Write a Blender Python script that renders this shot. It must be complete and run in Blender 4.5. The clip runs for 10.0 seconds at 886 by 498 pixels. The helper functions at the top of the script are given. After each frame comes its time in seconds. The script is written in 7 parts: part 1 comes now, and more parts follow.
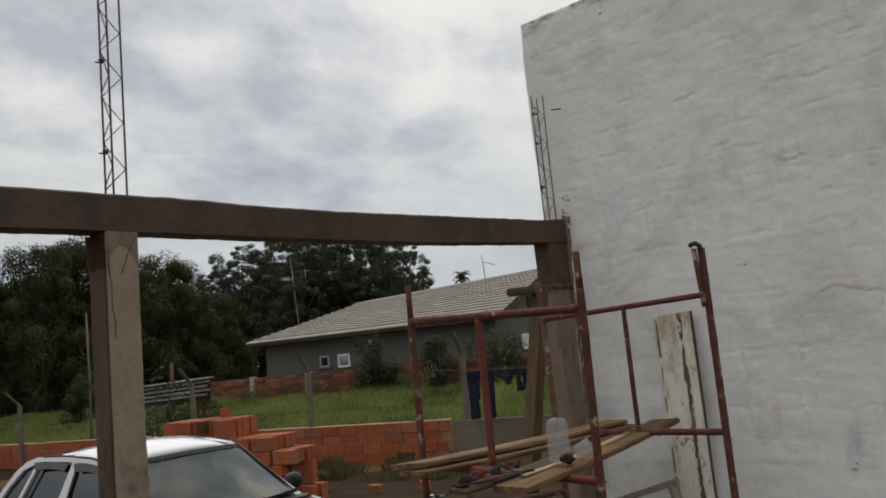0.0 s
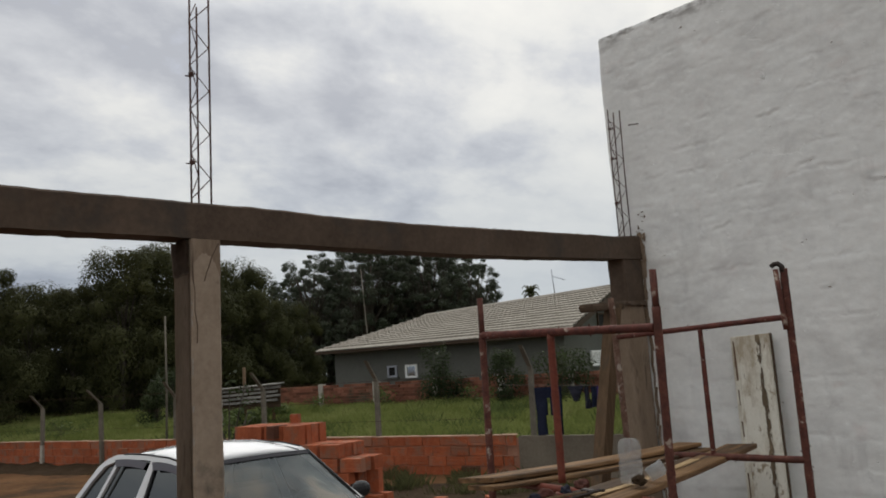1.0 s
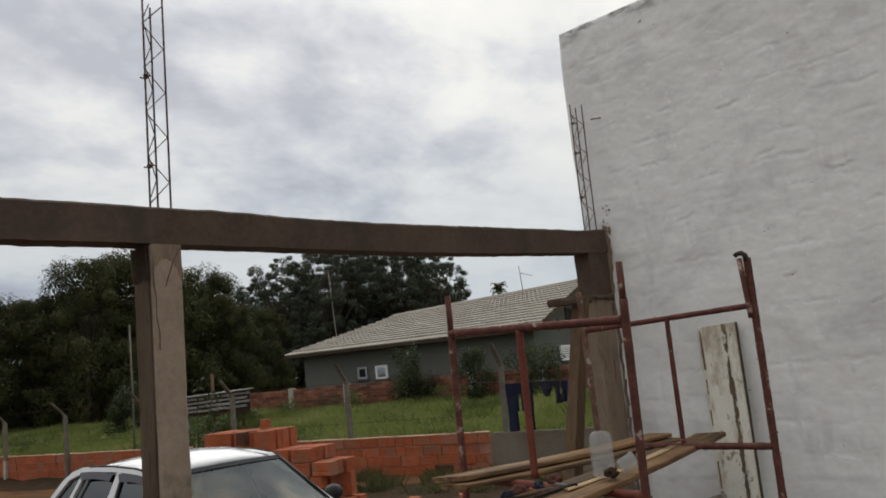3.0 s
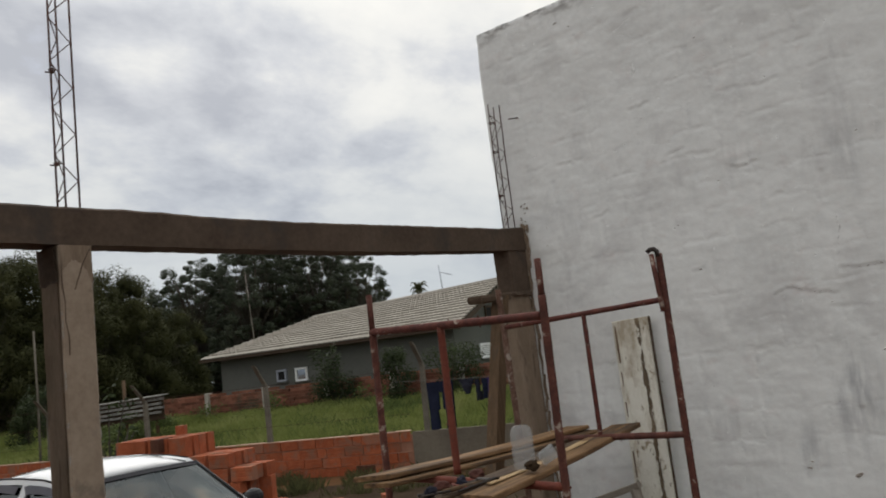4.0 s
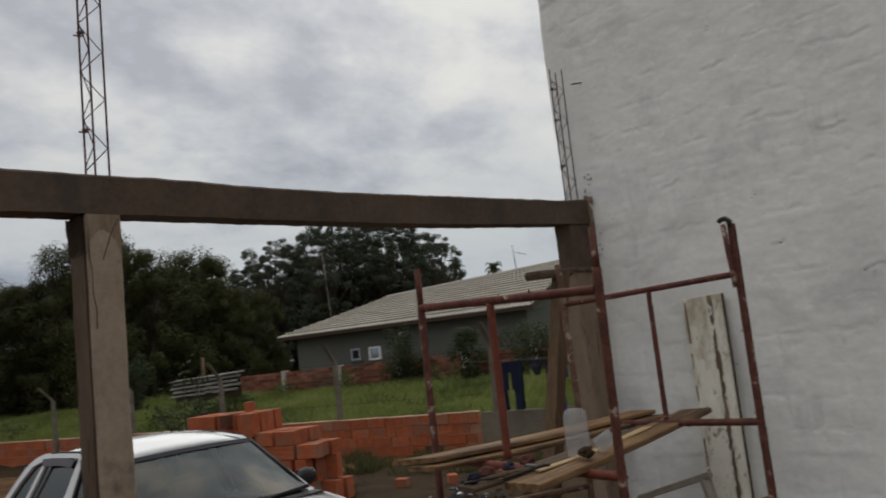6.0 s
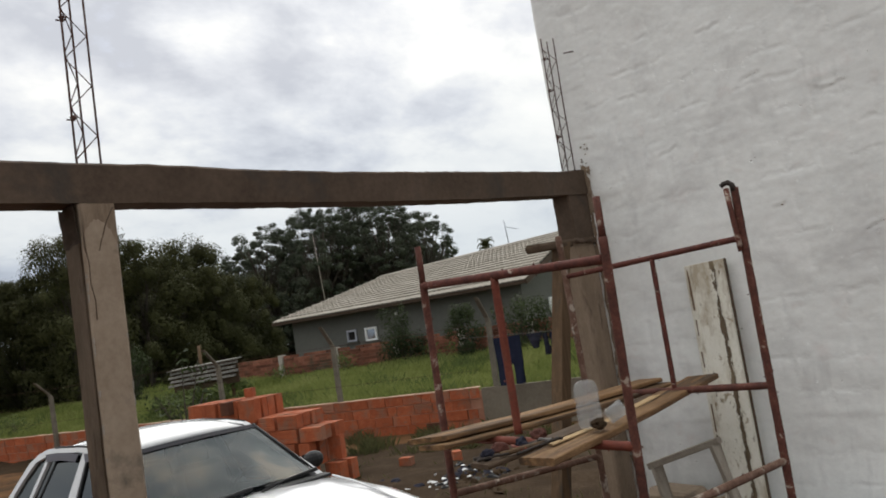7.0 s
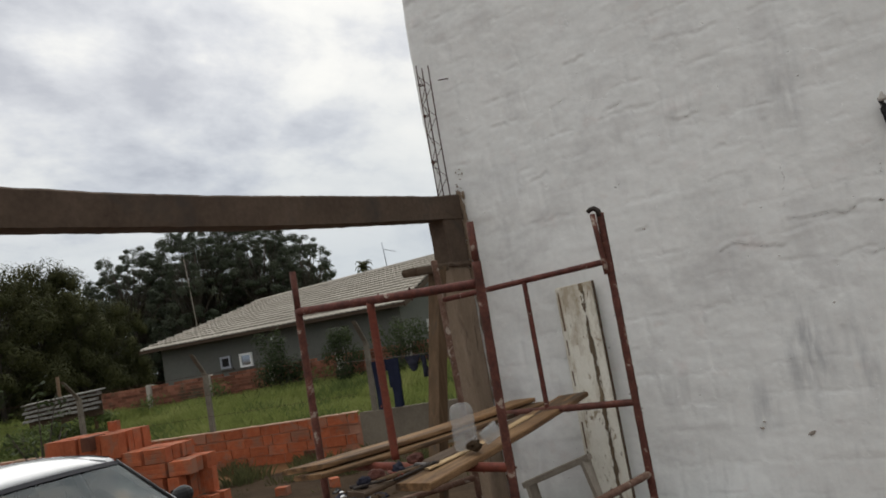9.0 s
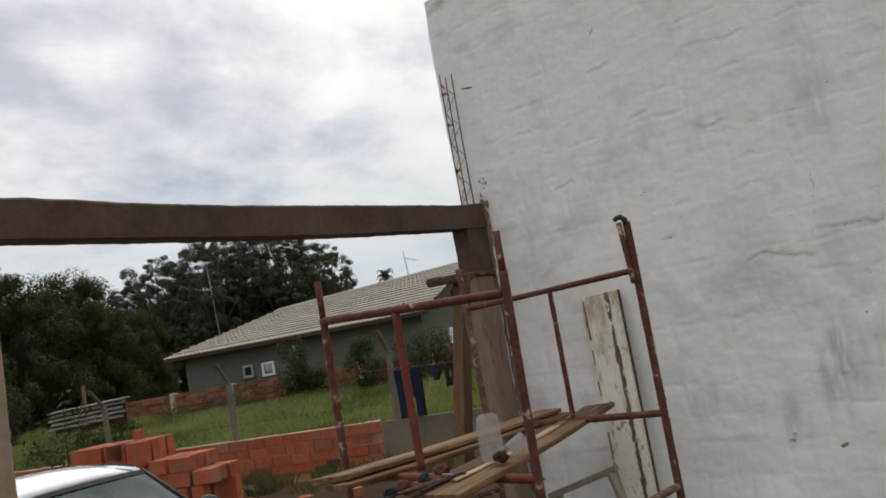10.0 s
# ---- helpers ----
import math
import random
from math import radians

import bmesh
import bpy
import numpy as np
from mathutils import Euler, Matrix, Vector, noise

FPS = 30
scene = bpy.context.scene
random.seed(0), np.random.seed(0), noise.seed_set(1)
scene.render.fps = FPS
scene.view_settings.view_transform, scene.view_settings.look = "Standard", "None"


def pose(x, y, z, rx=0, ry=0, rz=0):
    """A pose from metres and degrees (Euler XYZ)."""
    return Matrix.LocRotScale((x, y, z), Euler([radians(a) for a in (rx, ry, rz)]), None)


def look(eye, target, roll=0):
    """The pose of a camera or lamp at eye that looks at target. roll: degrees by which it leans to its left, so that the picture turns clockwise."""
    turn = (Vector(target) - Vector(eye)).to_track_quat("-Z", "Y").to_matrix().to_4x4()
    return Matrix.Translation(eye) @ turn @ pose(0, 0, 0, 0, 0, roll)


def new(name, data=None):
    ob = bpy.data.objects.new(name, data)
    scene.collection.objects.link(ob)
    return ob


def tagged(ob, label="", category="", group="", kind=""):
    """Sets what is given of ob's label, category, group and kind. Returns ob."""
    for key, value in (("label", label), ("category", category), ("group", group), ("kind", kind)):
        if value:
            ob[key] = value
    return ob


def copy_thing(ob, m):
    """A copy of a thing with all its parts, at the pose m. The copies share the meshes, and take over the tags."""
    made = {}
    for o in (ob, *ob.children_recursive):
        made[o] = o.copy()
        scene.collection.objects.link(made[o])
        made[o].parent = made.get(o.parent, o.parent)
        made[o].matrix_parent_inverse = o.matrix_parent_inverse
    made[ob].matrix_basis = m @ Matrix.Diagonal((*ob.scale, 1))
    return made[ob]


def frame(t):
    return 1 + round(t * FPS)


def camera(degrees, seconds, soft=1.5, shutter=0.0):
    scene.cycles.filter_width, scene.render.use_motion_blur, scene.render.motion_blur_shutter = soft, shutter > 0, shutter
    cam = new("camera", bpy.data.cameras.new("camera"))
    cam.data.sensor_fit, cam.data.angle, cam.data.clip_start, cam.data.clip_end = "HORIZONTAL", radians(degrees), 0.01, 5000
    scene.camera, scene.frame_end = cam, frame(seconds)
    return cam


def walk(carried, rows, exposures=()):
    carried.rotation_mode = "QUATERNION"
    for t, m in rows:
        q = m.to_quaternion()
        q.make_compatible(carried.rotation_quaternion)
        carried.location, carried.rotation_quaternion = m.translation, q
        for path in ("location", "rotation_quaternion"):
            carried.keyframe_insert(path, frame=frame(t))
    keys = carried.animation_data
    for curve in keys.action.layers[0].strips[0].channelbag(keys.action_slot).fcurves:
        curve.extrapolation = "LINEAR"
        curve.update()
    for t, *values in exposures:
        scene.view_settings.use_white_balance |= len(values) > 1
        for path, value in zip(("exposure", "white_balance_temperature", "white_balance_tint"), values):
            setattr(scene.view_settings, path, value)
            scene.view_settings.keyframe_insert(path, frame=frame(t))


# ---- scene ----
cam = camera(58.2, 10.0, soft=1.8, shutter=0.14)
PATH = [
    (0, (0.008, -0.017, 2.002), (-1.3, 1.475, 2.254), -5.6),
    (0.5, (0.004, -0.039, 2.008), (-1.384, 1.375, 2.277), -4.6),
    (1, (-0.005, -0.042, 2.008), (-1.431, 1.328, 2.305), -3.6),
    (1.5, (-0.052, -0.067, 2.009), (-1.595, 1.168, 2.314), -3.9),
    (2, (-0.126, -0.084, 2.021), (-1.753, 1.031, 2.351), -4.6),
    (2.5, (-0.037, -0.038, 2.034), (-1.545, 1.234, 2.365), -4.8),
    (2.7, (-0.029, -0.014, 2.023), (-1.455, 1.353, 2.333), -4.9),
    (3.8, (-0.006, -0.018, 1.994), (-1.298, 1.484, 2.268), -6.6),
    (4, (-0.023, -0.029, 1.996), (-1.243, 1.534, 2.263), -6.9),
    (4.5, (-0.082, -0.083, 1.998), (-1.132, 1.594, 2.288), -7.2),
    (5, (-0.132, -0.114, 1.985), (-1.13, 1.59, 2.304), -6.6),
    (5.5, (-0.121, 0.008, 1.987), (-1.177, 1.672, 2.327), -4.9),
    (6, (-0.097, 0.301, 1.96), (-1.469, 1.736, 2.202), -6.3),
    (6.2, (-0.115, 0.36, 1.975), (-1.575, 1.71, 2.188), -9.1),
    (7.3, (-0.195, 0.289, 1.96), (-1.477, 1.814, 2.132), -8.8),
    (7.5, (-0.192, 0.285, 1.957), (-1.406, 1.865, 2.119), -9.1),
    (8, (-0.175, 0.298, 1.956), (-1.269, 1.964, 2.121), -10.2),
    (8.5, (-0.173, 0.31, 1.971), (-1.269, 1.974, 2.141), -10.3),
    (9, (-0.172, 0.314, 1.977), (-1.295, 1.958, 2.167), -9.9),
    (9.5, (-0.178, 0.307, 1.99), (-1.277, 1.966, 2.193), -9.5),
    (10, (-0.202, 0.314, 1.987), (-1.362, 1.928, 2.207), -9.9),
]
walk(cam, [(t, look(eye, target, roll)) for t, eye, target, roll in PATH],
     exposures=[(0.0, -0.05), (1.0, 0.02), (2.0, 0.0), (2.7, 0.1), (4.0, 0.09), (4.5, 0.09), (5.0, -0.33), (5.5, -0.25), (6.0, -0.17), (6.2, 0.0), (7.3, 0.42), (7.5, 0.42), (8.0, 0.25), (9.0, 0.2), (10.0, 0.24)])


# ---- light ----
SUN_EL, SUN_AZ = radians(40), radians(49)   # azimuth from +y towards -x
world = bpy.data.worlds.new("overcast_sky")
scene.world = world
world.use_nodes = True


def nodes_of(tree):
    tree.nodes.clear()

    def add(kind, **kw):
        n = tree.nodes.new(kind)
        for k, v in kw.items():
            if k in n.inputs:
                n.inputs[k].default_value = v
        return n
    return add, tree.links.new


def ramp(node, stops):
    r = node.color_ramp
    while len(r.elements) < len(stops):
        r.elements.new(0.5)
    for e, (p, c) in zip(r.elements, stops):
        e.position, e.color = p, (*c, 1) if len(c) == 3 else c
    return node


def sky_nodes():
    add, link = nodes_of(world.node_tree)
    out = add("ShaderNodeOutputWorld")
    bg = add("ShaderNodeBackground", Strength=1.0)
    sky = add("ShaderNodeTexSky")
    sky.sky_type, sky.sun_disc = "NISHITA", False
    sky.sun_elevation, sky.sun_rotation = SUN_EL, -SUN_AZ
    dim = add("ShaderNodeMixRGB", Fac=1.0)
    dim.blend_type = "MULTIPLY"
    dim.inputs["Color2"].default_value = (0.10, 0.10, 0.10, 1)
    link(sky.outputs[0], dim.inputs["Color1"])
    tc = add("ShaderNodeTexCoord")
    sep = add("ShaderNodeSeparateXYZ")
    link(tc.outputs["Generated"], sep.inputs[0])
    up = add("ShaderNodeMath")
    up.operation = "MAXIMUM"
    up.inputs[1].default_value = 0.0
    link(sep.outputs["Z"], up.inputs[0])
    lift = add("ShaderNodeMath")
    lift.inputs[1].default_value = 0.30
    link(up.outputs[0], lift.inputs[0])
    flat = []
    for axis in "XY":
        d = add("ShaderNodeMath")
        d.operation = "DIVIDE"
        link(sep.outputs[axis], d.inputs[0])
        link(lift.outputs[0], d.inputs[1])
        flat.append(d)
    com = add("ShaderNodeCombineXYZ")
    link(flat[0].outputs[0], com.inputs[0])
    link(flat[1].outputs[0], com.inputs[1])
    mp = add("ShaderNodeMapping")
    mp.inputs["Rotation"].default_value = (0, 0, radians(38))
    mp.inputs["Scale"].default_value = (1.0, 0.80, 1)
    link(com.outputs[0], mp.inputs[0])
    big = add("ShaderNodeTexNoise", Scale=1.1, Detail=9.0, Roughness=0.54, Distortion=0.15)
    link(mp.outputs[0], big.inputs["Vector"])
    small = add("ShaderNodeTexNoise", Scale=4.5, Detail=8.0, Roughness=0.58, Distortion=0.1)
    link(mp.outputs[0], small.inputs["Vector"])
    mix = add("ShaderNodeMix", Factor=0.36)
    link(big.outputs["Fac"], mix.inputs[2])
    link(small.outputs["Fac"], mix.inputs[3])
    cloud = ramp(add("ShaderNodeValToRGB"), [(0.385, (0.40, 0.415, 0.452)), (0.45, (0.53, 0.543, 0.567)),
                                             (0.51, (0.67, 0.67, 0.655)), (0.585, (0.75, 0.74, 0.705))])
    link(mix.outputs[0], cloud.inputs[0])
    # the cloud sheet is thinner and brighter round the hidden sun
    sun_dir = Vector((-math.sin(SUN_AZ) * math.cos(SUN_EL), math.cos(SUN_AZ) * math.cos(SUN_EL), math.sin(SUN_EL)))
    dot = add("ShaderNodeVectorMath")
    dot.operation = "DOT_PRODUCT"
    dot.inputs[1].default_value = sun_dir
    link(tc.outputs["Generated"], dot.inputs[0])
    glow = add("ShaderNodeMapRange")
    for k, v in (("From Min", 0.55), ("From Max", 1.0), ("To Min", 1.0), ("To Max", 1.25)):
        glow.inputs[k].default_value = v
    link(dot.outputs["Value"], glow.inputs[0])
    lit = add("ShaderNodeVectorMath")
    lit.operation = "SCALE"
    link(cloud.outputs[0], lit.inputs[0])
    link(glow.outputs[0], lit.inputs["Scale"])
    haze = add("ShaderNodeMapRange")
    haze.inputs["From Min"].default_value, haze.inputs["From Max"].default_value = 0.10, 0.34
    link(up.outputs[0], haze.inputs[0])
    low = add("ShaderNodeMixRGB")
    low.blend_type = "MIX"
    low.inputs["Color1"].default_value, low.inputs["Color2"].default_value = (0.64, 0.695, 0.765, 1), (1, 1, 1, 1)
    link(haze.outputs[0], low.inputs["Fac"])
    dull = add("ShaderNodeMixRGB", Fac=1.0)
    dull.blend_type = "MULTIPLY"
    link(lit.outputs[0], dull.inputs["Color1"])
    link(low.outputs[0], dull.inputs["Color2"])
    gap = ramp(add("ShaderNodeValToRGB"), [(0.26, (0.0, 0.0, 0.0)), (0.37, (1, 1, 1))])
    link(mix.outputs[0], gap.inputs[0])
    fin = add("ShaderNodeMixRGB")
    link(gap.outputs[0], fin.inputs["Fac"])
    link(dim.outputs[0], fin.inputs["Color1"])
    link(dull.outputs[0], fin.inputs["Color2"])
    # an overcast sky is brightest overhead
    zen = add("ShaderNodeMapRange")
    for k, v in (("From Min", 0.42), ("From Max", 1.0), ("To Min", 1.0), ("To Max", 1.75)):
        zen.inputs[k].default_value = v
    link(up.outputs[0], zen.inputs[0])
    link(fin.outputs[0], bg.inputs["Color"])
    link(zen.outputs[0], bg.inputs["Strength"])
    link(bg.outputs[0], out.inputs[0])


sky_nodes()
sun = new("sun", bpy.data.lights.new("sun", "SUN"))
sun.data.energy, sun.data.angle, sun.data.color = 1.05, radians(80), (1.0, 0.97, 0.92)
sun.matrix_world = look((-30 * math.sin(SUN_AZ), 30 * math.cos(SUN_AZ), 30 * math.tan(SUN_EL)), (0, 0, 0))


# ---- materials ----
def material(name, stops, scale=3.0, fine=40.0, rough=0.8, bump=0.3, bump_dist=0.01, metal=0.0, spread=0.0, spec=0.22,
             stretch=(1, 1, 1), stain=None, stain_scale=1.2, stain_at=(0.55, 0.68), vary=0.0, coat=0.0, through_light=0.0):
    """Base colours over two sizes of noise, with relief; stain: a second colour in patches; vary: brightness from piece to piece."""
    m = bpy.data.materials.new(name)
    m.use_nodes = True
    add, link = nodes_of(m.node_tree)
    out, b = add("ShaderNodeOutputMaterial"), add("ShaderNodeBsdfPrincipled")
    link(b.outputs[0], out.inputs[0])
    b.inputs["Roughness"].default_value, b.inputs["Metallic"].default_value = rough, metal
    b.inputs["Specular IOR Level"].default_value = spec
    b.inputs["Coat Weight"].default_value = coat
    tc, mp = add("ShaderNodeTexCoord"), add("ShaderNodeMapping")
    mp.inputs["Scale"].default_value = stretch
    link(tc.outputs["Object"], mp.inputs[0])
    info = add("ShaderNodeObjectInfo")
    shift = add("ShaderNodeVectorMath")
    shift.operation = "SCALE"
    one = add("ShaderNodeCombineXYZ", X=13.0, Y=7.0, Z=5.0)
    link(one.outputs[0], shift.inputs[0])
    link(info.outputs["Random"], shift.inputs["Scale"])
    off = add("ShaderNodeVectorMath")
    link(mp.outputs[0], off.inputs[0])
    link(shift.outputs[0], off.inputs[1])
    n1 = add("ShaderNodeTexNoise", Scale=scale, Detail=6.0, Roughness=0.6)
    n2 = add("ShaderNodeTexNoise", Scale=fine, Detail=4.0, Roughness=0.65)
    link(off.outputs[0], n1.inputs["Vector"])
    link(off.outputs[0], n2.inputs["Vector"])
    mx = add("ShaderNodeMix", Factor=0.4)
    link(n1.outputs["Fac"], mx.inputs[2])
    link(n2.outputs["Fac"], mx.inputs[3])
    col = ramp(add("ShaderNodeValToRGB"), [(0.3 + 0.4 * i / max(1, len(stops) - 1), c) for i, c in enumerate(stops)])
    link(mx.outputs[0], col.inputs[0])
    colour = col.outputs[0]
    if stain:
        n3 = add("ShaderNodeTexNoise", Scale=stain_scale, Detail=7.0, Roughness=0.65, Distortion=0.4)
        link(off.outputs[0], n3.inputs["Vector"])
        mask = ramp(add("ShaderNodeValToRGB"), [(stain_at[0], (0, 0, 0)), (stain_at[1], (1, 1, 1))])
        link(n3.outputs["Fac"], mask.inputs[0])
        over = add("ShaderNodeMixRGB")
        over.inputs["Color2"].default_value = (*stain, 1)
        link(mask.outputs[0], over.inputs["Fac"])
        link(colour, over.inputs["Color1"])
        colour = over.outputs[0]
    if vary or spread:
        geo = add("ShaderNodeNewGeometry")
        src = geo.outputs["Random Per Island"] if spread else info.outputs["Random"]
        rng = add("ShaderNodeMapRange")
        k = vary or spread
        rng.inputs["To Min"].default_value, rng.inputs["To Max"].default_value = 1 - k, 1 + k
        link(src, rng.inputs[0])
        hv = add("ShaderNodeHueSaturation")
        link(rng.outputs[0], hv.inputs["Value"])
        link(colour, hv.inputs["Color"])
        colour = hv.outputs[0]
    link(colour, b.inputs["Base Color"])
    if through_light:
        tr, mxs = add("ShaderNodeBsdfTranslucent"), add("ShaderNodeMixShader", Fac=through_light)
        link(colour, tr.inputs[0])
        link(b.outputs[0], mxs.inputs[1])
        link(tr.outputs[0], mxs.inputs[2])
        link(mxs.outputs[0], out.inputs[0])
    if bump:
        bp = add("ShaderNodeBump", Strength=bump, Distance=bump_dist)
        link(mx.outputs[0], bp.inputs["Height"])
        link(bp.outputs[0], b.inputs["Normal"])
    return m


M_WALL = material("white_limewash", [(0.680, 0.690, 0.681), (0.760, 0.770, 0.757), (0.810, 0.820, 0.807)], 2.6, 26, 0.9, 0.26, 0.014,
                  stain=(0.575, 0.573, 0.57), stain_scale=1.6, stain_at=(0.54, 0.76), spec=0.2)
def weather_wall(m):
    """Fine cracks, chips and grey runs over the limewash, each with a shape of its own."""
    tree = m.node_tree
    b = next(n for n in tree.nodes if n.type == "BSDF_PRINCIPLED")
    link = tree.links.new

    def add(kind, **kw):
        n = tree.nodes.new(kind)
        for k, v in kw.items():
            n.inputs[k].default_value = v
        return n
    tc = add("ShaderNodeTexCoord")
    colour = b.inputs["Base Color"].links[0].from_socket

    def layer(fac, rgb):
        nonlocal colour
        over = add("ShaderNodeMixRGB")
        over.inputs["Color2"].default_value = (*rgb, 1)
        link(fac, over.inputs["Fac"])
        link(colour, over.inputs["Color1"])
        colour = over.outputs[0]

    def times(a, c):
        n = add("ShaderNodeMath")
        n.operation = "MULTIPLY"
        link(a, n.inputs[0])
        if isinstance(c, float):
            n.inputs[1].default_value = c
        else:
            link(c, n.inputs[1])
        return n.outputs[0]

    def patch(scale, lo, hi, stretch=(1, 1, 1), detail=5.0, shift=0.0):
        mp = add("ShaderNodeMapping")
        mp.inputs["Scale"].default_value = stretch
        mp.inputs["Location"].default_value = (shift, shift * 2, shift)
        link(tc.outputs["Object"], mp.inputs[0])
        n = add("ShaderNodeTexNoise", Scale=scale, Detail=detail, Roughness=0.6)
        link(mp.outputs[0], n.inputs["Vector"])
        r = ramp(add("ShaderNodeValToRGB"), [(lo, (0, 0, 0)), (hi, (1, 1, 1))])
        link(n.outputs["Fac"], r.inputs[0])
        return r.outputs[0]
    # grey vertical runs
    layer(times(times(patch(1.0, 0.53, 0.72, (7.5, 1, 1.3), 5.0, 3.1), patch(0.7, 0.47, 0.62, (1, 1, 1), 3.0, 21.0)), 0.42), (0.37, 0.37, 0.375))
    layer(times(patch(1.0, 0.60, 0.78, (5.0, 1, 2.2), 6.0, 13.7), 0.40), (0.44, 0.44, 0.445))
    # smoky grey smears low on the wall below the fixing
    for cx, cz, sx, sz, amount in ((-1.26, 1.45, 0.20, 0.48, 0.75), (-1.58, 1.10, 0.13, 0.22, 0.5), (-0.95, 1.35, 0.12, 0.45, 0.45), (-1.05, 3.1, 0.14, 0.5, 0.4)):
        mp = add("ShaderNodeMapping")
        mp.inputs["Scale"].default_value = (1 / sx, 0.0, 1 / sz)
        mp.inputs["Location"].default_value = (-cx / sx, 0, -cz / sz)
        link(tc.outputs["Object"], mp.inputs[0])
        size = add("ShaderNodeVectorMath")
        size.operation = "LENGTH"
        link(mp.outputs[0], size.inputs[0])
        near = ramp(add("ShaderNodeValToRGB"), [(0.25, (1, 1, 1)), (1.0, (0, 0, 0))])
        link(size.outputs["Value"], near.inputs[0])
        layer(times(times(patch(1.0, 0.40, 0.66, (14, 1, 2.6), 5.0, 3.1 + cx), near.outputs[0]), amount), (0.30, 0.31, 0.33))
    # rusty splash round the cable fixing and thin pink touches
    layer(times(patch(3.0, 0.60, 0.74, (1, 1, 1.3), 5.0, 31.0), 0.25), (0.66, 0.54, 0.52))
    # pinkish thin spots where the brick shows through
    layer(times(patch(4.3, 0.62, 0.74, (1, 1, 1.2), 6.0, 9.0), 0.22), (0.55, 0.44, 0.40))
    # black grime caught along the top edge
    split = add("ShaderNodeSeparateXYZ")
    link(tc.outputs["Object"], split.inputs[0])
    rim = add("ShaderNodeMapRange")
    for k, v in (("From Min", 4.66), ("From Max", 4.80)):
        rim.inputs[k].default_value = v
    link(split.outputs["Z"], rim.inputs[0])
    layer(times(patch(5.0, 0.48, 0.62, (1, 1, 2.0), 7.0, 57.0), rim.outputs[0]), (0.19, 0.18, 0.17))
    # hairline cracks along the joints
    mp = add("ShaderNodeMapping")
    mp.inputs["Scale"].default_value = (1.9, 0.001, 3.1)
    link(tc.outputs["Object"], mp.inputs[0])
    wob = add("ShaderNodeTexNoise", Scale=3.2, Detail=8.0, Roughness=0.68)
    link(mp.outputs[0], wob.inputs["Vector"])
    mixv = add("ShaderNodeVectorMath")
    mixv.operation = "MULTIPLY_ADD"
    mixv.inputs[1].default_value = (0.62, 0.0, 0.62)
    link(wob.outputs["Color"], mixv.inputs[0])
    link(mp.outputs[0], mixv.inputs[2])
    vor = add("ShaderNodeTexVoronoi", Scale=1.0)
    vor.feature = "DISTANCE_TO_EDGE"
    link(mixv.outputs[0], vor.inputs["Vector"])
    line = ramp(add("ShaderNodeValToRGB"), [(0.0, (1, 1, 1)), (0.012, (0, 0, 0))])
    link(vor.outputs["Distance"], line.inputs[0])
    where = patch(1.7, 0.63, 0.70, (1, 1, 1.6), 5.0, 17.0)
    crack = times(line.outputs[0], where)
    layer(times(crack, 0.14), (0.30, 0.29, 0.28))
    # joints of the blocks telegraphing through in places
    sep = add("ShaderNodeSeparateXYZ")
    link(tc.outputs["Object"], sep.inputs[0])
    com = add("ShaderNodeCombineXYZ")
    link(sep.outputs["X"], com.inputs["X"])
    link(sep.outputs["Z"], com.inputs["Y"])
    wob2 = add("ShaderNodeTexNoise", Scale=4.5, Detail=4.0)
    link(com.outputs[0], wob2.inputs["Vector"])
    bent = add("ShaderNodeVectorMath")
    bent.operation = "MULTIPLY_ADD"
    bent.inputs[1].default_value = (0.10, 0.10, 0.0)
    link(wob2.outputs["Color"], bent.inputs[0])
    link(com.outputs[0], bent.inputs[2])
    bond = add("ShaderNodeTexBrick", Scale=1.0)
    for k, v in (("Mortar Size", 0.034), ("Mortar Smooth", 1.0), ("Brick Width", 0.40), ("Row Height", 0.205)):
        bond.inputs[k].default_value = v
    link(bent.outputs[0], bond.inputs["Vector"])
    joint = times(bond.outputs["Fac"], patch(3.4, 0.46, 0.68, (1, 1, 1.0), 6.0, 41.0))
    layer(times(joint, 0.07), (0.40, 0.40, 0.41))
    # chips
    chip = patch(19.0, 0.705, 0.735, (1, 1, 1.3), 4.0, 5.0)
    layer(times(chip, 0.7), (0.20, 0.18, 0.17))
    link(colour, b.inputs["Base Color"])
    # relief of cracks and chips
    old = b.inputs["Normal"].links[0].from_socket
    sub = add("ShaderNodeMath")
    sub.operation = "ADD"
    link(times(crack, 0.35), sub.inputs[0])
    both = add("ShaderNodeMath")
    link(chip, both.inputs[0])
    link(times(joint, 0.42), both.inputs[1])
    link(both.outputs[0], sub.inputs[1])
    bp = add("ShaderNodeBump", Strength=0.8, Distance=0.01)
    bp.invert = True
    link(sub.outputs[0], bp.inputs["Height"])
    link(old, bp.inputs["Normal"])
    link(bp.outputs[0], b.inputs["Normal"])


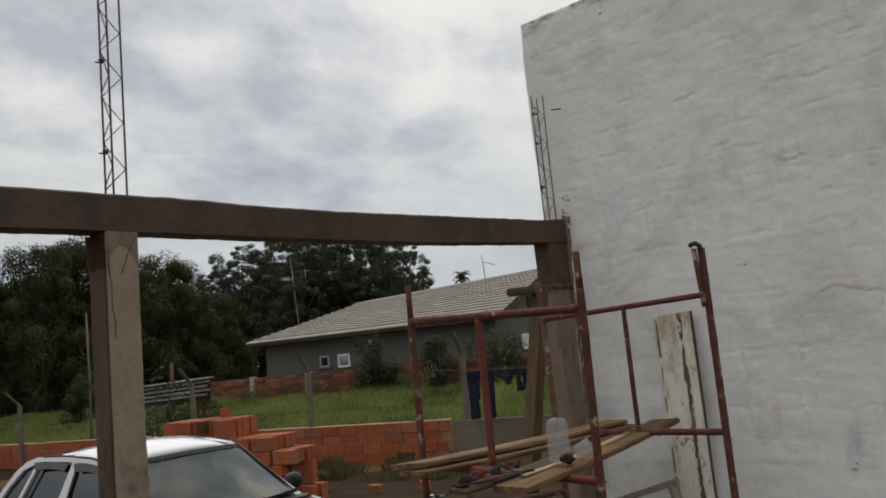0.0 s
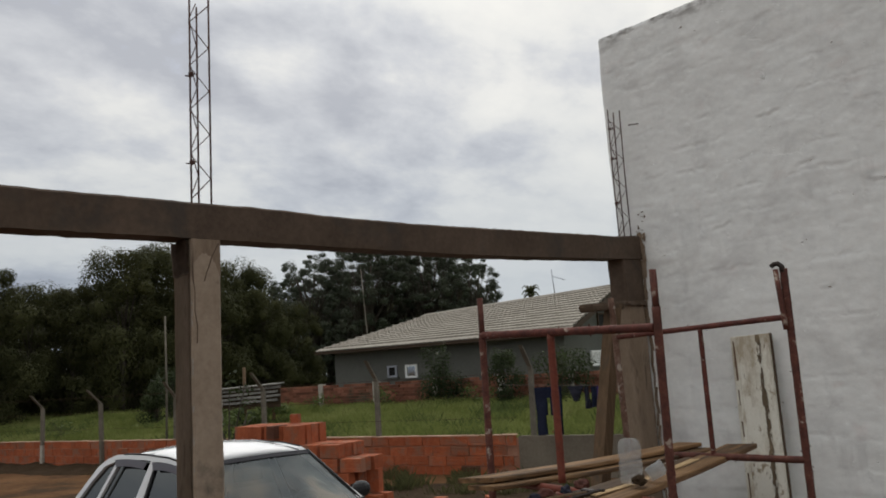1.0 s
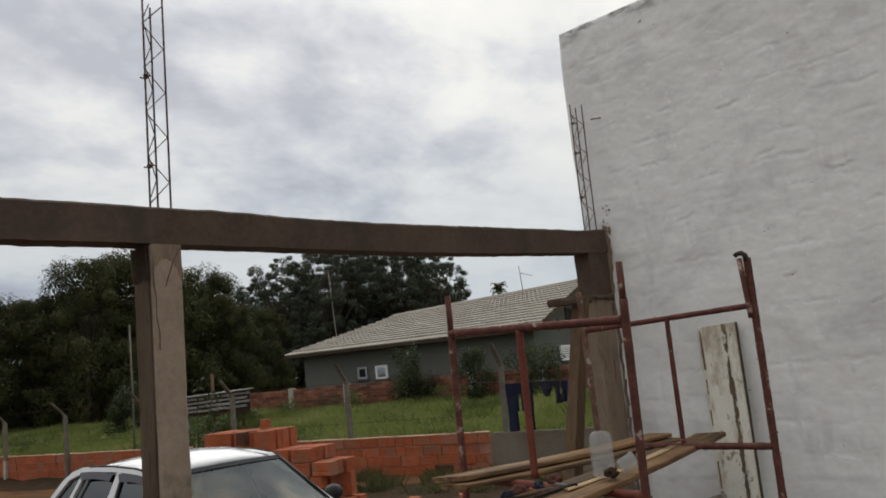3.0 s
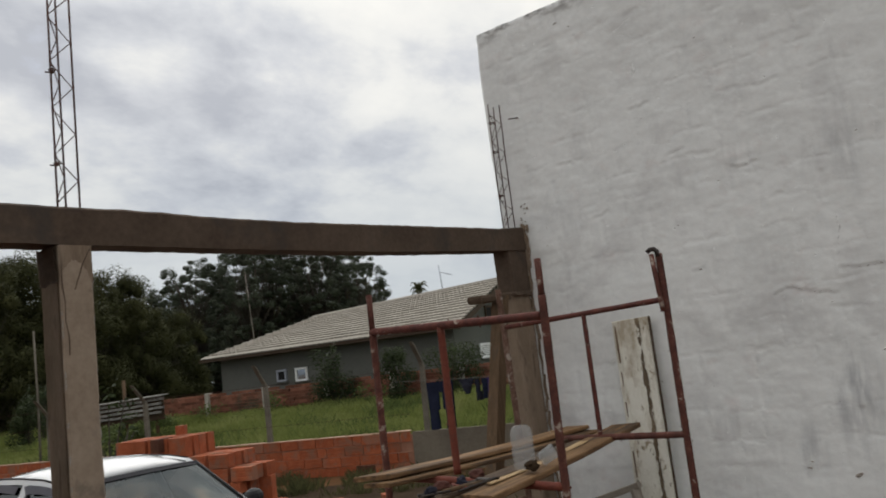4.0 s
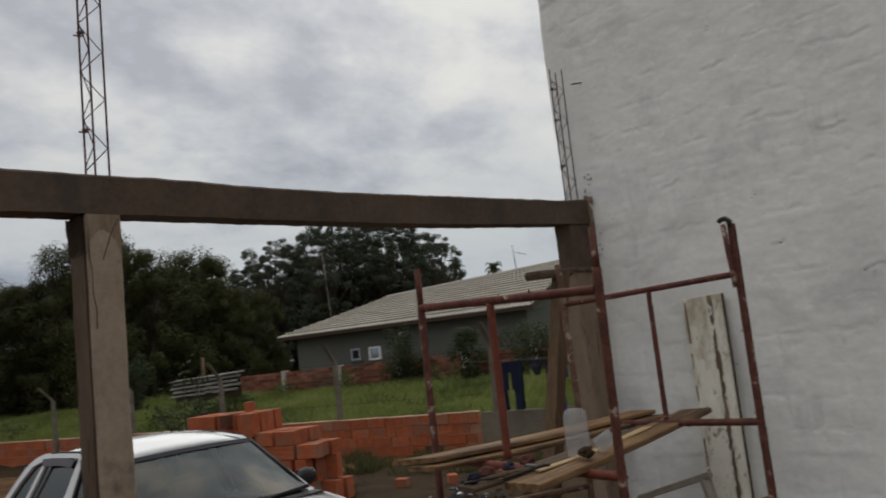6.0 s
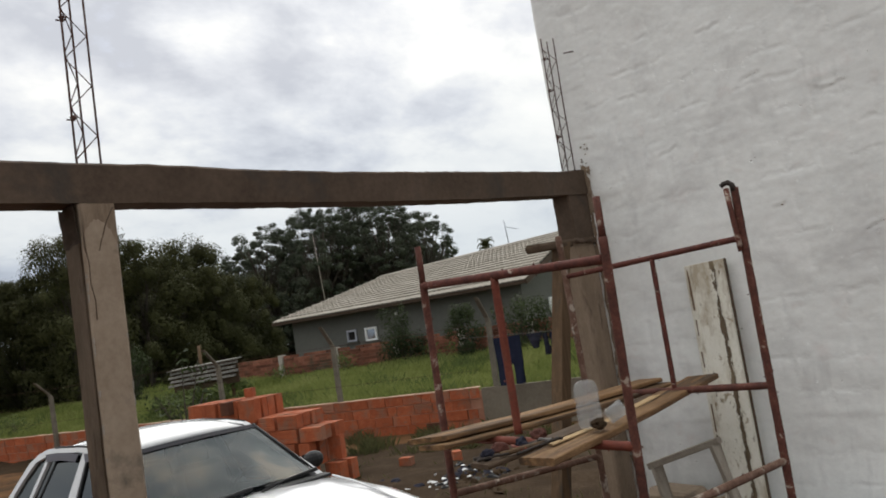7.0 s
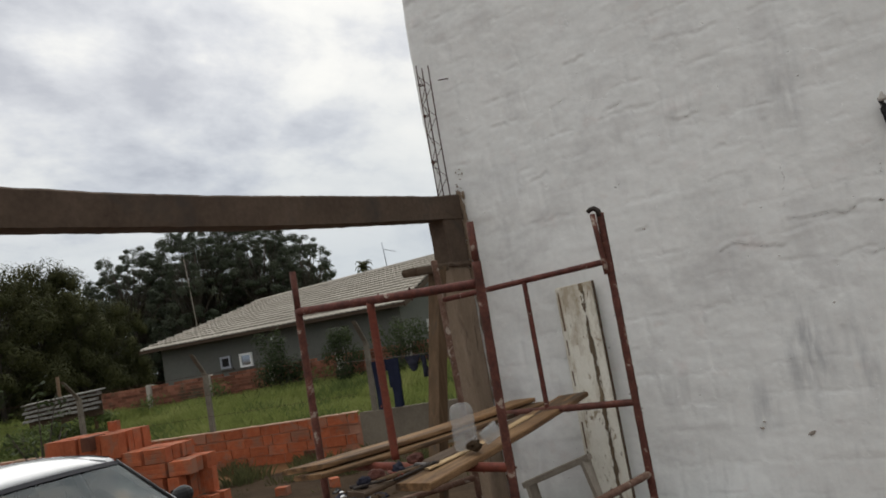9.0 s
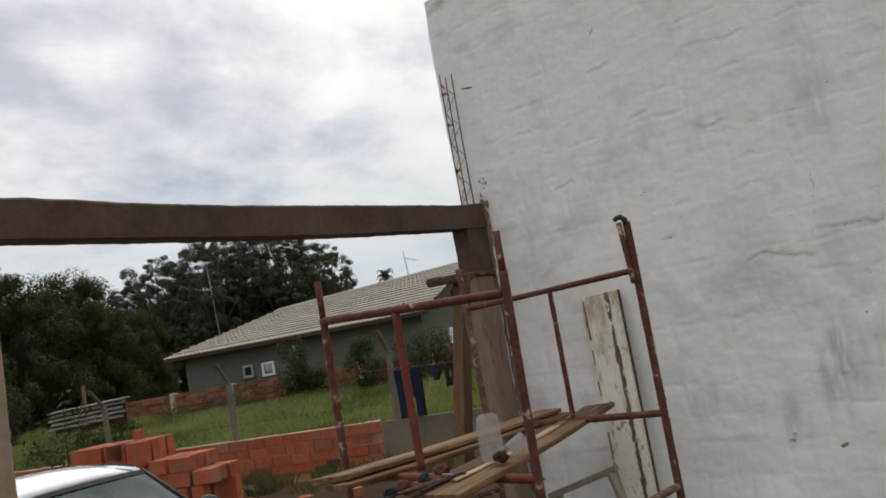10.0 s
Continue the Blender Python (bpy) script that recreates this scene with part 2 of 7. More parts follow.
weather_wall(M_WALL)
M_CRACK = material("dusty_crack", [(0.36, 0.35, 0.34), (0.54, 0.53, 0.52)], 20, 80, 0.95, 0.2)
M_CONC = material("weathered_concrete", [(0.205, 0.157, 0.113), (0.295, 0.232, 0.173), (0.37, 0.298, 0.228)], 2.2, 30, 0.92, 0.4, 0.01,
                  stain=(0.11, 0.092, 0.075), stain_scale=2.5, spec=0.2)
# browner, darker concrete; paints in the shade on the near column's side
M_DARKCONC = material("dark_brown_concrete", [(0.155, 0.114, 0.08), (0.222, 0.167, 0.12), (0.29, 0.225, 0.168)], 3.0, 30, 0.92, 0.4, 0.01,
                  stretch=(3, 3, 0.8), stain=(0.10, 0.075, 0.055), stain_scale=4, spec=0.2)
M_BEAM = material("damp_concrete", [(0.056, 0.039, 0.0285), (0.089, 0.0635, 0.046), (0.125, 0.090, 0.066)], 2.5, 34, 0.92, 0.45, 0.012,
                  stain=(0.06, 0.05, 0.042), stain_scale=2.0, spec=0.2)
M_RENDER = material("grey_cement_render", [(0.125, 0.106, 0.080), (0.176, 0.151, 0.117), (0.228, 0.198, 0.157)], 1.5, 22, 0.92, 0.3, 0.01)
M_HOUSE = material("grey_house_render", [(0.088, 0.090, 0.083), (0.11, 0.112, 0.103), (0.132, 0.134, 0.122)], 0.5, 12, 0.9, 0.15, 0.01)
M_BRICK = material("fired_clay_brick", [(0.24, 0.061, 0.026), (0.335, 0.090, 0.038), (0.42, 0.133, 0.063)], 9, 55, 0.88, 0.4, 0.006,
                   vary=0.16, stain=(0.25, 0.115, 0.072), stain_scale=3, stain_at=(0.5, 0.62))
M_BRICKOLD = material("old_clay_brick", [(0.14, 0.055, 0.036), (0.20, 0.082, 0.052), (0.26, 0.125, 0.085)], 4, 40, 0.9, 0.3, 0.006,
                      spread=0.4, stain=(0.10, 0.08, 0.055), stain_scale=1.1)
# clay darkened in colour to stand for shade inside brick hollows
M_HOLE = material("brick_cavity_shade", [(0.07, 0.03, 0.02), (0.12, 0.05, 0.03)], 8, 40, 0.95, 0.2)
M_MORTAR = material("cement_mortar", [(0.20, 0.17, 0.145), (0.29, 0.26, 0.225), (0.35, 0.31, 0.28)], 6, 50, 0.95, 0.4)
M_DIRT = material("bare_dirt", [(0.055, 0.029, 0.014), (0.105, 0.055, 0.026), (0.17, 0.092, 0.046)], 0.8, 9, 1.0, 0.8, 0.04, spec=0.05,
                  stain=(0.045, 0.03, 0.018), stain_scale=0.7, stain_at=(0.48, 0.64))
M_REDJOINT = material("clay_stained_mortar", [(0.22, 0.10, 0.065), (0.30, 0.145, 0.095), (0.36, 0.20, 0.14)], 6, 50, 0.95, 0.4)
M_DARKSOIL = material("dark_brown_soil", [(0.022, 0.015, 0.009), (0.042, 0.028, 0.017), (0.072, 0.050, 0.032)], 2.5, 22, 1.0, 0.9, 0.04, spec=0.05,
                  stain=(0.05, 0.034, 0.022), stain_scale=1.6, stain_at=(0.58, 0.7))
M_SOIL = material("grassy_soil", [(0.075, 0.09, 0.028), (0.12, 0.14, 0.045), (0.17, 0.185, 0.065)], 0.5, 9, 0.95, 0.5, 0.03)
M_GRASS = material("tall_grass", [(0.10, 0.128, 0.036), (0.19, 0.222, 0.066), (0.31, 0.32, 0.125)], 0.5, 4, 0.7, 0, spread=0.10, spec=0.1, through_light=0.45)
M_TUFT = material("coarse_weed_tufts", [(0.055, 0.08, 0.025), (0.10, 0.13, 0.042), (0.15, 0.18, 0.065)], 0.8, 5, 0.75, 0, spread=0.25, spec=0.15, through_light=0.3)
M_WEED = material("dry_weeds", [(0.040, 0.046, 0.018), (0.078, 0.080, 0.033), (0.135, 0.115, 0.055)], 0.8, 6, 0.8, 0, spread=0.35, spec=0.2, through_light=0.35)
M_CAP = material("pale_mortar_cap", [(0.34, 0.20, 0.14), (0.44, 0.28, 0.20), (0.52, 0.37, 0.28)], 5, 40, 0.95, 0.3)
M_LEAF = material("broad_leaves", [(0.030, 0.033, 0.012), (0.050, 0.053, 0.019), (0.084, 0.082, 0.030)], 0.45, 2.0, 0.7, 0, spread=0.1, spec=0.15, through_light=0.08)
M_GUM = material("gum_tree_leaves", [(0.042, 0.052, 0.034), (0.062, 0.074, 0.049), (0.092, 0.102, 0.072)], 0.4, 3, 0.7, 0, spread=0.1, spec=0.15, through_light=0.1)
M_BUSH = material("shrub_leaves", [(0.020, 0.031, 0.011), (0.034, 0.048, 0.017), (0.056, 0.072, 0.027)], 0.6, 4, 0.65, 0, spread=0.4, spec=0.25, through_light=0.35)
M_BARK = material("tree_bark", [(0.035, 0.028, 0.022), (0.06, 0.05, 0.04), (0.09, 0.078, 0.065)], 2, 18, 0.95, 0.5, stretch=(1, 1, 0.25))
M_RUST = material("rusty_red_steel", [(0.034, 0.015, 0.012), (0.098, 0.029, 0.021), (0.18, 0.062, 0.044)], 12, 70, 0.75, 0.6, 0.004,
                  stain=(0.36, 0.29, 0.24), stain_scale=15, stain_at=(0.605, 0.66), spec=0.3)
M_RUSTDARK = material("dark_rusted_steel", [(0.034, 0.015, 0.012), (0.098, 0.036, 0.026), (0.175, 0.066, 0.046)], 13, 70, 0.8, 0.6, 0.004,
                      stain=(0.34, 0.28, 0.23), stain_scale=13, stain_at=(0.60, 0.655), spec=0.3)
M_RUSTPALE = material("mortar_splashed_steel", [(0.06, 0.032, 0.024), (0.14, 0.080, 0.058), (0.25, 0.18, 0.14)], 10, 60, 0.85, 0.5, 0.004, stain=(0.36, 0.31, 0.26), stain_scale=11, stain_at=(0.56, 0.64))
M_ORANGE = material("red_oxide_paint", [(0.10, 0.029, 0.020), (0.155, 0.042, 0.027), (0.21, 0.064, 0.040)], 7, 60, 0.7, 0.25, 0.003,
                    stain=(0.12, 0.05, 0.035), stain_scale=7)
M_REBAR = material("rusty_rebar", [(0.045, 0.025, 0.02), (0.10, 0.05, 0.038)], 12, 80, 0.85, 0.3, 0.002)
M_WOOD = material("weathered_timber", [(0.088, 0.045, 0.020), (0.215, 0.123, 0.058), (0.375, 0.238, 0.123)], 5, 60, 0.8, 0.35, 0.004,
                  stretch=(6, 0.5, 6), stain=(0.07, 0.045, 0.028), stain_scale=2.2, stain_at=(0.47, 0.62), vary=0.18)
M_FRESH = material("fresh_sawn_timber", [(0.26, 0.17, 0.085), (0.40, 0.28, 0.15), (0.52, 0.39, 0.23)], 5, 60, 0.8, 0.3, 0.003,
                   stretch=(6, 0.5, 6), stain=(0.16, 0.10, 0.055), stain_scale=3.5)
M_WOODV = material("old_upright_timber", [(0.064, 0.039, 0.021), (0.108, 0.068, 0.038), (0.162, 0.107, 0.063)], 5, 60, 0.85, 0.4, 0.004,
                   stretch=(6, 6, 0.5), stain=(0.07, 0.055, 0.042), stain_scale=2)
M_PEEL = material("peeling_white_paint", [(0.55, 0.525, 0.45), (0.67, 0.65, 0.57), (0.74, 0.725, 0.66)], 6, 50, 0.7, 0.5, 0.006,
                  stretch=(1.6, 1.6, 1.0), stain=(0.30, 0.25, 0.17), stain_scale=9.0, stain_at=(0.60, 0.66))


def peel_board(m):
    """Old paint: flakes gone in a ragged streak down one side of the board and thinly elsewhere."""
    tree = m.node_tree
    b = next(n for n in tree.nodes if n.type == "BSDF_PRINCIPLED")
    link = tree.links.new
    tc, sep = tree.nodes.new("ShaderNodeTexCoord"), tree.nodes.new("ShaderNodeSeparateXYZ")
    link(tc.outputs["Object"], sep.inputs[0])
    off = tree.nodes.new("ShaderNodeMath")
    off.operation = "SUBTRACT"
    off.inputs[1].default_value = 0.082
    link(sep.outputs["X"], off.inputs[0])
    mag = tree.nodes.new("ShaderNodeMath")
    mag.operation = "ABSOLUTE"
    link(off.outputs[0], mag.inputs[0])
    band = tree.nodes.new("ShaderNodeMapRange")
    for k, v in (("From Min", 0.003), ("From Max", 0.030), ("To Min", 0.25), ("To Max", 0.0)):
        band.inputs[k].default_value = v
    link(mag.outputs[0], band.inputs[0])
    mp = tree.nodes.new("ShaderNodeMapping")
    mp.inputs["Scale"].default_value = (1, 1, 0.34)
    link(tc.outputs["Object"], mp.inputs[0])
    n = tree.nodes.new("ShaderNodeTexNoise")
    n.inputs["Scale"].default_value, n.inputs["Detail"].default_value, n.inputs["Roughness"].default_value = 26.0, 8.0, 0.70
    link(mp.outputs[0], n.inputs["Vector"])
    total = tree.nodes.new("ShaderNodeMath")
    link(n.outputs["Fac"], total.inputs[0])
    link(band.outputs[0], total.inputs[1])
    mask = ramp(tree.nodes.new("ShaderNodeValToRGB"), [(0.632, (0, 0, 0)), (0.668, (1, 1, 1))])
    link(total.outputs[0], mask.inputs[0])
    wood = ramp(tree.nodes.new("ShaderNodeValToRGB"), [(0.3, (0.05, 0.036, 0.022)), (0.7, (0.16, 0.122, 0.078))])
    link(n.outputs["Fac"], wood.inputs[0])
    over = tree.nodes.new("ShaderNodeMixRGB")
    link(mask.outputs[0], over.inputs["Fac"])
    link(b.inputs["Base Color"].links[0].from_socket, over.inputs["Color1"])
    link(wood.outputs[0], over.inputs["Color2"])
    link(over.outputs[0], b.inputs["Base Color"])
    # brown weather stain, heaviest at the upper end
    dirt = tree.nodes.new("ShaderNodeTexNoise")
    dirt.inputs["Scale"].default_value, dirt.inputs["Detail"].default_value, dirt.inputs["Roughness"].default_value = 9.0, 7.0, 0.66
    link(mp.outputs[0], dirt.inputs["Vector"])
    high = tree.nodes.new("ShaderNodeMapRange")
    for k, v in (("From Min", 1.0), ("From Max", 1.62), ("To Min", -0.04), ("To Max", 0.10)):
        high.inputs[k].default_value = v
    link(sep.outputs["Z"], high.inputs[0])
    much = tree.nodes.new("ShaderNodeMath")
    link(dirt.outputs["Fac"], much.inputs[0])
    link(high.outputs[0], much.inputs[1])
    soil = ramp(tree.nodes.new("ShaderNodeValToRGB"), [(0.50, (0, 0, 0)), (0.66, (0.75, 0.75, 0.75))])
    link(much.outputs[0], soil.inputs[0])
    tan = tree.nodes.new("ShaderNodeMixRGB")
    tan.inputs["Color2"].default_value = (0.30, 0.235, 0.15, 1)
    link(soil.outputs[0], tan.inputs["Fac"])
    link(over.outputs[0], tan.inputs["Color1"])
    link(tan.outputs[0], b.inputs["Base Color"])
    bp = tree.nodes.new("ShaderNodeBump")
    bp.invert = True
    bp.inputs["Strength"].default_value, bp.inputs["Distance"].default_value = 0.6, 0.004
    link(mask.outputs[0], bp.inputs["Height"])
    link(b.inputs["Normal"].links[0].from_socket, bp.inputs["Normal"])
    link(bp.outputs[0], b.inputs["Normal"])


peel_board(M_PEEL)
M_PALEPOST = material("limewashed_post", [(0.26, 0.24, 0.20), (0.37, 0.345, 0.295), (0.46, 0.43, 0.38)], 5, 40, 0.95, 0.3)
M_POST = material("old_concrete_post", [(0.085, 0.074, 0.058), (0.142, 0.125, 0.099), (0.205, 0.183, 0.148)], 4, 30, 0.95, 0.4)
M_TILE = material("pale_roof_tile", [(0.22, 0.20, 0.168), (0.30, 0.275, 0.235), (0.375, 0.345, 0.298)], 1.2, 9, 0.85, 0.3, spread=0.14,
                  stain=(0.24, 0.22, 0.19), stain_scale=0.7)
M_FASCIA = material("brown_fascia", [(0.052, 0.035, 0.025), (0.085, 0.059, 0.042)], 2, 20, 0.8, 0.2)
M_WHITE = material("white_frame_paint", [(0.71, 0.715, 0.705), (0.78, 0.79, 0.80)], 3, 20, 0.5, 0.05)
M_ALU = material("brushed_aluminium", [(0.33, 0.35, 0.40), (0.43, 0.45, 0.50)], 4, 60, 0.42, 0.08, 0.002, metal=0.65, stretch=(1, 1, 0.2))
M_YELLOW = material("yellow_plastic", [(0.62, 0.36, 0.03), (0.72, 0.44, 0.05)], 6, 40, 0.5, 0.05)
M_GREYWOOD = material("grey_old_timber", [(0.17, 0.145, 0.115), (0.26, 0.23, 0.19), (0.38, 0.35, 0.30)], 6, 60, 0.85, 0.4, 0.004, stretch=(4, 1, 4), stain=(0.12, 0.09, 0.065), stain_scale=3)
M_HEADWOOD = material("dark_brown_timber", [(0.050, 0.034, 0.022), (0.080, 0.054, 0.035), (0.115, 0.080, 0.053)], 6, 60, 0.85, 0.4, 0.004, stretch=(4, 1, 4))
M_BLACK = material("black_plastic", [(0.012, 0.012, 0.013), (0.025, 0.025, 0.026)], 6, 50, 0.5, 0.08)
M_DARK = material("dark_interior", [(0.010, 0.010, 0.011), (0.022, 0.021, 0.02)], 3, 20, 0.9, 0)
M_CAR = material("white_car_paint", [(0.54, 0.55, 0.56), (0.61, 0.615, 0.62)], 0.8, 12, 0.24, 0, coat=0.7, spec=0.5)
M_SEAT = material("grey_seat_cloth", [(0.05, 0.05, 0.055), (0.09, 0.09, 0.095)], 8, 80, 0.9, 0.2)
M_DENIM = material("dark_blue_denim", [(0.006, 0.008, 0.019), (0.011, 0.014, 0.032), (0.019, 0.024, 0.048)], 6, 60, 0.95, 0.3)
M_PURPLE = material("purple_cloth", [(0.05, 0.028, 0.13), (0.09, 0.05, 0.21)], 6, 60, 0.95, 0.3)
M_NAVY = material("dark_cloth", [(0.012, 0.013, 0.02), (0.03, 0.03, 0.045)], 6, 60, 0.95, 0.3)
M_SHEET = material("fibre_cement_sheet", [(0.09, 0.086, 0.076), (0.17, 0.162, 0.147), (0.28, 0.268, 0.247)], 1.2, 10, 0.9, 0.3, spread=0.2)
M_SHARD = material("white_tile_shard", [(0.30, 0.29, 0.27), (0.80, 0.82, 0.84)], 6, 30, 0.2, 0)
M_BAG = material("white_sacking", [(0.55, 0.56, 0.58), (0.70, 0.71, 0.72)], 5, 40, 0.8, 0.4)
M_TOOL = material("worn_tool_steel", [(0.025, 0.022, 0.020), (0.075, 0.062, 0.055)], 20, 90, 0.5, 0.3, metal=0.6)
M_CABLE = material("grey_cable", [(0.13, 0.125, 0.12), (0.2, 0.19, 0.18)], 12, 70, 0.7, 0.1)
M_PORC = material("stained_porcelain", [(0.30, 0.27, 0.24), (0.52, 0.50, 0.47)], 16, 60, 0.35, 0.2, stain=(0.10, 0.06, 0.045), stain_scale=14)


def glass(name, tint, rough=0.03, alpha=0.35):
    """A pane: part clear, part glossy dark reflection."""
    m = bpy.data.materials.new(name)
    m.use_nodes = True
    add, link = nodes_of(m.node_tree)
    out = add("ShaderNodeOutputMaterial")
    clear = add("ShaderNodeBsdfTransparent")
    clear.inputs[0].default_value = (*tint, 1)
    gloss = add("ShaderNodeBsdfGlossy", Roughness=rough)
    gloss.inputs[0].default_value = (0.85, 0.9, 0.92, 1)
    mix = add("ShaderNodeMixShader", Fac=alpha)
    link(clear.outputs[0], mix.inputs[1])
    link(gloss.outputs[0], mix.inputs[2])
    link(mix.outputs[0], out.inputs[0])
    return m


def blotched_glass(name, tint, veil):
    """A laminated screen: clear tint, a mirror sheen that grows at a glance, and patchy reflections painted in as
    blotches and tan film.
    """
    m = bpy.data.materials.new(name)
    m.use_nodes = True
    add, link = nodes_of(m.node_tree)
    out = add("ShaderNodeOutputMaterial")
    clear, gloss, film = add("ShaderNodeBsdfTransparent"), add("ShaderNodeBsdfGlossy", Roughness=0.04), add("ShaderNodeBsdfDiffuse")
    clear.inputs[0].default_value = (*tint, 1)
    film.inputs[0].default_value = (0.22, 0.20, 0.175, 1)
    # noise tints the gloss to imitate clouds mirrored in the glass
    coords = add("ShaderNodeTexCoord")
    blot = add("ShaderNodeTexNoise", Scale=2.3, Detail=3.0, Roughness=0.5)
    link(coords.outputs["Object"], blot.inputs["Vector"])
    cloud_tone = ramp(add("ShaderNodeValToRGB"), [(0.36, (0.34, 0.40, 0.44)), (0.52, (0.62, 0.68, 0.70)), (0.62, (0.95, 0.92, 0.84))])
    link(blot.outputs["Fac"], cloud_tone.inputs[0])
    link(cloud_tone.outputs[0], gloss.inputs[0])
    fr = add("ShaderNodeFresnel", IOR=1.5)
    sheen = add("ShaderNodeMixShader")
    link(fr.outputs[0], sheen.inputs[0])
    link(clear.outputs[0], sheen.inputs[1])
    link(gloss.outputs[0], sheen.inputs[2])
    # tan diffuse patches, also painted in for uneven reflections
    tc = add("ShaderNodeTexCoord")
    n = add("ShaderNodeTexNoise", Scale=3.2, Detail=4.0, Roughness=0.55, Distortion=0.1)
    link(tc.outputs["Object"], n.inputs["Vector"])
    r = ramp(add("ShaderNodeValToRGB"), [(0.44, (0, 0, 0)), (0.62, (veil, veil, veil))])
    link(n.outputs["Fac"], r.inputs[0])
    mix = add("ShaderNodeMixShader")
    link(r.outputs[0], mix.inputs[0])
    link(sheen.outputs[0], mix.inputs[1])
    link(film.outputs[0], mix.inputs[2])
    link(mix.outputs[0], out.inputs[0])
    return m


M_WSHIELD = blotched_glass("windscreen_glass", (0.10, 0.125, 0.135), 0.15)
M_BAND = material("tinted_shade_band", [(0.018, 0.018, 0.023), (0.028, 0.028, 0.034)], 4, 30, 0.6, 0, spec=0.1)
M_VISOR = material("smoked_plastic_visor", [(0.040, 0.036, 0.048), (0.062, 0.056, 0.072)], 5, 40, 0.35, 0.03, spec=0.4)
M_SMOKE = glass("smoked_side_glass", (0.05, 0.058, 0.06), 0.03, 0.15)
M_BRIGHTPANE = glass("bright_window_glass", (0.5, 0.54, 0.56), 0.05, 0.42)
M_PANE = glass("window_glass", (0.30, 0.34, 0.36), 0.03, 0.25)


def frosted(name):
    m = bpy.data.materials.new(name)
    m.use_nodes = True
    add, link = nodes_of(m.node_tree)
    out = add("ShaderNodeOutputMaterial")
    t = add("ShaderNodeBsdfTranslucent")
    t.inputs[0].default_value = (0.55, 0.56, 0.56, 1)
    g = add("ShaderNodeBsdfPrincipled", Roughness=0.35)
    g.inputs["Base Color"].default_value = (0.42, 0.43, 0.43, 1)
    c = add("ShaderNodeBsdfTransparent")
    n = add("ShaderNodeTexNoise", Scale=18.0, Detail=3.0)
    bp = add("ShaderNodeBump", Strength=0.3, Distance=0.004)
    link(n.outputs["Fac"], bp.inputs["Height"])
    link(bp.outputs[0], g.inputs["Normal"])
    m1, m2 = add("ShaderNodeMixShader", Fac=0.5), add("ShaderNodeMixShader", Fac=0.64)
    link(t.outputs[0], m1.inputs[1])
    link(g.outputs[0], m1.inputs[2])
    link(m1.outputs[0], m2.inputs[1])
    link(c.outputs[0], m2.inputs[2])
    link(m2.outputs[0], out.inputs[0])
    return m


M_JUG = frosted("milky_plastic")


# ---- builders ----
def box(bm, size, at=(0, 0, 0), rot=(0, 0, 0), bevel=0.0, jitter=0.0):
    m = pose(*at, *rot) @ Matrix.Diagonal((*size, 1))
    vs = bmesh.ops.create_cube(bm, size=1.0, matrix=m)["verts"]
    if bevel:
        es = list({e for v in vs for e in v.link_edges})
        made = bmesh.ops.bevel(bm, geom=es, offset=bevel, segments=1, affect="EDGES", profile=0.6)
        vs = list({v for f in made["faces"] for v in f.verts} | {v for v in vs if v.is_valid})
    if jitter:
        for v in vs:
            v.co += Vector([random.uniform(-jitter, jitter) for _ in range(3)])
    return vs


def tube(bm, points, r, seg=8, taper=None, wobble=0.0):
    """A round bar through points, closed at both ends."""
    rings, n = [], len(points)
    pts = [Vector(p) for p in points]
    for i, p in enumerate(pts):
        d = (pts[min(i + 1, n - 1)] - pts[max(i - 1, 0)]).normalized()
        a = d.orthogonal().normalized() if i == 0 else (a - d * a.dot(d)).normalized()
        b = d.cross(a)
        rr = r * (1 + ((taper or 1) - 1) * i / max(1, n - 1)) * (1 + random.uniform(-wobble, wobble))
        rings.append([bm.verts.new(p + rr * (math.cos(2 * math.pi * k / seg) * a + math.sin(2 * math.pi * k / seg) * b)) for k in range(seg)])
    for q, w in zip(rings, rings[1:]):
        for k in range(seg):
            f = bm.faces.new((q[k], q[(k + 1) % seg], w[(k + 1) % seg], w[k]))
            f.smooth = True
    bm.faces.new(rings[0][::-1])
    bm.faces.new(rings[-1])


def mesh_of(name, bm, mat):
    me = bpy.data.meshes.new(name)
    bmesh.ops.recalc_face_normals(bm, faces=bm.faces)
    bm.to_mesh(me)
    bm.free()
    me.materials.append(mat)
    return me


def part(name, bm, mat, parent=None, label=""):
    ob = new(name, mesh_of(name, bm, mat))
    ob.parent = parent
    return tagged(ob, label) if label else ob


def thing(name, label, category, m=None, group="", kind=""):
    ob = new(name)
    ob.empty_display_size = 0.2
    if m is not None:
        ob.matrix_basis = m
    return tagged(ob, label, category, group, kind)


def solid(name, bm, mat, label, category, m=None, group="", kind=""):
    ob = new(name, mesh_of(name, bm, mat))
    if m is not None:
        ob.matrix_basis = m
    return tagged(ob, label, category, group, kind)


def raw(name, verts, faces, mat, smooth=False):
    me = bpy.data.meshes.new(name)
    me.from_pydata(verts, [], faces)
    me.materials.append(mat)
    if smooth:
        me.polygons.foreach_set("use_smooth", [True] * len(faces))
    return new(name, me)


def lump(bm, size, at, rot=(0, 0, 0), rough=0.18, seed=0, cuts=2):
    vs = bmesh.ops.create_icosphere(bm, subdivisions=cuts, radius=0.5)["verts"]
    m = pose(*at, *rot) @ Matrix.Diagonal((*size, 1))
    for v in vs:
        v.co = m @ (v.co * (1 + rough * noise.noise(v.co * 3.1 + Vector((seed, seed * 2, 0)))))


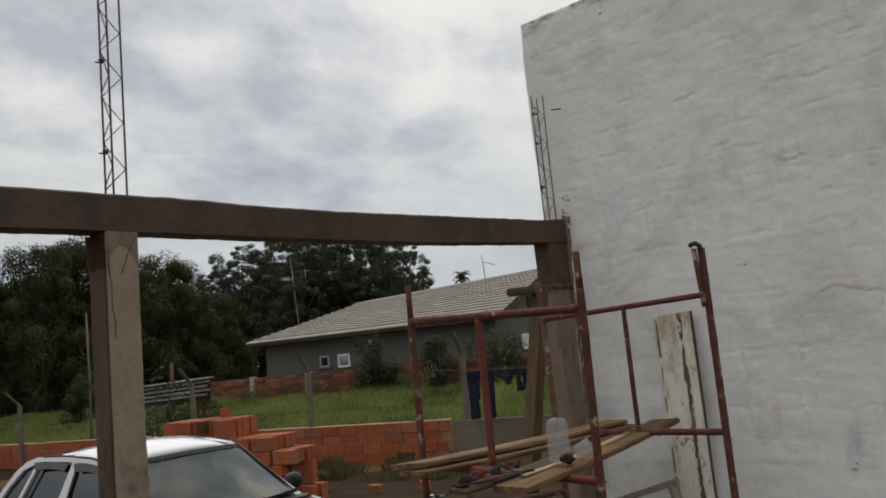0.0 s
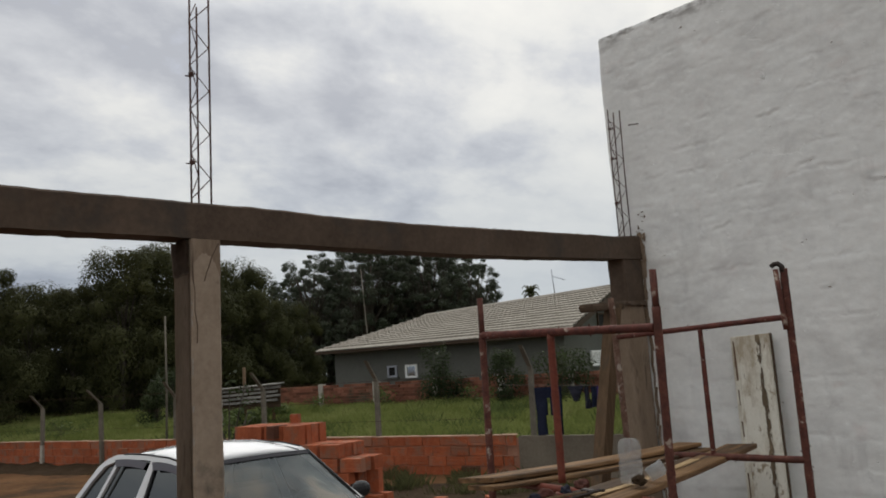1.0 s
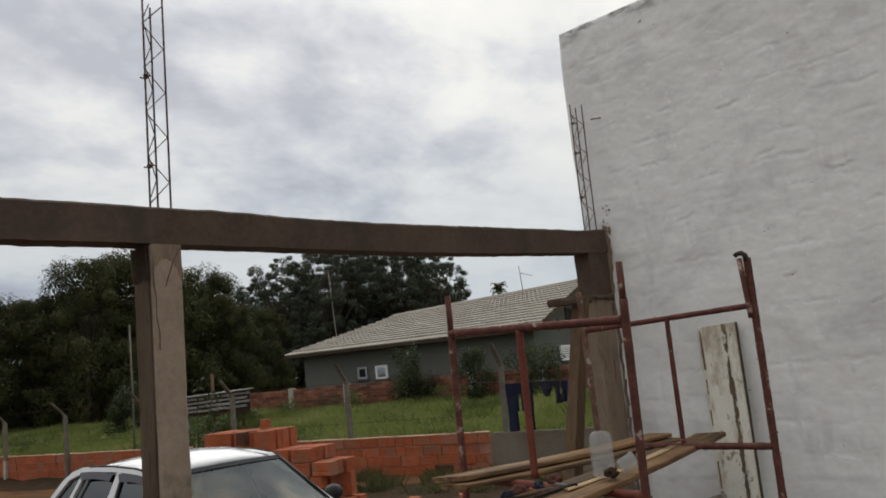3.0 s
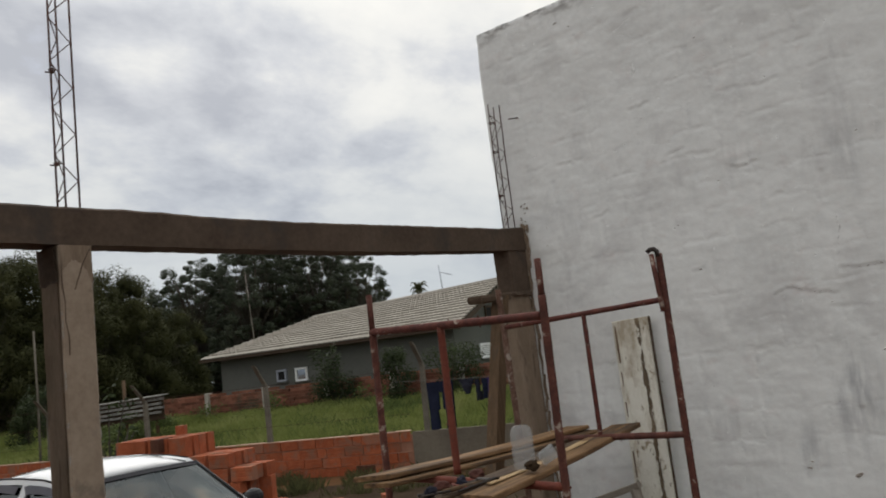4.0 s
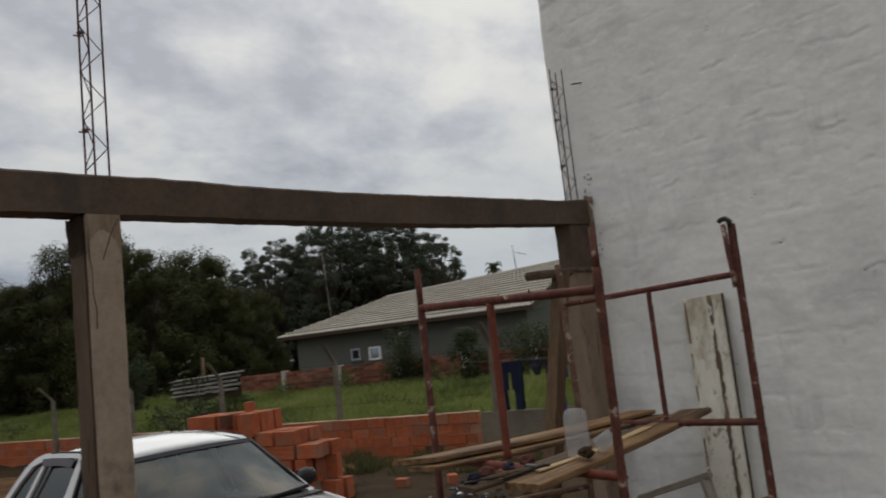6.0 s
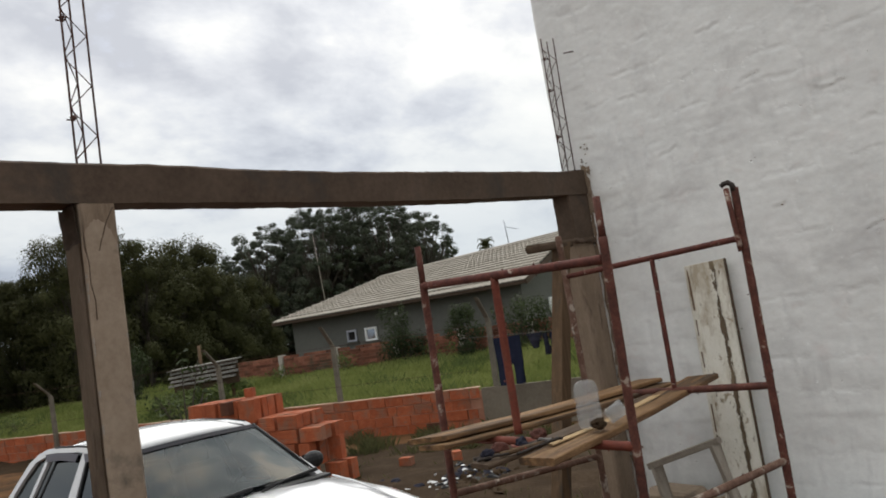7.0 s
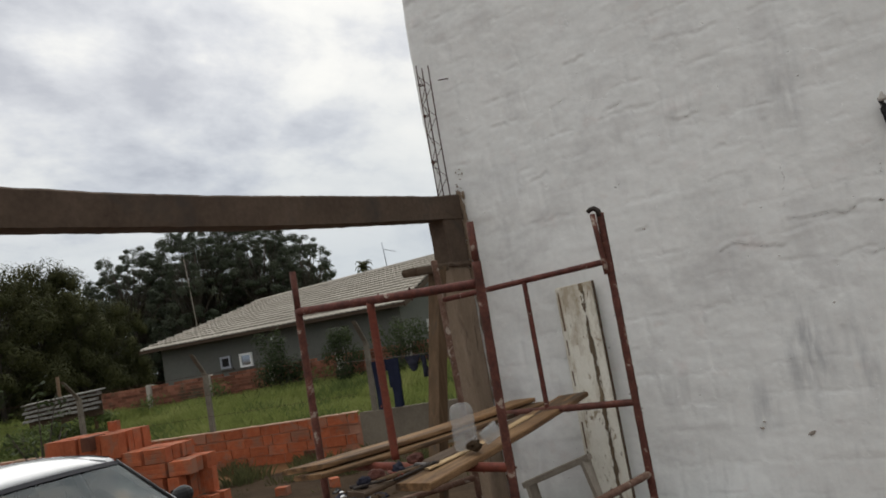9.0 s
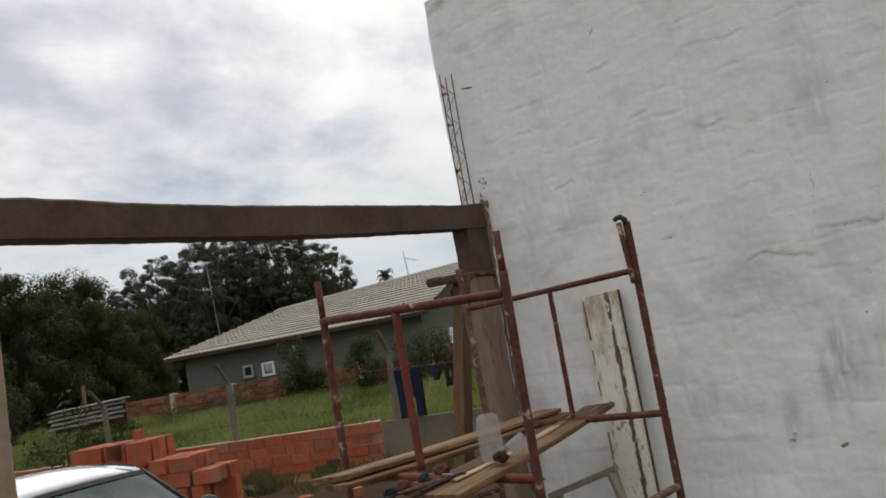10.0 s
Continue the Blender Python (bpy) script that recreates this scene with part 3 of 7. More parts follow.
# ---- plan ----
WALL_Y, WALL_X, WALL_TOP = 5.68, -3.825, 4.81        # white wall: face, free end, top
BEAM_X = -3.62                                      # face of the beam towards the yard's house side
FENCE = pose(0, 0, 0, 0, 0, 16.4) @ pose(0, 13.35, 0)   # along x: the low boundary wall, face at y = 0
HOUSE = pose(0, 0, 0, 0, 0, 14.0) @ pose(0, 24.0, 0)    # along x: front wall of the grey house


FIELD_RISE = 0.76


def field_height(x, y):
    """The yard is level; the field beyond the low wall rises a little."""
    v = (Matrix.Rotation(radians(-16.4), 3, "Z") @ Vector((x, y, 0))).y - 13.35
    return FIELD_RISE * min(1.0, max(0.0, v / 8.0)) + 0.02 * noise.noise((x * 0.4, y * 0.4, 0))


# ground: fine near, coarse to the horizon
def build_ground():
    def axis(lo, hi, step, far):
        a = list(np.arange(lo, hi + 0.01, step))
        out, d = [], step
        p, q = lo, hi
        while q < far:
            d *= 1.7
            q += d
            p -= d
            a.append(q)
            a.insert(0, p)
        return a
    xs, ys = axis(-40, 12, 0.8, 900), axis(-14, 40, 0.8, 900)
    verts = [(x, y, field_height(x, y)) for y in ys for x in xs]
    n = len(xs)
    faces = [(j * n + i, j * n + i + 1, (j + 1) * n + i + 1, (j + 1) * n + i) for j in range(len(ys) - 1) for i in range(n - 1)]
    ob = raw("ground", verts, faces, M_DIRT, True)
    tagged(ob, "brown bare dirt yard turning to grassy soil beyond the low wall", "ground", kind="structure")
    ob.data.materials.append(M_SOIL)
    rot = Matrix.Rotation(radians(-16.4), 3, "Z")
    for p in ob.data.polygons:
        c = rot @ Vector(p.center)
        p.material_index = 1 if c.y > 13.85 else 0


build_ground()


# white rendered wall, lumpy over its blockwork
LEDGES = (((-1.66, 2.150), (-1.56, 2.190), (-1.40, 2.139), (-1.25, 2.119)), ((-1.22, 2.269), (-1.04, 2.257), (-0.98, 2.261), (-0.85, 2.237), (-0.78, 2.295), (-0.67, 2.270)),
          ((-0.82, 1.975), (-0.72, 1.983), (-0.66, 2.015)), ((-1.80, 3.095), (-1.71, 3.090), (-1.61, 3.110)), ((-2.24, 3.300), (-2.12, 3.310)),
          ((-2.20, 2.400), (-2.10, 2.408)), ((-2.95, 2.95), (-2.78, 2.975)), ((-2.5, 3.72), (-2.33, 3.735)), ((-1.55, 3.62), (-1.38, 3.63)), ((-3.2, 3.45), (-3.05, 3.44)))


def ledge_lines():
    """Ragged edges where one coat of render laps over the next."""
    rng, out = random.Random(12), []
    for pts in LEDGES:
        line = []
        for (xa, za), (xb, zb) in zip(pts, pts[1:]):
            n = max(3, int((xb - xa) / 0.016))
            line += [(xa + (xb - xa) * i / n, za + (zb - za) * i / n + rng.uniform(-0.008, 0.008)) for i in range(n)]
        out.append(np.array(line + [pts[-1]]))
    return out


def build_white_wall():
    def steps(lo, fine_lo, fine_hi, hi, fine, coarse):
        return np.r_[np.arange(lo, fine_lo, coarse), np.arange(fine_lo, fine_hi, fine), np.arange(fine_hi, hi, coarse), hi]
    xs, zs = steps(WALL_X, WALL_X, 0.3, 5.0, 0.0145, 0.06), steps(-0.1, 0.7, WALL_TOP, WALL_TOP, 0.0145, 0.05)[:-1]
    if zs[-1] < WALL_TOP - 0.004:
        zs = np.r_[zs, WALL_TOP]
    nx, nz = len(xs), len(zs)
    lines = ledge_lines()

    def relief(x, z):
        zz = z + 0.035 * noise.noise((x * 0.9, z * 0.5, 11.0)) + 0.012 * noise.noise((x * 4.0, z * 2.0, 3.0))
        row = math.floor(zz / 0.195)
        fz = zz / 0.195 - row
        # each course swells towards its foot and laps over the one below, more in some places than others
        lap = max(0.0, -0.05 + 1.5 * noise.noise((x * 1.9 + row * 3.7, row * 5.1, 1.0)))
        foot = min(1.0, fz / 0.26)
        h = 0.0062 * lap * (1 - fz) * foot * foot * (3 - 2 * foot)
        u = (x + (0.2 if row % 2 else 0.0) + 0.07 * noise.noise((row * 3.1, 0.5, 0))) / 0.41
        fx = abs(u - round(u)) * 0.41
        joint = max(0.0, 0.1 + 1.4 * noise.noise((round(u) * 2.3, row * 1.9, 6.0)))
        h -= 0.0075 * joint * math.exp(-(fx / 0.016) ** 2)
        h += 0.010 * noise.noise((x * 1.5, z * 1.9, 0)) + 0.0062 * noise.noise((x * 4.0, z * 4.6, 2)) + 0.0028 * noise.noise((x * 9, z * 11, 7)) + 0.0013 * noise.noise((x * 24, z * 26, 5))
        for ln in lines:
            if ln[0, 0] < x < ln[-1, 0]:
                d = float(np.interp(x, ln[:, 0], ln[:, 1])) - z
                if -0.02 < d < 0.12:
                    h += 0.004 * math.exp(-abs(d) / 0.012) if d < 0 else -0.0062 * math.exp(-d / 0.022)
        return h
    verts = []
    for j, z in enumerate(zs):
        # the free end bows a little outwards half way up
        bow = float(np.interp(z, (0, 2.4, 3.08, 3.3, 3.65, 3.9, 4.5, 4.85), (0.02, 0.03, 0.022, 0.010, -0.004, -0.010, -0.012, 0.002)))
        for i, x in enumerate(xs):
            edge = 0.0
            xe, ze = x, z
            if i < 3:
                edge = (0.020, 0.007, 0.002)[i]
                xe += bow * (1 - i / 3) + 0.006 * noise.noise((z * 7, 5.0, 0)) * (i == 0)
            if j >= nz - 3:
                edge = max(edge, (0.002, 0.007, 0.022)[j - nz + 3])
                ze += ((0.014 * noise.noise((x * 1.3, 0, 9)) + 0.012 * noise.noise((x * 6, 0, 5)) + 0.007 * noise.noise((x * 21, 0, 2))) if j == nz - 1 else 0)
            verts.append((xe, WALL_Y - relief(x, z) + edge, ze))
    faces = [(j * nx + i, j * nx + i + 1, (j + 1) * nx + i + 1, (j + 1) * nx + i) for j in range(nz - 1) for i in range(nx - 1)]
    k = len(verts)
    ring = [i for i in range(nx)] + [j * nx + nx - 1 for j in range(1, nz)] + [(nz - 1) * nx + i for i in range(nx - 2, -1, -1)] + [j * nx for j in range(nz - 2, 0, -1)]
    for i in ring:
        x, y, z = verts[i]
        verts.append((x, WALL_Y + 0.18, z))
    m = len(ring)
    faces += [(ring[i], k + i, k + (i + 1) % m, ring[(i + 1) % m]) for i in range(m)]
    faces.append([k + i for i in range(m)][::-1])
    ob = raw("wall_north", verts, faces, M_WALL, True)
    tagged(ob, "tall whitewashed masonry wall with lumpy uneven render", "wall", kind="structure")


build_white_wall()


# concrete frame: beam with a slight sag, two columns
def build_beam():
    bm = bmesh.new()
    rings = []
    ys = np.linspace(-2.6, WALL_Y - 0.005, 260)
    for y in ys:
        rise = float(np.interp(y, (0, 1.2, 2.1, 2.55, 3.2, 4.0, 4.9, 5.3, 5.7), (0.0, 0.006, 0.020, 0.014, 0.020, 0.045, 0.074, 0.085, 0.118)))
        sag = float(np.interp(y, (0, 1.1, 1.7, 3.4, 4.2, 5.25, 5.7), (0.0, 0.008, 0.017, 0.030, 0.048, 0.086, 0.10)))
        zt = 2.886 + rise + 0.003 * noise.noise((y * 2.3, 0, 0)) + 0.004 * noise.noise((y * 9, 1, 0)) + 0.003 * noise.noise((y * 31, 1, 0))
        zb = 2.700 + sag + 0.003 * noise.noise((y * 2.9, 5, 0)) + 0.004 * noise.noise((y * 11, 2, 0)) + 0.003 * noise.noise((y * 37, 2, 0))
        xf = BEAM_X + 0.035 * max(0.0, (y - 1.8) / 3.86) + 0.005 * noise.noise((y * 2, 8, 0))
        prof = [(xf, zb), (xf, zt - 0.012), (xf - 0.014, zt), (xf - 0.15, zt), (xf - 0.16, zt - 0.012), (xf - 0.16, zb)]
        rings.append([bm.verts.new((a, y, b)) for a, b in prof])
    for q, w in zip(rings, rings[1:]):
        for k in range(6):
            bm.faces.new((q[k], q[(k + 1) % 6], w[(k + 1) % 6], w[k]))
    bm.faces.new(rings[0])
    bm.faces.new(rings[-1][::-1])
    solid("concrete_beam", bm, M_BEAM, "rough dark grey-brown concrete beam joining columns to the white wall", "beam", kind="structure")


def rough_column(bm, x0, x1, y0, y1, z0, z1, lump=0.006, chamfer=0.012):
    rings = []
    for z in np.linspace(z0, z1, 22):
        c = chamfer
        prof = [(x0 + c, y0), (x1 - c, y0), (x1, y0 + c), (x1, y1 - c), (x1 - c, y1), (x0 + c, y1), (x0, y1 - c), (x0, y0 + c)]
        rings.append([bm.verts.new((a + lump * noise.noise((z * 4, i, x0)), b + lump * noise.noise((z * 4, i, y0 + 9)), z)) for i, (a, b) in enumerate(prof)])
    for q, w in zip(rings, rings[1:]):
        for k in range(8):
            bm.faces.new((q[k], q[(k + 1) % 8], w[(k + 1) % 8], w[k]))
    bm.faces.new(rings[0][::-1])
    bm.faces.new(rings[-1])


def build_columns():
    bm = bmesh.new()
    rough_column(bm, -3.80, BEAM_X - 0.004, 1.728, 1.885, -0.1, 2.715, 0.005, 0.010)
    col = solid("concrete_column", bm, M_CONC, "square bare concrete column with cracks and rough edges", "column", kind="structure")
    bm = bmesh.new()
    for pts in ([(1.874, 2.70), (1.856, 2.665), (1.839, 2.63), (1.823, 2.58), (1.808, 2.545), (1.797, 2.506)],
                [(1.736, 2.62), (1.736, 2.52), (1.746, 2.45), (1.745, 2.36), (1.755, 2.29), (1.752, 2.205)]):
        tube(bm, [(BEAM_X - 0.003, y + random.uniform(-0.002, 0.002), z) for y, z in pts], 0.0036, 6, 0.5, 0.3)
    part("crack", bm, M_BEAM, col, "dark crack down the face")
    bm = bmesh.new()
    # side face: browner concrete, darkened in colour to stand for its shade
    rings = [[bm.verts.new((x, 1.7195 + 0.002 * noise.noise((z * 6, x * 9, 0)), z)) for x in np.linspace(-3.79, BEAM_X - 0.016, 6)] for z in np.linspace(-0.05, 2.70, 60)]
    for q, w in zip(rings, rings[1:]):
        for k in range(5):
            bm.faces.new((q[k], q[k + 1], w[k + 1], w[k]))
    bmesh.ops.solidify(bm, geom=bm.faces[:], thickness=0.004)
    part("stained_side", bm, M_DARKCONC, col, "browner side face with its shade put into the colour")
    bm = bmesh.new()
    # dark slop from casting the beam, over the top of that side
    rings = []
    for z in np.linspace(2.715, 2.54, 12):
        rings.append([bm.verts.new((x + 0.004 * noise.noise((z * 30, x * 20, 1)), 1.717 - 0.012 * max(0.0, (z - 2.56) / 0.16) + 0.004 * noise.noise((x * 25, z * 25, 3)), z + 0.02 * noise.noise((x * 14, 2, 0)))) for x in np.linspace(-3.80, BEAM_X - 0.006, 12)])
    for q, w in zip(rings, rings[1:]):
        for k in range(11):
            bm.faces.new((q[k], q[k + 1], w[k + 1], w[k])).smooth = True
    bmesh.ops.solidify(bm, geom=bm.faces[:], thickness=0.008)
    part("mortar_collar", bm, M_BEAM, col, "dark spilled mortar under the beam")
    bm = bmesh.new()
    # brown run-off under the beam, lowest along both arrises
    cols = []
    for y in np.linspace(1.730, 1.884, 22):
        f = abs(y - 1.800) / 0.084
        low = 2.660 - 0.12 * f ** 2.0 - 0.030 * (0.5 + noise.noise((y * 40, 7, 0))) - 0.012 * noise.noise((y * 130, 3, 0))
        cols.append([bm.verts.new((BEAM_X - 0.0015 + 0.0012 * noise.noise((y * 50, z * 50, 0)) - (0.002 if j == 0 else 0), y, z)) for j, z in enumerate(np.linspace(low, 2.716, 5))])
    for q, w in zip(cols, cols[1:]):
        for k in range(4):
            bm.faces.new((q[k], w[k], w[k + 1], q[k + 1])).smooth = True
    part("run_off_stain", bm, M_DARKCONC, col, "brown run-off crust under the beam")
    bm = bmesh.new()
    for k in range(34):
        z = random.uniform(0.2, 2.6)
        lump(bm, (0.010, 0.010, random.uniform(0.02, 0.07)), (BEAM_X - 0.010, random.choice((1.733, 1.733, 1.880)), z), (0, 0, 0), 0.7, k + 40, 1)
    part("edge_chip", bm, M_MORTAR, col, "rough chipped arrises")
    bm = bmesh.new()
    rough_column(bm, -3.765, BEAM_X + 0.016, 5.435, WALL_Y - 0.006, -0.1, 2.46)
    col = solid("concrete_column", bm, M_DARKCONC, "bare concrete column cast against the white wall", "column", kind="structure")
    bm = bmesh.new()
    rough_column(bm, -3.752, BEAM_X + 0.026, 5.405, WALL_Y - 0.006, 2.44, 2.83, 0.008)
    part("column_head", bm, M_BEAM, col, "wider dark column head")
    bm = bmesh.new()
    for k in range(9):
        lump(bm, (0.05, 0.08, 0.04), (BEAM_X + 0.022, 5.40 + 0.032 * k, 2.435 + 0.006 * random.uniform(-1, 1)), (0, 0, 0), 0.5, k + 70, 2)
    part("mortar_lip", bm, M_BEAM, col, "ragged lip of mortar under the head")
    bm = bmesh.new()
    for k in range(26):
        z = 0.3 + 0.1 * k
        box(bm, (0.012 + 0.016 * random.random(), 0.01, 0.11), (BEAM_X + 0.03 + 0.012 * random.random(), WALL_Y - 0.008, z), (0, random.uniform(-9, 9), 0), 0.003, 0.005)
    for k in range(40):
        g = random.uniform(0.003, 0.008)
        box(bm, (g, 0.012, g * random.uniform(0.8, 2.2)), (BEAM_X + 0.03 + abs(random.gauss(0, 0.05)) - 0.02, WALL_Y - 0.008, random.uniform(2.5, 3.2)), (0, random.uniform(0, 90), 0), 0.002, 0.004)
    for cx, cz, rx, rz in ((0.028, 2.93, 0.034, 0.10), (0.055, 2.83, 0.022, 0.09), (0.075, 2.98, 0.016, 0.035), (0.042, 2.70, 0.024, 0.12), (0.036, 2.52, 0.020, 0.10), (0.030, 2.30, 0.022, 0.12)):
        ring, hub = [], bm.verts.new((BEAM_X + cx, WALL_Y - 0.020, cz))
        for k in range(40):
            a = 2 * math.pi * k / 40
            g = 1 + 0.55 * noise.noise((math.cos(a) * 2.1 + cz * 9, math.sin(a) * 2.1, 0)) + 0.35 * noise.noise((math.cos(a) * 7 + cz, math.sin(a) * 7, 4))
            ring.append(bm.verts.new((BEAM_X + cx + rx * g * math.cos(a), WALL_Y - 0.013, cz + rz * g * math.sin(a))))
        for k in range(40):
            bm.faces.new((hub, ring[k], ring[(k + 1) % 40]))
    part("mortar_smear", bm, M_DARKCONC, col, "ragged mortar along the joint")


build_beam()
build_columns()


# lattice rebar cages that stick out above the columns
def rebar_lattice(base, height, w, d, pitch, twist=0, back=0.05, ties=(0.37,)):
    t = thing("rebar_lattice", "rusty triangular lattice of starter bars rising from the concrete", "rebar", pose(*base, 0, 0, twist), "starter bars")
    for y, x in ((-w / 2, 0.0), (w / 2, 0.0), (-w / 2 + back, -d)):
        bm = bmesh.new()
        tube(bm, [(x, y, -0.08), (x + 0.004, y, height * 0.5), (x, y + 0.004, height + random.uniform(-0.03, 0.04))], 0.0052, 6)
        part("bar", bm, M_REBAR, t)
    bm = bmesh.new()
    n = int(height / pitch)
    tube(bm, [(-0.002 if k % 2 else -0.006, (w / 2 if k % 2 else -w / 2), 0.03 + pitch * k) for k in range(n + 1)], 0.0034, 5)
    part("zigzag_bar", bm, M_REBAR, t)
    bm = bmesh.new()
    tube(bm, [(-d if k % 2 else 0.0, -w / 2 + (back if k % 2 else 0), 0.05 + pitch * k) for k in range(n + 1)], 0.003, 5)
    part("zigzag_bar", bm, M_REBAR, t)
    for f in ties:
        z = height * f
        bm = bmesh.new()
        lump(bm, (0.022, 0.024, 0.03), (0.0, -w / 2 + 0.006, z), (0, 0, 0), 0.5, int(z * 50), 1)
        tube(bm, [(0.004, -w / 2 - 0.01, z), (0.004, -w / 2 + 0.025, z + 0.006), (-0.03, -w / 2 + 0.025, z), (-0.03, -w / 2 - 0.01, z)], 0.004, 5)
        part("tie_wire", bm, M_REBAR, t)


rebar_lattice((-3.697, 1.826, 2.90), 1.115, 0.108, 0.045, 0.118, 0, 0.062, (0.2, 0.62))
rebar_lattice((-3.650, 5.552, 2.98), 1.09, 0.115, 0.035, 0.125, -90, 0.03, (0.28, 0.63, 0.87))


# ---- scaffold ----
POST = {"m": (-2.188, 3.50), "l": (-3.581, 3.69), "r": (-2.012, 4.67), "b": (-3.352, 4.875)}


def build_scaffold():
    t = thing("scaffold", "rusty red tubular steel scaffold standing by the white wall", "scaffold")
    R = 0.0225

    def bar(name, a, b, mat, r=R, label="", bend=0.0):
        bm = bmesh.new()
        a, b = Vector(a), Vector(b)
        n = max(6, int((b - a).length / 0.035))
        tube(bm, [a.lerp(b, i / n) for i in range(n + 1)], r, 12, wobble=0.045)
        d = (b - a).normalized()
        for k in range(int((b - a).length * 7)):
            # dried mortar splashes
            at = a.lerp(b, random.random()) + (d.orthogonal() @ Matrix.Rotation(random.uniform(0, 6.28), 3, d)) * r * 0.92
            vs = bmesh.ops.create_icosphere(bm, subdivisions=1, radius=1.0)["verts"]
            s = random.uniform(0.0025, 0.0055)
            for v in vs:
                v.co = at + Vector((v.co.x * s * random.uniform(0.7, 1.3), v.co.y * s, v.co.z * s * random.uniform(1.0, 2.2)))
        return part(name, bm, mat, t, label)
    tops = {"m": 2.25, "l": 2.22, "r": 2.47, "b": 2.44}
    for k, (x, y) in POST.items():
        dx, dy = {"m": (0.015, 0.0), "l": (0.005, 0.0), "r": (-0.002, 0.01), "b": (-0.03, 0.0)}[k]
        leg = bar("post", (x - dx, y - dy, 0.0), (x + dx, y + dy, tops[k]), M_RUSTDARK if k != "b" else M_RUSTPALE)
        if k in "ml":
            bm = bmesh.new()
            top = 2.44 if k == "m" else 2.445
            tube(bm, [(x + dx, y + dy, tops[k] - 0.03), (x + dx * 1.1, y + dy, top)], 0.0185 if k == "m" else 0.019, 12)
            part("spigot", bm, M_RUSTDARK, leg, "narrower spigot at the top of the post")
        bm = bmesh.new()
        tube(bm, [(x - dx, y - dy, 0.0), (x - dx, y - dy, 0.05)], 0.029, 12)
        part("foot_collar", bm, M_RUSTDARK, leg)
    P = {k: Vector((*v, 0)) for k, v in POST.items()}
    up = lambda k, z: P[k] + Vector((0, 0, z))
    bar("top_rail", up("l", 2.205), up("m", 2.147), M_RUST, 0.0235)
    bar("top_rail", up("b", 2.155), up("r", 2.185), M_RUST, 0.0185)
    bar("platform_rail", up("l", 1.30), up("m", 1.283), M_ORANGE)
    bar("platform_rail", up("b", 1.335), up("r", 1.362), M_RUSTDARK, 0.021)
    bar("side_rail", up("m", 0.945), up("r", 0.955), M_RUSTPALE, 0.021)
    bar("side_rail", up("l", 0.97), up("b", 0.925), M_RUSTPALE, 0.021)
    for a, b, f, z1, z0, mat, r in (("l", "m", 0.455, 2.17, 1.33, M_ORANGE, 0.022), ("b", "r", 0.53, 2.165, 1.34, M_RUST, 0.0165),
                                 ):
        q = P[a].lerp(P[b], f)
        bar("upright", q + Vector((0, 0, z1)), q + Vector((0, 0, z0)), mat, r)
    # bent hook of a brace hung over the last post
    x, y = POST["r"][0] - 0.012, POST["r"][1]
    bm = bmesh.new()
    tube(bm, [(x - 0.005, y - 0.02, 2.11), (x - 0.008, y - 0.022, 2.18), (x - 0.016, y - 0.022, 2.32), (x - 0.024, y - 0.022, 2.47)], 0.0155, 10, wobble=0.03)
    hook = part("bent_hook", bm, M_RUSTDARK, t, "thin tube stub hung beside the post")
    bm = bmesh.new()
    tube(bm, [(x + 0.010, y, 2.45), (x + 0.006, y, 2.485), (x - 0.012, y - 0.008, 2.503), (x - 0.035, y - 0.015, 2.500), (x - 0.052, y - 0.02, 2.487)], 0.017, 10, 0.85, 0.05)
    part("hook_head", bm, M_TOOL, hook, "grey bent head of the hook")


build_scaffold()


def plank(name, a, b, w, th, label, mat=None, tilt=0.0, group="scaffold boards", cut=-0.02):
    """A worn board from a to b, top face at the points' height."""
    a, b = Vector(a), Vector(b)
    L = (b - a).length
    bm = bmesh.new()
    rings = []
    for i in range(15):
        y = L * i / 14
        ww = w / 2 * (1 + 0.03 * noise.noise((y * 3, a.x, 0)))
        sag = -0.012 * math.sin(math.pi * i / 14) + 0.004 * noise.noise((y * 2, a.x, 4))
        c = 0.006
        prof = [(-ww + c, 0), (ww - c, 0), (ww, -c), (ww, -th + c), (ww - c, -th), (-ww + c, -th), (-ww, -th + c), (-ww, -c)]
        skew = 0.02 if i == 14 else cut if i == 0 else 0
        rings.append([bm.verts.new((p + 0.002 * noise.noise((y * 6, k, a.x)), y + skew * p / ww, q + sag)) for k, (p, q) in enumerate(prof)])
    for q, v in zip(rings, rings[1:]):
        for k in range(8):
            bm.faces.new((q[k], q[(k + 1) % 8], v[(k + 1) % 8], v[k]))
    bm.faces.new(rings[0][::-1])
    bm.faces.new(rings[-1])
    d = (b - a).normalized()
    m = Matrix.Translation(a) @ d.to_track_quat("Y", "Z").to_matrix().to_4x4() @ pose(0, 0, 0, 0, tilt, 0)
    return solid(name, bm, mat or M_WOOD, label, "plank", m, group)


BZ = 1.342
plank("wooden_plank", (-3.33, 3.30, BZ + 0.036), (-3.02, 5.14, BZ + 0.045), 0.175, 0.028, "weathered thick plank lying on another on the scaffold", cut=0.07)
plank("wooden_plank", (-3.27, 3.27, BZ), (-2.92, 5.16, BZ + 0.01), 0.17, 0.026, "weathered lower plank resting on the scaffold rails", cut=0.03)
plank("wooden_plank", (-2.41, 3.05, BZ - 0.01), (-2.72, 5.30, BZ + 0.03), 0.20, 0.034, "wide pale brown plank across the scaffold rails")


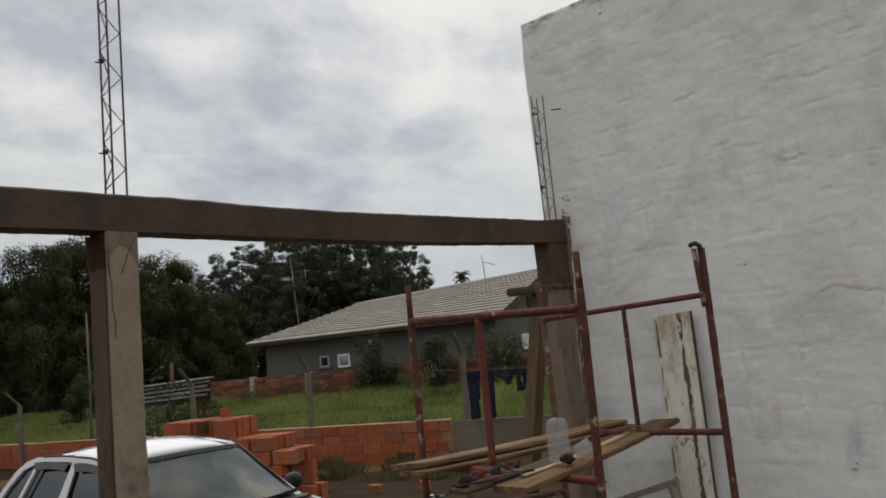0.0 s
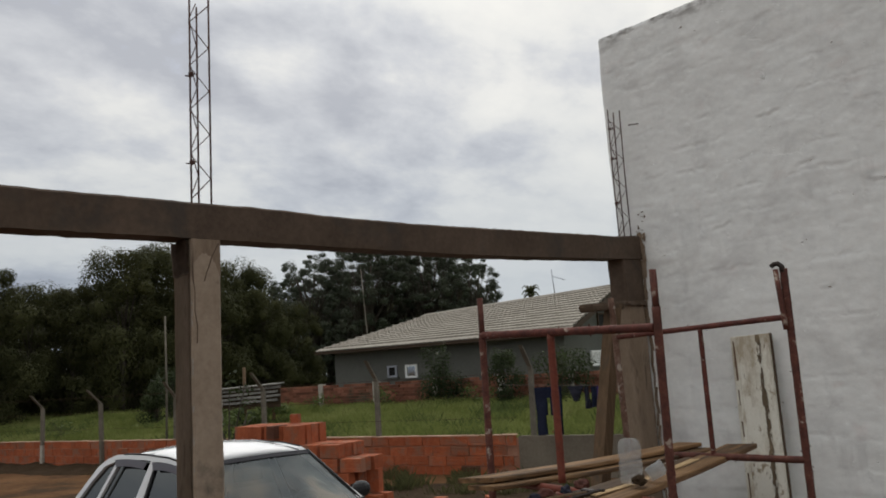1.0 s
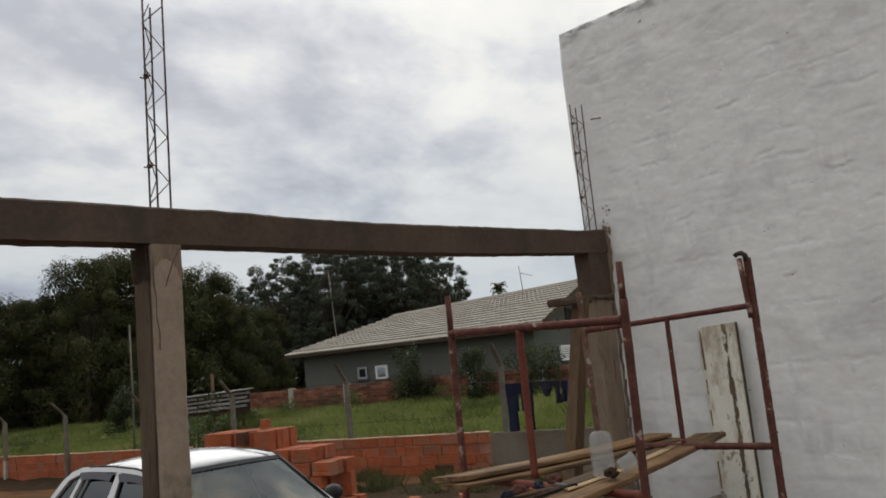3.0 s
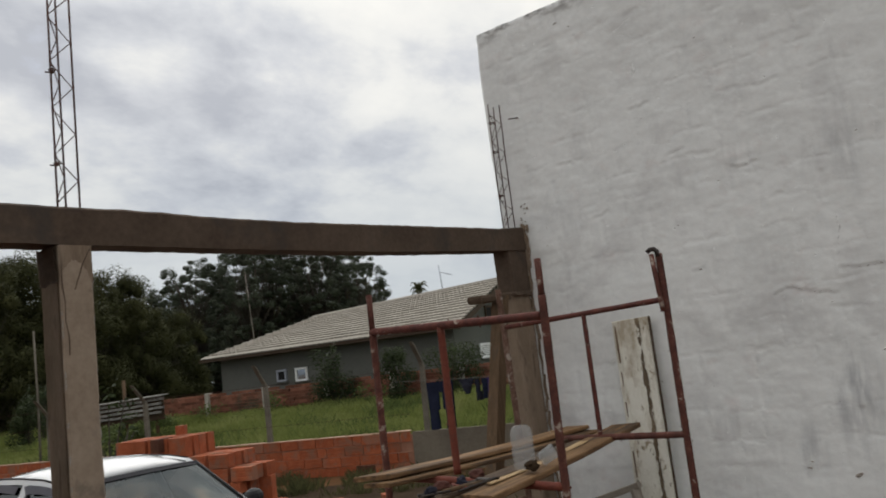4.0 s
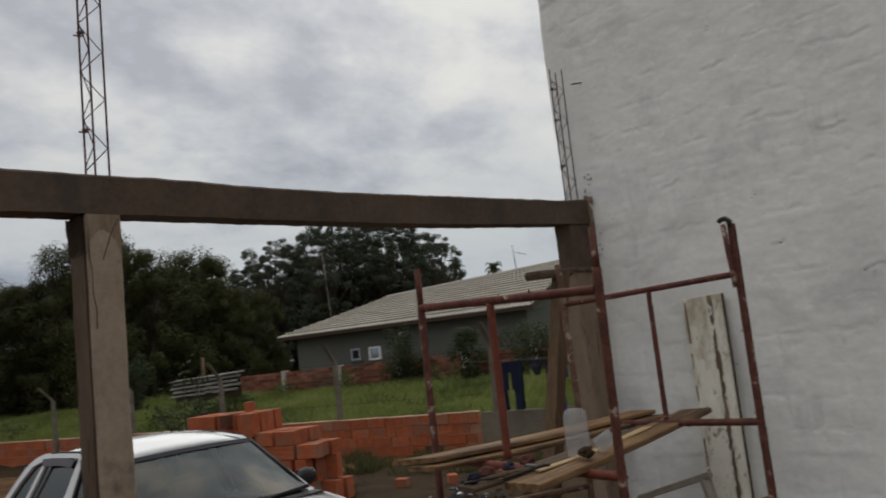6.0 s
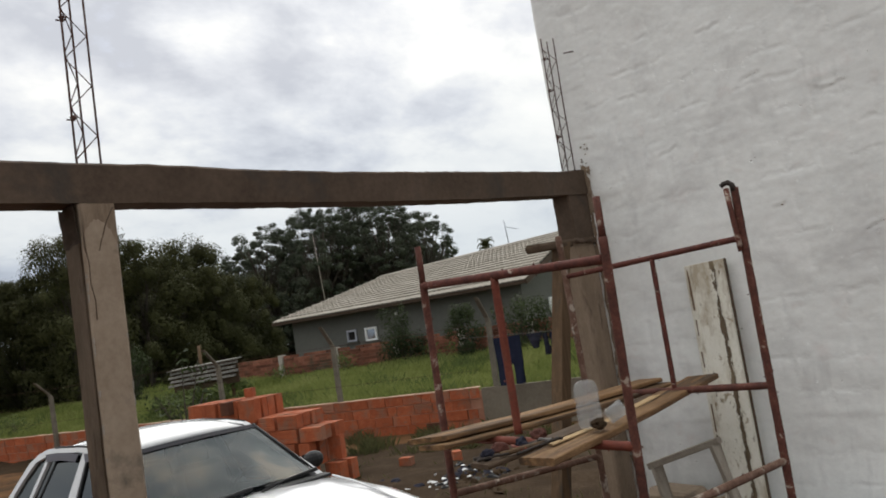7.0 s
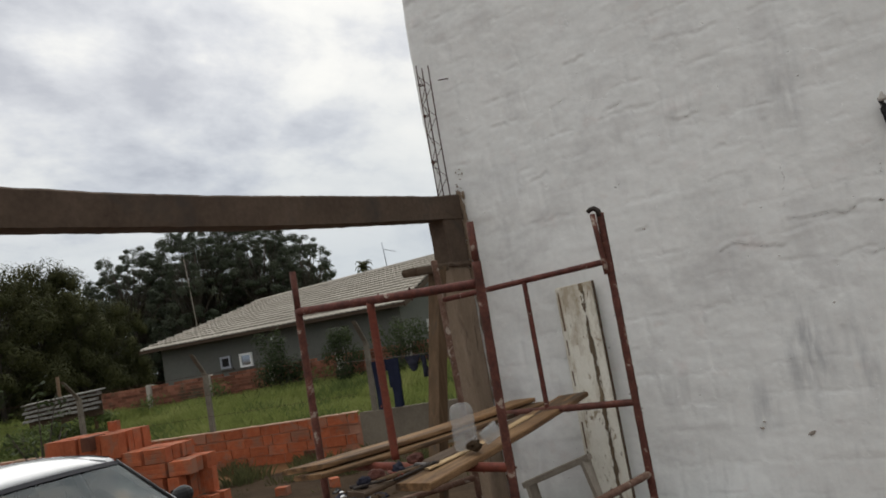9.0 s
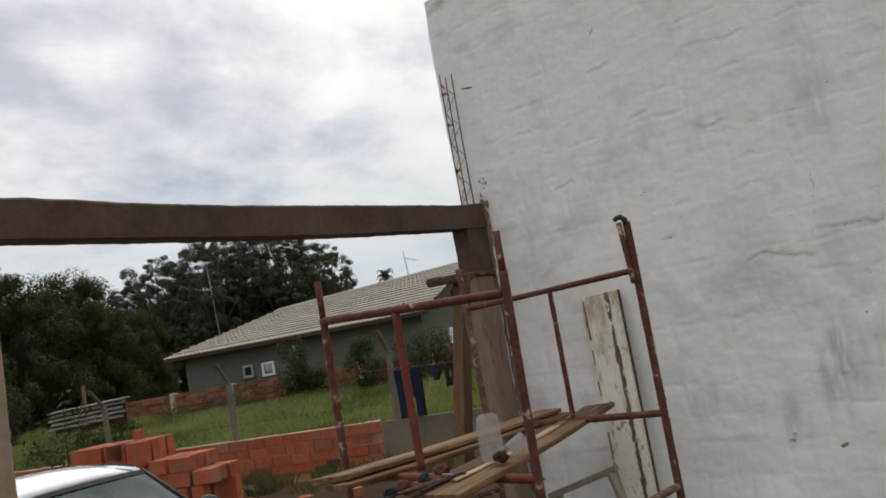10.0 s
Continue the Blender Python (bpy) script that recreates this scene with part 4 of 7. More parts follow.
plank("wooden_lath", (-2.500, 3.28, BZ + 0.003), (-2.655, 4.55, BZ + 0.017), 0.055, 0.008, "thin pale fresh-sawn lath lying along the wide plank", M_FRESH)


# ---- parked car: along +x from its tail, y to its left ----
def build_car():
    car = thing("parked_car", "white four-door car with smoked side windows parked on the dirt", "car", pose(-7.80, 3.02, 0.0, 0, 0, 3.0))

    def loft(name, stations, mat, parent, label="", close=True):
        bm = bmesh.new()
        rows = [[bm.verts.new(p) for p in s] for s in stations]
        for q, w in zip(rows, rows[1:]):
            for k in range(len(q) - 1):
                f = bm.faces.new((q[k], q[k + 1], w[k + 1], w[k]))
                f.smooth = True
        if close:
            bm.faces.new(rows[0])
            bm.faces.new(rows[-1][::-1])
        return part(name, bm, mat, parent, label)

    # lower body with bonnet and boot
    spec = [(0.00, 0.62, 0.80), (0.06, 0.70, 0.93), (0.30, 0.765, 0.985), (0.65, 0.79, 1.005), (1.2, 0.81, 1.005), (2.0, 0.82, 0.995), (2.62, 0.815, 0.995),
            (2.78, 0.81, 1.02), (2.95, 0.81, 1.02), (3.15, 0.80, 1.005), (3.5, 0.785, 0.965), (3.8, 0.755, 0.90), (3.98, 0.70, 0.80), (4.06, 0.60, 0.68)]
    st = []
    for x, w, zt in spec:
        w *= 0.955
        half = [(w * 0.86, 0.24), (w * 0.98, 0.30), (w, 0.52), (w * 1.0, 0.70), (w * 0.975, zt - 0.09), (w * 0.93, zt - 0.035), (w * 0.80, zt + 0.0), (w * 0.62, zt + 0.012), (w * 0.3, zt + 0.028), (0, zt + 0.034)]
        if 0.62 < x < 2.7:
            half[-3:] = [(w * 0.78, 0.60), (w * 0.4, 0.42), (0, 0.42)]
        st.append([(x, y, z) for y, z in half] + [(x, -y, z) for y, z in half[-2::-1]])
    body = loft("body", st, M_CAR, car)
    for s in (1, -1):
        bm = bmesh.new()
        tube(bm, [(3.05 + 0.25 * k, s * (0.56 - 0.035 * k), 1.045 - 0.017 * k - 0.009 * k * k) for k in range(4)], 0.008, 6)
        part("bonnet_crease", bm, M_CAR, body)

    # roof skin
    def roof_z(x):
        return 1.535 - (0.075 * ((x - 1.6) / 0.65) ** 2 if x > 1.6 else 0.05 * ((1.6 - x) / 0.5) ** 2)
    st = []
    for x in np.linspace(1.02, 2.26, 12):
        st.append([(x - 0.07 * (abs(k) / 6) ** 2 * (1 if x > 1.6 else -1), 0.503 * k / 6, roof_z(x) - 0.036 * (abs(k) / 6) ** 2.6) for k in range(-6, 7)])
    roof = loft("roof", st, M_CAR, car, close=False)
    roof.modifiers.new("thick", "SOLIDIFY").thickness = 0.03

    def pane(name, corners, mat, parent, n=6, bulge=0.03, axis=(1, 0, 0.4), label=""):
        """A curved pane over four corners a, b, c, d in turn."""
        a, b, c, d = (Vector(p) for p in corners)
        ax = Vector(axis).normalized()
        lo, hi = bulge if isinstance(bulge, tuple) else (bulge, bulge)
        bm = bmesh.new()
        g = [[bm.verts.new(a.lerp(b, i / n).lerp(d.lerp(c, i / n), j / n) + ax * (lo + (hi - lo) * j / n) * (1 - (2 * i / n - 1) ** 2)) for i in range(n + 1)] for j in range(n + 1)]
        for j in range(n):
            for i in range(n):
                bm.faces.new((g[j][i], g[j][i + 1], g[j + 1][i + 1], g[j + 1][i])).smooth = True
        ob = part(name, bm, mat, parent, label)
        return ob
    wt, wb = (2.235, 0.53, 1.428), (2.72, 0.675, 1.045)
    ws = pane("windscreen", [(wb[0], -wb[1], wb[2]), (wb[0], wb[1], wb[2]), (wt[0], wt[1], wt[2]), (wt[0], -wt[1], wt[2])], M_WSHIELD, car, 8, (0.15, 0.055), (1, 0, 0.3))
    for s in (1, -1):
        bm = bmesh.new()
        tube(bm, [(wb[0], s * wb[1], wb[2]), ((wb[0] + wt[0]) / 2, s * (wb[1] + wt[1]) / 2, (wb[2] + wt[2]) / 2 + 0.004), (wt[0], s * wt[1], wt[2])], 0.013, 6)
        part("windscreen_seal", bm, M_BLACK, ws, "black rubber seal")
    bm = bmesh.new()
    n = 8
    for k in range(n):
        u0, u1 = -1 + 2 * k / n, -1 + 2 * (k + 1) / n
        q = []
        for u in (u0, u1):
            for f in (0.0, 0.07):
                arch = (0.055 + 0.095 * f) * 0.958 * (1 - u * u)
                p = Vector((wt[0] + 0.004 + arch + (wb[0] - wt[0]) * f, u * (wt[1] + (wb[1] - wt[1]) * f), wt[2] + 0.005 + 0.3 * arch + (wb[2] - wt[2]) * f))
                q.append(bm.verts.new(p))
        bm.faces.new((q[0], q[1], q[3], q[2]))
    part("sun_band", bm, M_BAND, ws, "dark shade band along the top of the glass")
    pane("rear_window", [(0.56, 0.66, 1.0), (0.56, -0.66, 1.0), (1.06, -0.48, 1.44), (1.06, 0.48, 1.44)], M_SMOKE, car, 6, 0.04, (-1, 0, 0.4))
    # side frames: sheet strips in the leaning plane of the side glass
    def side(x, z, s, out=0.0):
        return (x, s * (0.513 + (1.45 - z) * 0.42 + out), z + out * 0.4)

    def sheet(name, outer, inner, mat, parent, s, out, thick, label=""):
        """A strip between two edges given as (x, z), with thickness inwards."""
        bm = bmesh.new()
        g = [[bm.verts.new(side(x, z, s, d)) for d in (out, out - thick)] for x, z in outer]
        h = [[bm.verts.new(side(x, z, s, d)) for d in (out, out - thick)] for x, z in inner]
        for i in range(len(g) - 1):
            bm.faces.new((g[i][0], g[i + 1][0], h[i + 1][0], h[i][0]))
            bm.faces.new((g[i][1], h[i][1], h[i + 1][1], g[i + 1][1]))
            bm.faces.new((g[i][0], g[i][1], g[i + 1][1], g[i + 1][0]))
            bm.faces.new((h[i][0], h[i + 1][0], h[i + 1][1], h[i][1]))
        for a, b in ((g[0], h[0]), (g[-1], h[-1])):
            bm.faces.new((a[0], b[0], b[1], a[1]))
        return part(name, bm, mat, parent, label)

    RAIL_OUT = ((0.45, 0.985), (0.60, 1.10), (0.71, 1.235), (0.83, 1.375), (0.957, 1.443), (1.10, 1.477), (1.325, 1.490), (1.60, 1.492), (1.95, 1.480), (2.16, 1.455), (2.30, 1.37), (2.80, 1.00))
    RAIL_IN = ((0.57, 0.985), (0.69, 1.11), (0.81, 1.26), (0.95, 1.385), (1.08, 1.42), (1.17, 1.44), (1.33, 1.449), (1.60, 1.452), (1.93, 1.443), (2.12, 1.420), (2.24, 1.355), (2.70, 1.00))
    for s in (1, -1):
        sy = s
        sheet("side_frame", RAIL_OUT, RAIL_IN, M_CAR, car, s, 0.012, 0.035)
        sheet("middle_pillar", ((1.69, 1.458), (1.66, 1.18), (1.665, 0.985)), ((1.758, 1.458), (1.775, 1.18), (1.79, 0.985)), M_CAR, car, s, 0.010, 0.03)
        sheet("door_seal", ((1.758, 1.44), (1.775, 1.18), (1.79, 0.985)), ((1.78, 1.44), (1.80, 1.18), (1.815, 0.985)), M_BLACK, car, s, 0.006, 0.015)
        sheet("rear_pillar", ((1.125, 1.435), (1.01, 1.14), (0.94, 0.985)), ((1.175, 1.435), (1.062, 1.14), (0.992, 0.985)), M_CAR, car, s, 0.010, 0.03)
        sheet("quarter_window", ((0.55, 0.985), (0.68, 1.11), (0.80, 1.26), (0.94, 1.385), (1.08, 1.425)), ((0.96, 0.985), (1.02, 1.11), (1.07, 1.24), (1.12, 1.36), (1.14, 1.425)), M_SMOKE, car, s, -0.008, 0.005, "dark corner window")
        for nm, top, low in (("rear_side_window", ((1.19, 1.43), (1.45, 1.45), (1.71, 1.452)), ((1.00, 0.985), (1.35, 0.985), (1.68, 0.985))),
                             ("front_side_window", ((1.77, 1.45), (1.95, 1.443), (2.12, 1.42)), ((1.80, 0.985), (2.25, 0.985), (2.71, 0.985)))):
            w = sheet(nm, top, low, M_SMOKE, car, s, -0.006, 0.005)
            a, b = (1.12, 1.665) if top[0][0] < 1.5 else (1.745, 2.19)
            up_edge = [(a + (b - a) * f, 1.437 + 0.012 * math.sin(math.pi * f) - (0.02 * f if a > 1.5 else 0)) for f in np.linspace(0, 1, 7)]
            lo_edge = [(a + 0.055 * (1 - f) + (b - a) * f - (0.0 if a > 1.5 else 0.02 * f), 1.385 + 0.012 * math.sin(math.pi * f) - (0.02 * f if a > 1.5 else 0)) for f in np.linspace(0, 1, 7)]
            sheet("wind_deflector", up_edge, lo_edge, M_VISOR, w, s, 0.026, 0.004, "smoked purple-grey wind deflector")
            if a < 1.5:
                sheet("window_divider", ((1.26, 1.40), (1.165, 1.18), (1.08, 0.985)), ((1.28, 1.40), (1.185, 1.18), (1.10, 0.985)), M_BLACK, w, s, 0.0, 0.012)
        bm = bmesh.new()
        tube(bm, [side(x, z - 0.001, s, 0.010) for x, z in ((1.22, 1.484), (1.32, 1.490), (1.60, 1.492), (1.95, 1.480), (2.16, 1.455))], 0.008, 6)
        part("roof_gutter", bm, M_BLACK, car, "black roof edge trim")
        # door mirror
        bm = bmesh.new()
        for (a, b, c) in ((2.56, 0.80, 1.10),):
            vs = bmesh.ops.create_uvsphere(bm, u_segments=12, v_segments=8, radius=0.5, matrix=pose(a, sy * b, c, 0, 0, 8 * s) @ Matrix.Diagonal((0.115, 0.20, 0.135, 1)))["verts"]
            for v in vs:
                v.co.x = max(v.co.x, a - 0.03)
        tube(bm, [(2.62, sy * 0.68, 1.03), (2.58, sy * 0.76, 1.075)], 0.02, 6)
        mir = part("door_mirror", bm, M_BLACK, car, "black plastic door mirror")
        bm = bmesh.new()
        box(bm, (0.006, 0.15, 0.095), (2.527, sy * 0.80, 1.10))
        part("mirror_glass", bm, M_PANE, mir)
        for gx in (1.72, 0.72):
            bm = bmesh.new()
            box(bm, (0.006, 0.004, 0.62), (gx, sy * 0.784, 0.66))
            part("door_gap", bm, M_BLACK, body)
        for x in (1.85, 0.95):
            bm = bmesh.new()
            box(bm, (0.16, 0.03, 0.03), (x, sy * 0.785, 0.86), bevel=0.008)
            part("door_handle", bm, M_BLACK, car)
        for x in (0.72, 3.28):
            bm = bmesh.new()
            seg = 20
            for r0, r1, d0, d1 in ((0.29, 0.29, 0.0, 0.17),):
                rim = [[bm.verts.new((x + r * math.cos(2 * math.pi * k / seg), s * (0.62 + d), 0.29 + r * math.sin(2 * math.pi * k / seg))) for k in range(seg)]
                       for r, d in ((0.2, 0.0), (0.275, 0.0), (0.29, 0.03), (0.29, 0.14), (0.275, 0.17), (0.2, 0.17))]
                for q, w in zip(rim, rim[1:]):
                    for k in range(seg):
                        bm.faces.new((q[k], q[(k + 1) % seg], w[(k + 1) % seg], w[k]))
            wheel = part("wheel", bm, M_BLACK, car)
            bm = bmesh.new()
            bmesh.ops.create_cone(bm, cap_ends=True, segments=20, radius1=0.2, radius2=0.19, depth=0.12, matrix=pose(x, s * 0.715, 0.29, 90))
            part("hubcap", bm, M_ALU, wheel)
        bm = bmesh.new()
        box(bm, (0.10, 0.30, 0.14), (3.93, sy * 0.50, 0.68), (0, -14, -12 * s), 0.03)
        part("headlight", bm, M_WHITE, car, "clear headlamp")
    # wipers and scuttle
    bm = bmesh.new()
    box(bm, (0.09, 1.24, 0.02), (2.925, 0, 1.040), (0, 3, 0), 0.006)
    part("scuttle_panel", bm, M_BLACK, car, "black scuttle panel below the glass")
    for y0, y1 in ((-0.50, 0.02), (0.06, 0.57)):
        bm = bmesh.new()
        tube(bm, [(2.95, y0 - 0.02, 1.062), (2.90, y0 + 0.22, 1.082), (2.865, y1, 1.092)], 0.008, 6)
        box(bm, (0.018, 0.50, 0.016), (2.892, (y0 + y1) / 2 + 0.02, 1.078), (0, 0, 7), 0.004)
        part("wiper", bm, M_BLACK, car)
    # cabin seen through the glass
    bm = bmesh.new()
    box(bm, (2.25, 1.16, 0.03), (1.72, 0, 0.47))
    for y in (0.62, -0.62):
        box(bm, (2.2, 0.03, 0.50), (1.70, y, 0.72))
    part("cabin_lining", bm, M_DARK, car)
    bm = bmesh.new()
    box(bm, (0.42, 1.26, 0.12), (2.68, 0, 0.965), bevel=0.03)
    part("dashboard", bm, M_DARK, car)
    for x in (1.75, 0.95):
        for y in ((0.36, -0.36) if x > 1.5 else (0.0,)):
            bm = bmesh.new()
            w = 0.46 if x > 1.5 else 1.12
            box(bm, (0.16, w, 0.62), (x, y, 0.88), (0, -14, 0), 0.05)
            box(bm, (0.10, min(w, 0.27), 0.18), (x - 0.12, y, 1.23), (0, -14, 0), 0.04)
            part("seat", bm, M_SEAT, car)
    bm = bmesh.new()
    tor = [(2.38 + 0.10 * math.sin(a) * 0.45, 0.36 + 0.18 * math.cos(a), 0.98 + 0.17 * math.sin(a)) for a in np.linspace(0, 2 * math.pi, 17)]
    tube(bm, tor, 0.014, 6)
    part("steering_wheel", bm, M_BLACK, car)


build_car()


# ---- trees ----
def leaf_cloud(bm_v, bm_f, rng, centre, radii, count, size, turned=None):
    """Leaf sprays scattered in a shell round a limb's end, most of them facing outwards."""
    d = rng.normal(size=(count, 3))
    d /= np.linalg.norm(d, axis=1)[:, None]
    p = d * (rng.uniform(0.25, 1.0, count) ** 0.45)[:, None] * (1 + 0.07 * rng.normal(size=(count, 1))) * radii + centre
    face = d + 0.30 * rng.normal(size=(count, 3)) + (0, 0, 0.30)
    face /= np.linalg.norm(face, axis=1)[:, None]
    a = np.cross(face, rng.normal(size=(count, 3)))
    a /= np.linalg.norm(a, axis=1)[:, None] + 1e-9
    b = np.cross(face, a)
    s = (size * rng.uniform(0.5, 1.3, count))[:, None]
    quads = np.stack([p - a * s, p - b * s * 0.5, p + a * s, p + b * s * 0.5 + a * s * 0.1], axis=1).reshape(-1, 3)
    k = len(bm_v)
    bm_v += [tuple(q) for q in quads.tolist()]
    if turned is not None:
        # leaves on one bough shade together: each leans its normal towards the bough's outside
        lean = d * 0.9 + (0, 0, 0.15) + 0.10 * rng.normal(size=(count, 3))
        lean /= np.linalg.norm(lean, axis=1)[:, None]
        turned += np.repeat(lean, 4, axis=0).tolist()
    bm_f += [(k + 4 * i, k + 4 * i + 1, k + 4 * i + 2, k + 4 * i + 3) for i in range(count)]


def build_tree(name, seed, height, spread, mat, label, clumps, per, leaf, low=0.12, bare=0.0, puff=(0.14, 0.36)):
    rng = np.random.default_rng(seed)
    t = thing(name, label, "tree")
    bm = bmesh.new()
    r0 = 0.018 * height + 0.05
    bend = rng.normal(size=2) * 0.04 * height
    trunk = [Vector((bend[0] * f * f, bend[1] * f * f, height * 0.82 * f - 0.1)) for f in np.linspace(0, 1, 7)]
    tube(bm, trunk, r0, 8, 0.25)
    bv, bf, turned = [], [], []
    for c in range(clumps):
        f = rng.uniform(low, 1.0) if c > 2 else (0.98, 0.9, 0.82)[c]
        width = spread * (1 - 0.75 * abs((f - bare) / (1 - bare) - 0.42) ** 1.6) if f > bare else spread * 0.25
        ang = rng.uniform(0, 2 * math.pi)
        rad = width * rng.uniform(0.15, 1.0) ** 0.7 * (0.25 if c < 3 else 1)
        tip = np.array([math.cos(ang) * rad, math.sin(ang) * rad, height * f - 0.06 * height * (rad / spread)])
        k = min(6, int(f * 0.72 * 7))
        a = trunk[max(0, k - 1)]
        mid = a.lerp(Vector(tip), 0.55) + Vector((0, 0, 0.03 * height))
        tube(bm, [a, mid, Vector(tip)], r0 * 0.15, 4, 0.2)
        s = spread * rng.uniform(*puff)
        leaf_cloud(bv, bf, rng, tip, np.array([s, s, s * rng.uniform(0.55, 0.85)]), per, leaf, turned)
    part("trunk", bm, M_BARK, t)
    crown = raw("crown", bv, bf, mat, True)
    crown.data.normals_split_custom_set_from_vertices(turned)
    crown.parent = t
    return t


def az(deg, d, z=0.0):
    return (-d * math.sin(radians(deg)), d * math.cos(radians(deg)), z)


TREES = [build_tree("broadleaf_tree", 11, 9.0, 4.2, M_LEAF, "dense dark green broadleaf tree behind the grass field", 95, 560, 0.085, 0.05),
         build_tree("broadleaf_tree", 12, 8.2, 3.8, M_LEAF, "round dark green broadleaf tree behind the fence posts", 88, 560, 0.085, 0.03),
         build_tree("gum_tree", 13, 12.0, 3.4, M_GUM, "tall airy gum tree with feathery grey-green crown", 190, 230, 0.068, 0.06, 0.06, (0.07, 0.18)),
         build_tree("gum_tree", 14, 11.0, 3.0, M_GUM, "slender gum tree with gaps in its crown", 150, 230, 0.068, 0.08, 0.08, (0.07, 0.18))]


def plant_trees():
    rng = random.Random(5)
    first = set()

    def put(kind, deg, d, top, wide=1.0):
        src = TREES[kind]
        base_h = (9.0, 8.2, 12.0, 11.0)[kind]
        x, y, _ = az(deg, d)
        z = FIELD_RISE
        s = (2.0 + top * d - z) / (base_h * 1.04)
        m = pose(x, y, z, 0, 0, rng.uniform(0, 360))
        ob = src if kind not in first else copy_thing(src, m)
        first.add(kind)
        ob.matrix_basis = m @ Matrix.Diagonal((s * wide, s * wide, s, 1))
        ob["group"] = "trees behind the field"
    # left wood
    for deg, d, top, wide, kind in ((86, 41, 0.158, 1.1, 1), (82.6, 38, 0.170, 0.9, 0), (79.6, 40, 0.176, 0.85, 1), (76.9, 38, 0.161, 0.72, 0), (73.8, 44, 0.124, 0.9, 1),
                                    (71.4, 42, 0.118, 0.75, 0), (68.4, 40, 0.162, 0.7, 0), (66.7, 43, 0.170, 0.7, 1), (64.0, 41, 0.151, 0.8, 0), (61.5, 44, 0.148, 0.75, 1),
                                    (59.3, 43, 0.112, 0.65, 0), (57.2, 46, 0.092, 0.75, 1), (84, 52, 0.145, 1.1, 0), (76, 54, 0.108, 1.1, 1), (68, 53, 0.120, 1.0, 0), (63, 55, 0.125, 1.1, 0),
                                    (58.5, 57, 0.094, 1.0, 1), (90, 40, 0.155, 1.1, 0), (95, 42, 0.155, 1.2, 1)):
        put(kind, deg, d, top, wide)
    # gum trees behind the house
    for deg, d, top, wide, kind in ((55.6, 54, 0.160, 1.0, 2), (53.6, 58, 0.150, 1.0, 3), (52.3, 52, 0.175, 0.9, 2), (50.6, 55, 0.180, 1.1, 2), (48.9, 58, 0.172, 1.1, 3), (47.2, 54, 0.166, 1.1, 2),
                                    (45.6, 57, 0.152, 1.1, 3), (44.2, 54, 0.143, 0.9, 2), (54.6, 66, 0.14, 1.4, 2), (50, 68, 0.15, 1.5, 2), (46.5, 67, 0.14, 1.4, 3), (43.3, 60, 0.105, 0.8, 3), (57.0, 62, 0.13, 1.2, 3)):
        put(kind, deg, d, top, wide)


plant_trees()


def build_far_wood():
    """Deep wood behind the nearest trees: clumps nobody could count."""
    rng = np.random.default_rng(21)
    bv, bf = [], []
    for deg in np.arange(41.5, 100, 0.75):
        for k in range(5):
            d = rng.uniform(60, 70)
            top = (0.085 if deg < 43.5 else 0.115 if deg < 57 else 0.12) * d
            x, y, _ = az(deg + rng.uniform(-0.4, 0.4), d)
            leaf_cloud(bv, bf, rng, np.array((x, y, 0.8 + rng.uniform(0.05, 1.0) * top)), np.array((1.6, 1.6, 1.3)), 130, 0.26)
    tagged(raw("far_wood", bv, bf, M_LEAF), "dark wood filling the distance behind the trees", "wood", kind="stuff")


build_far_wood()


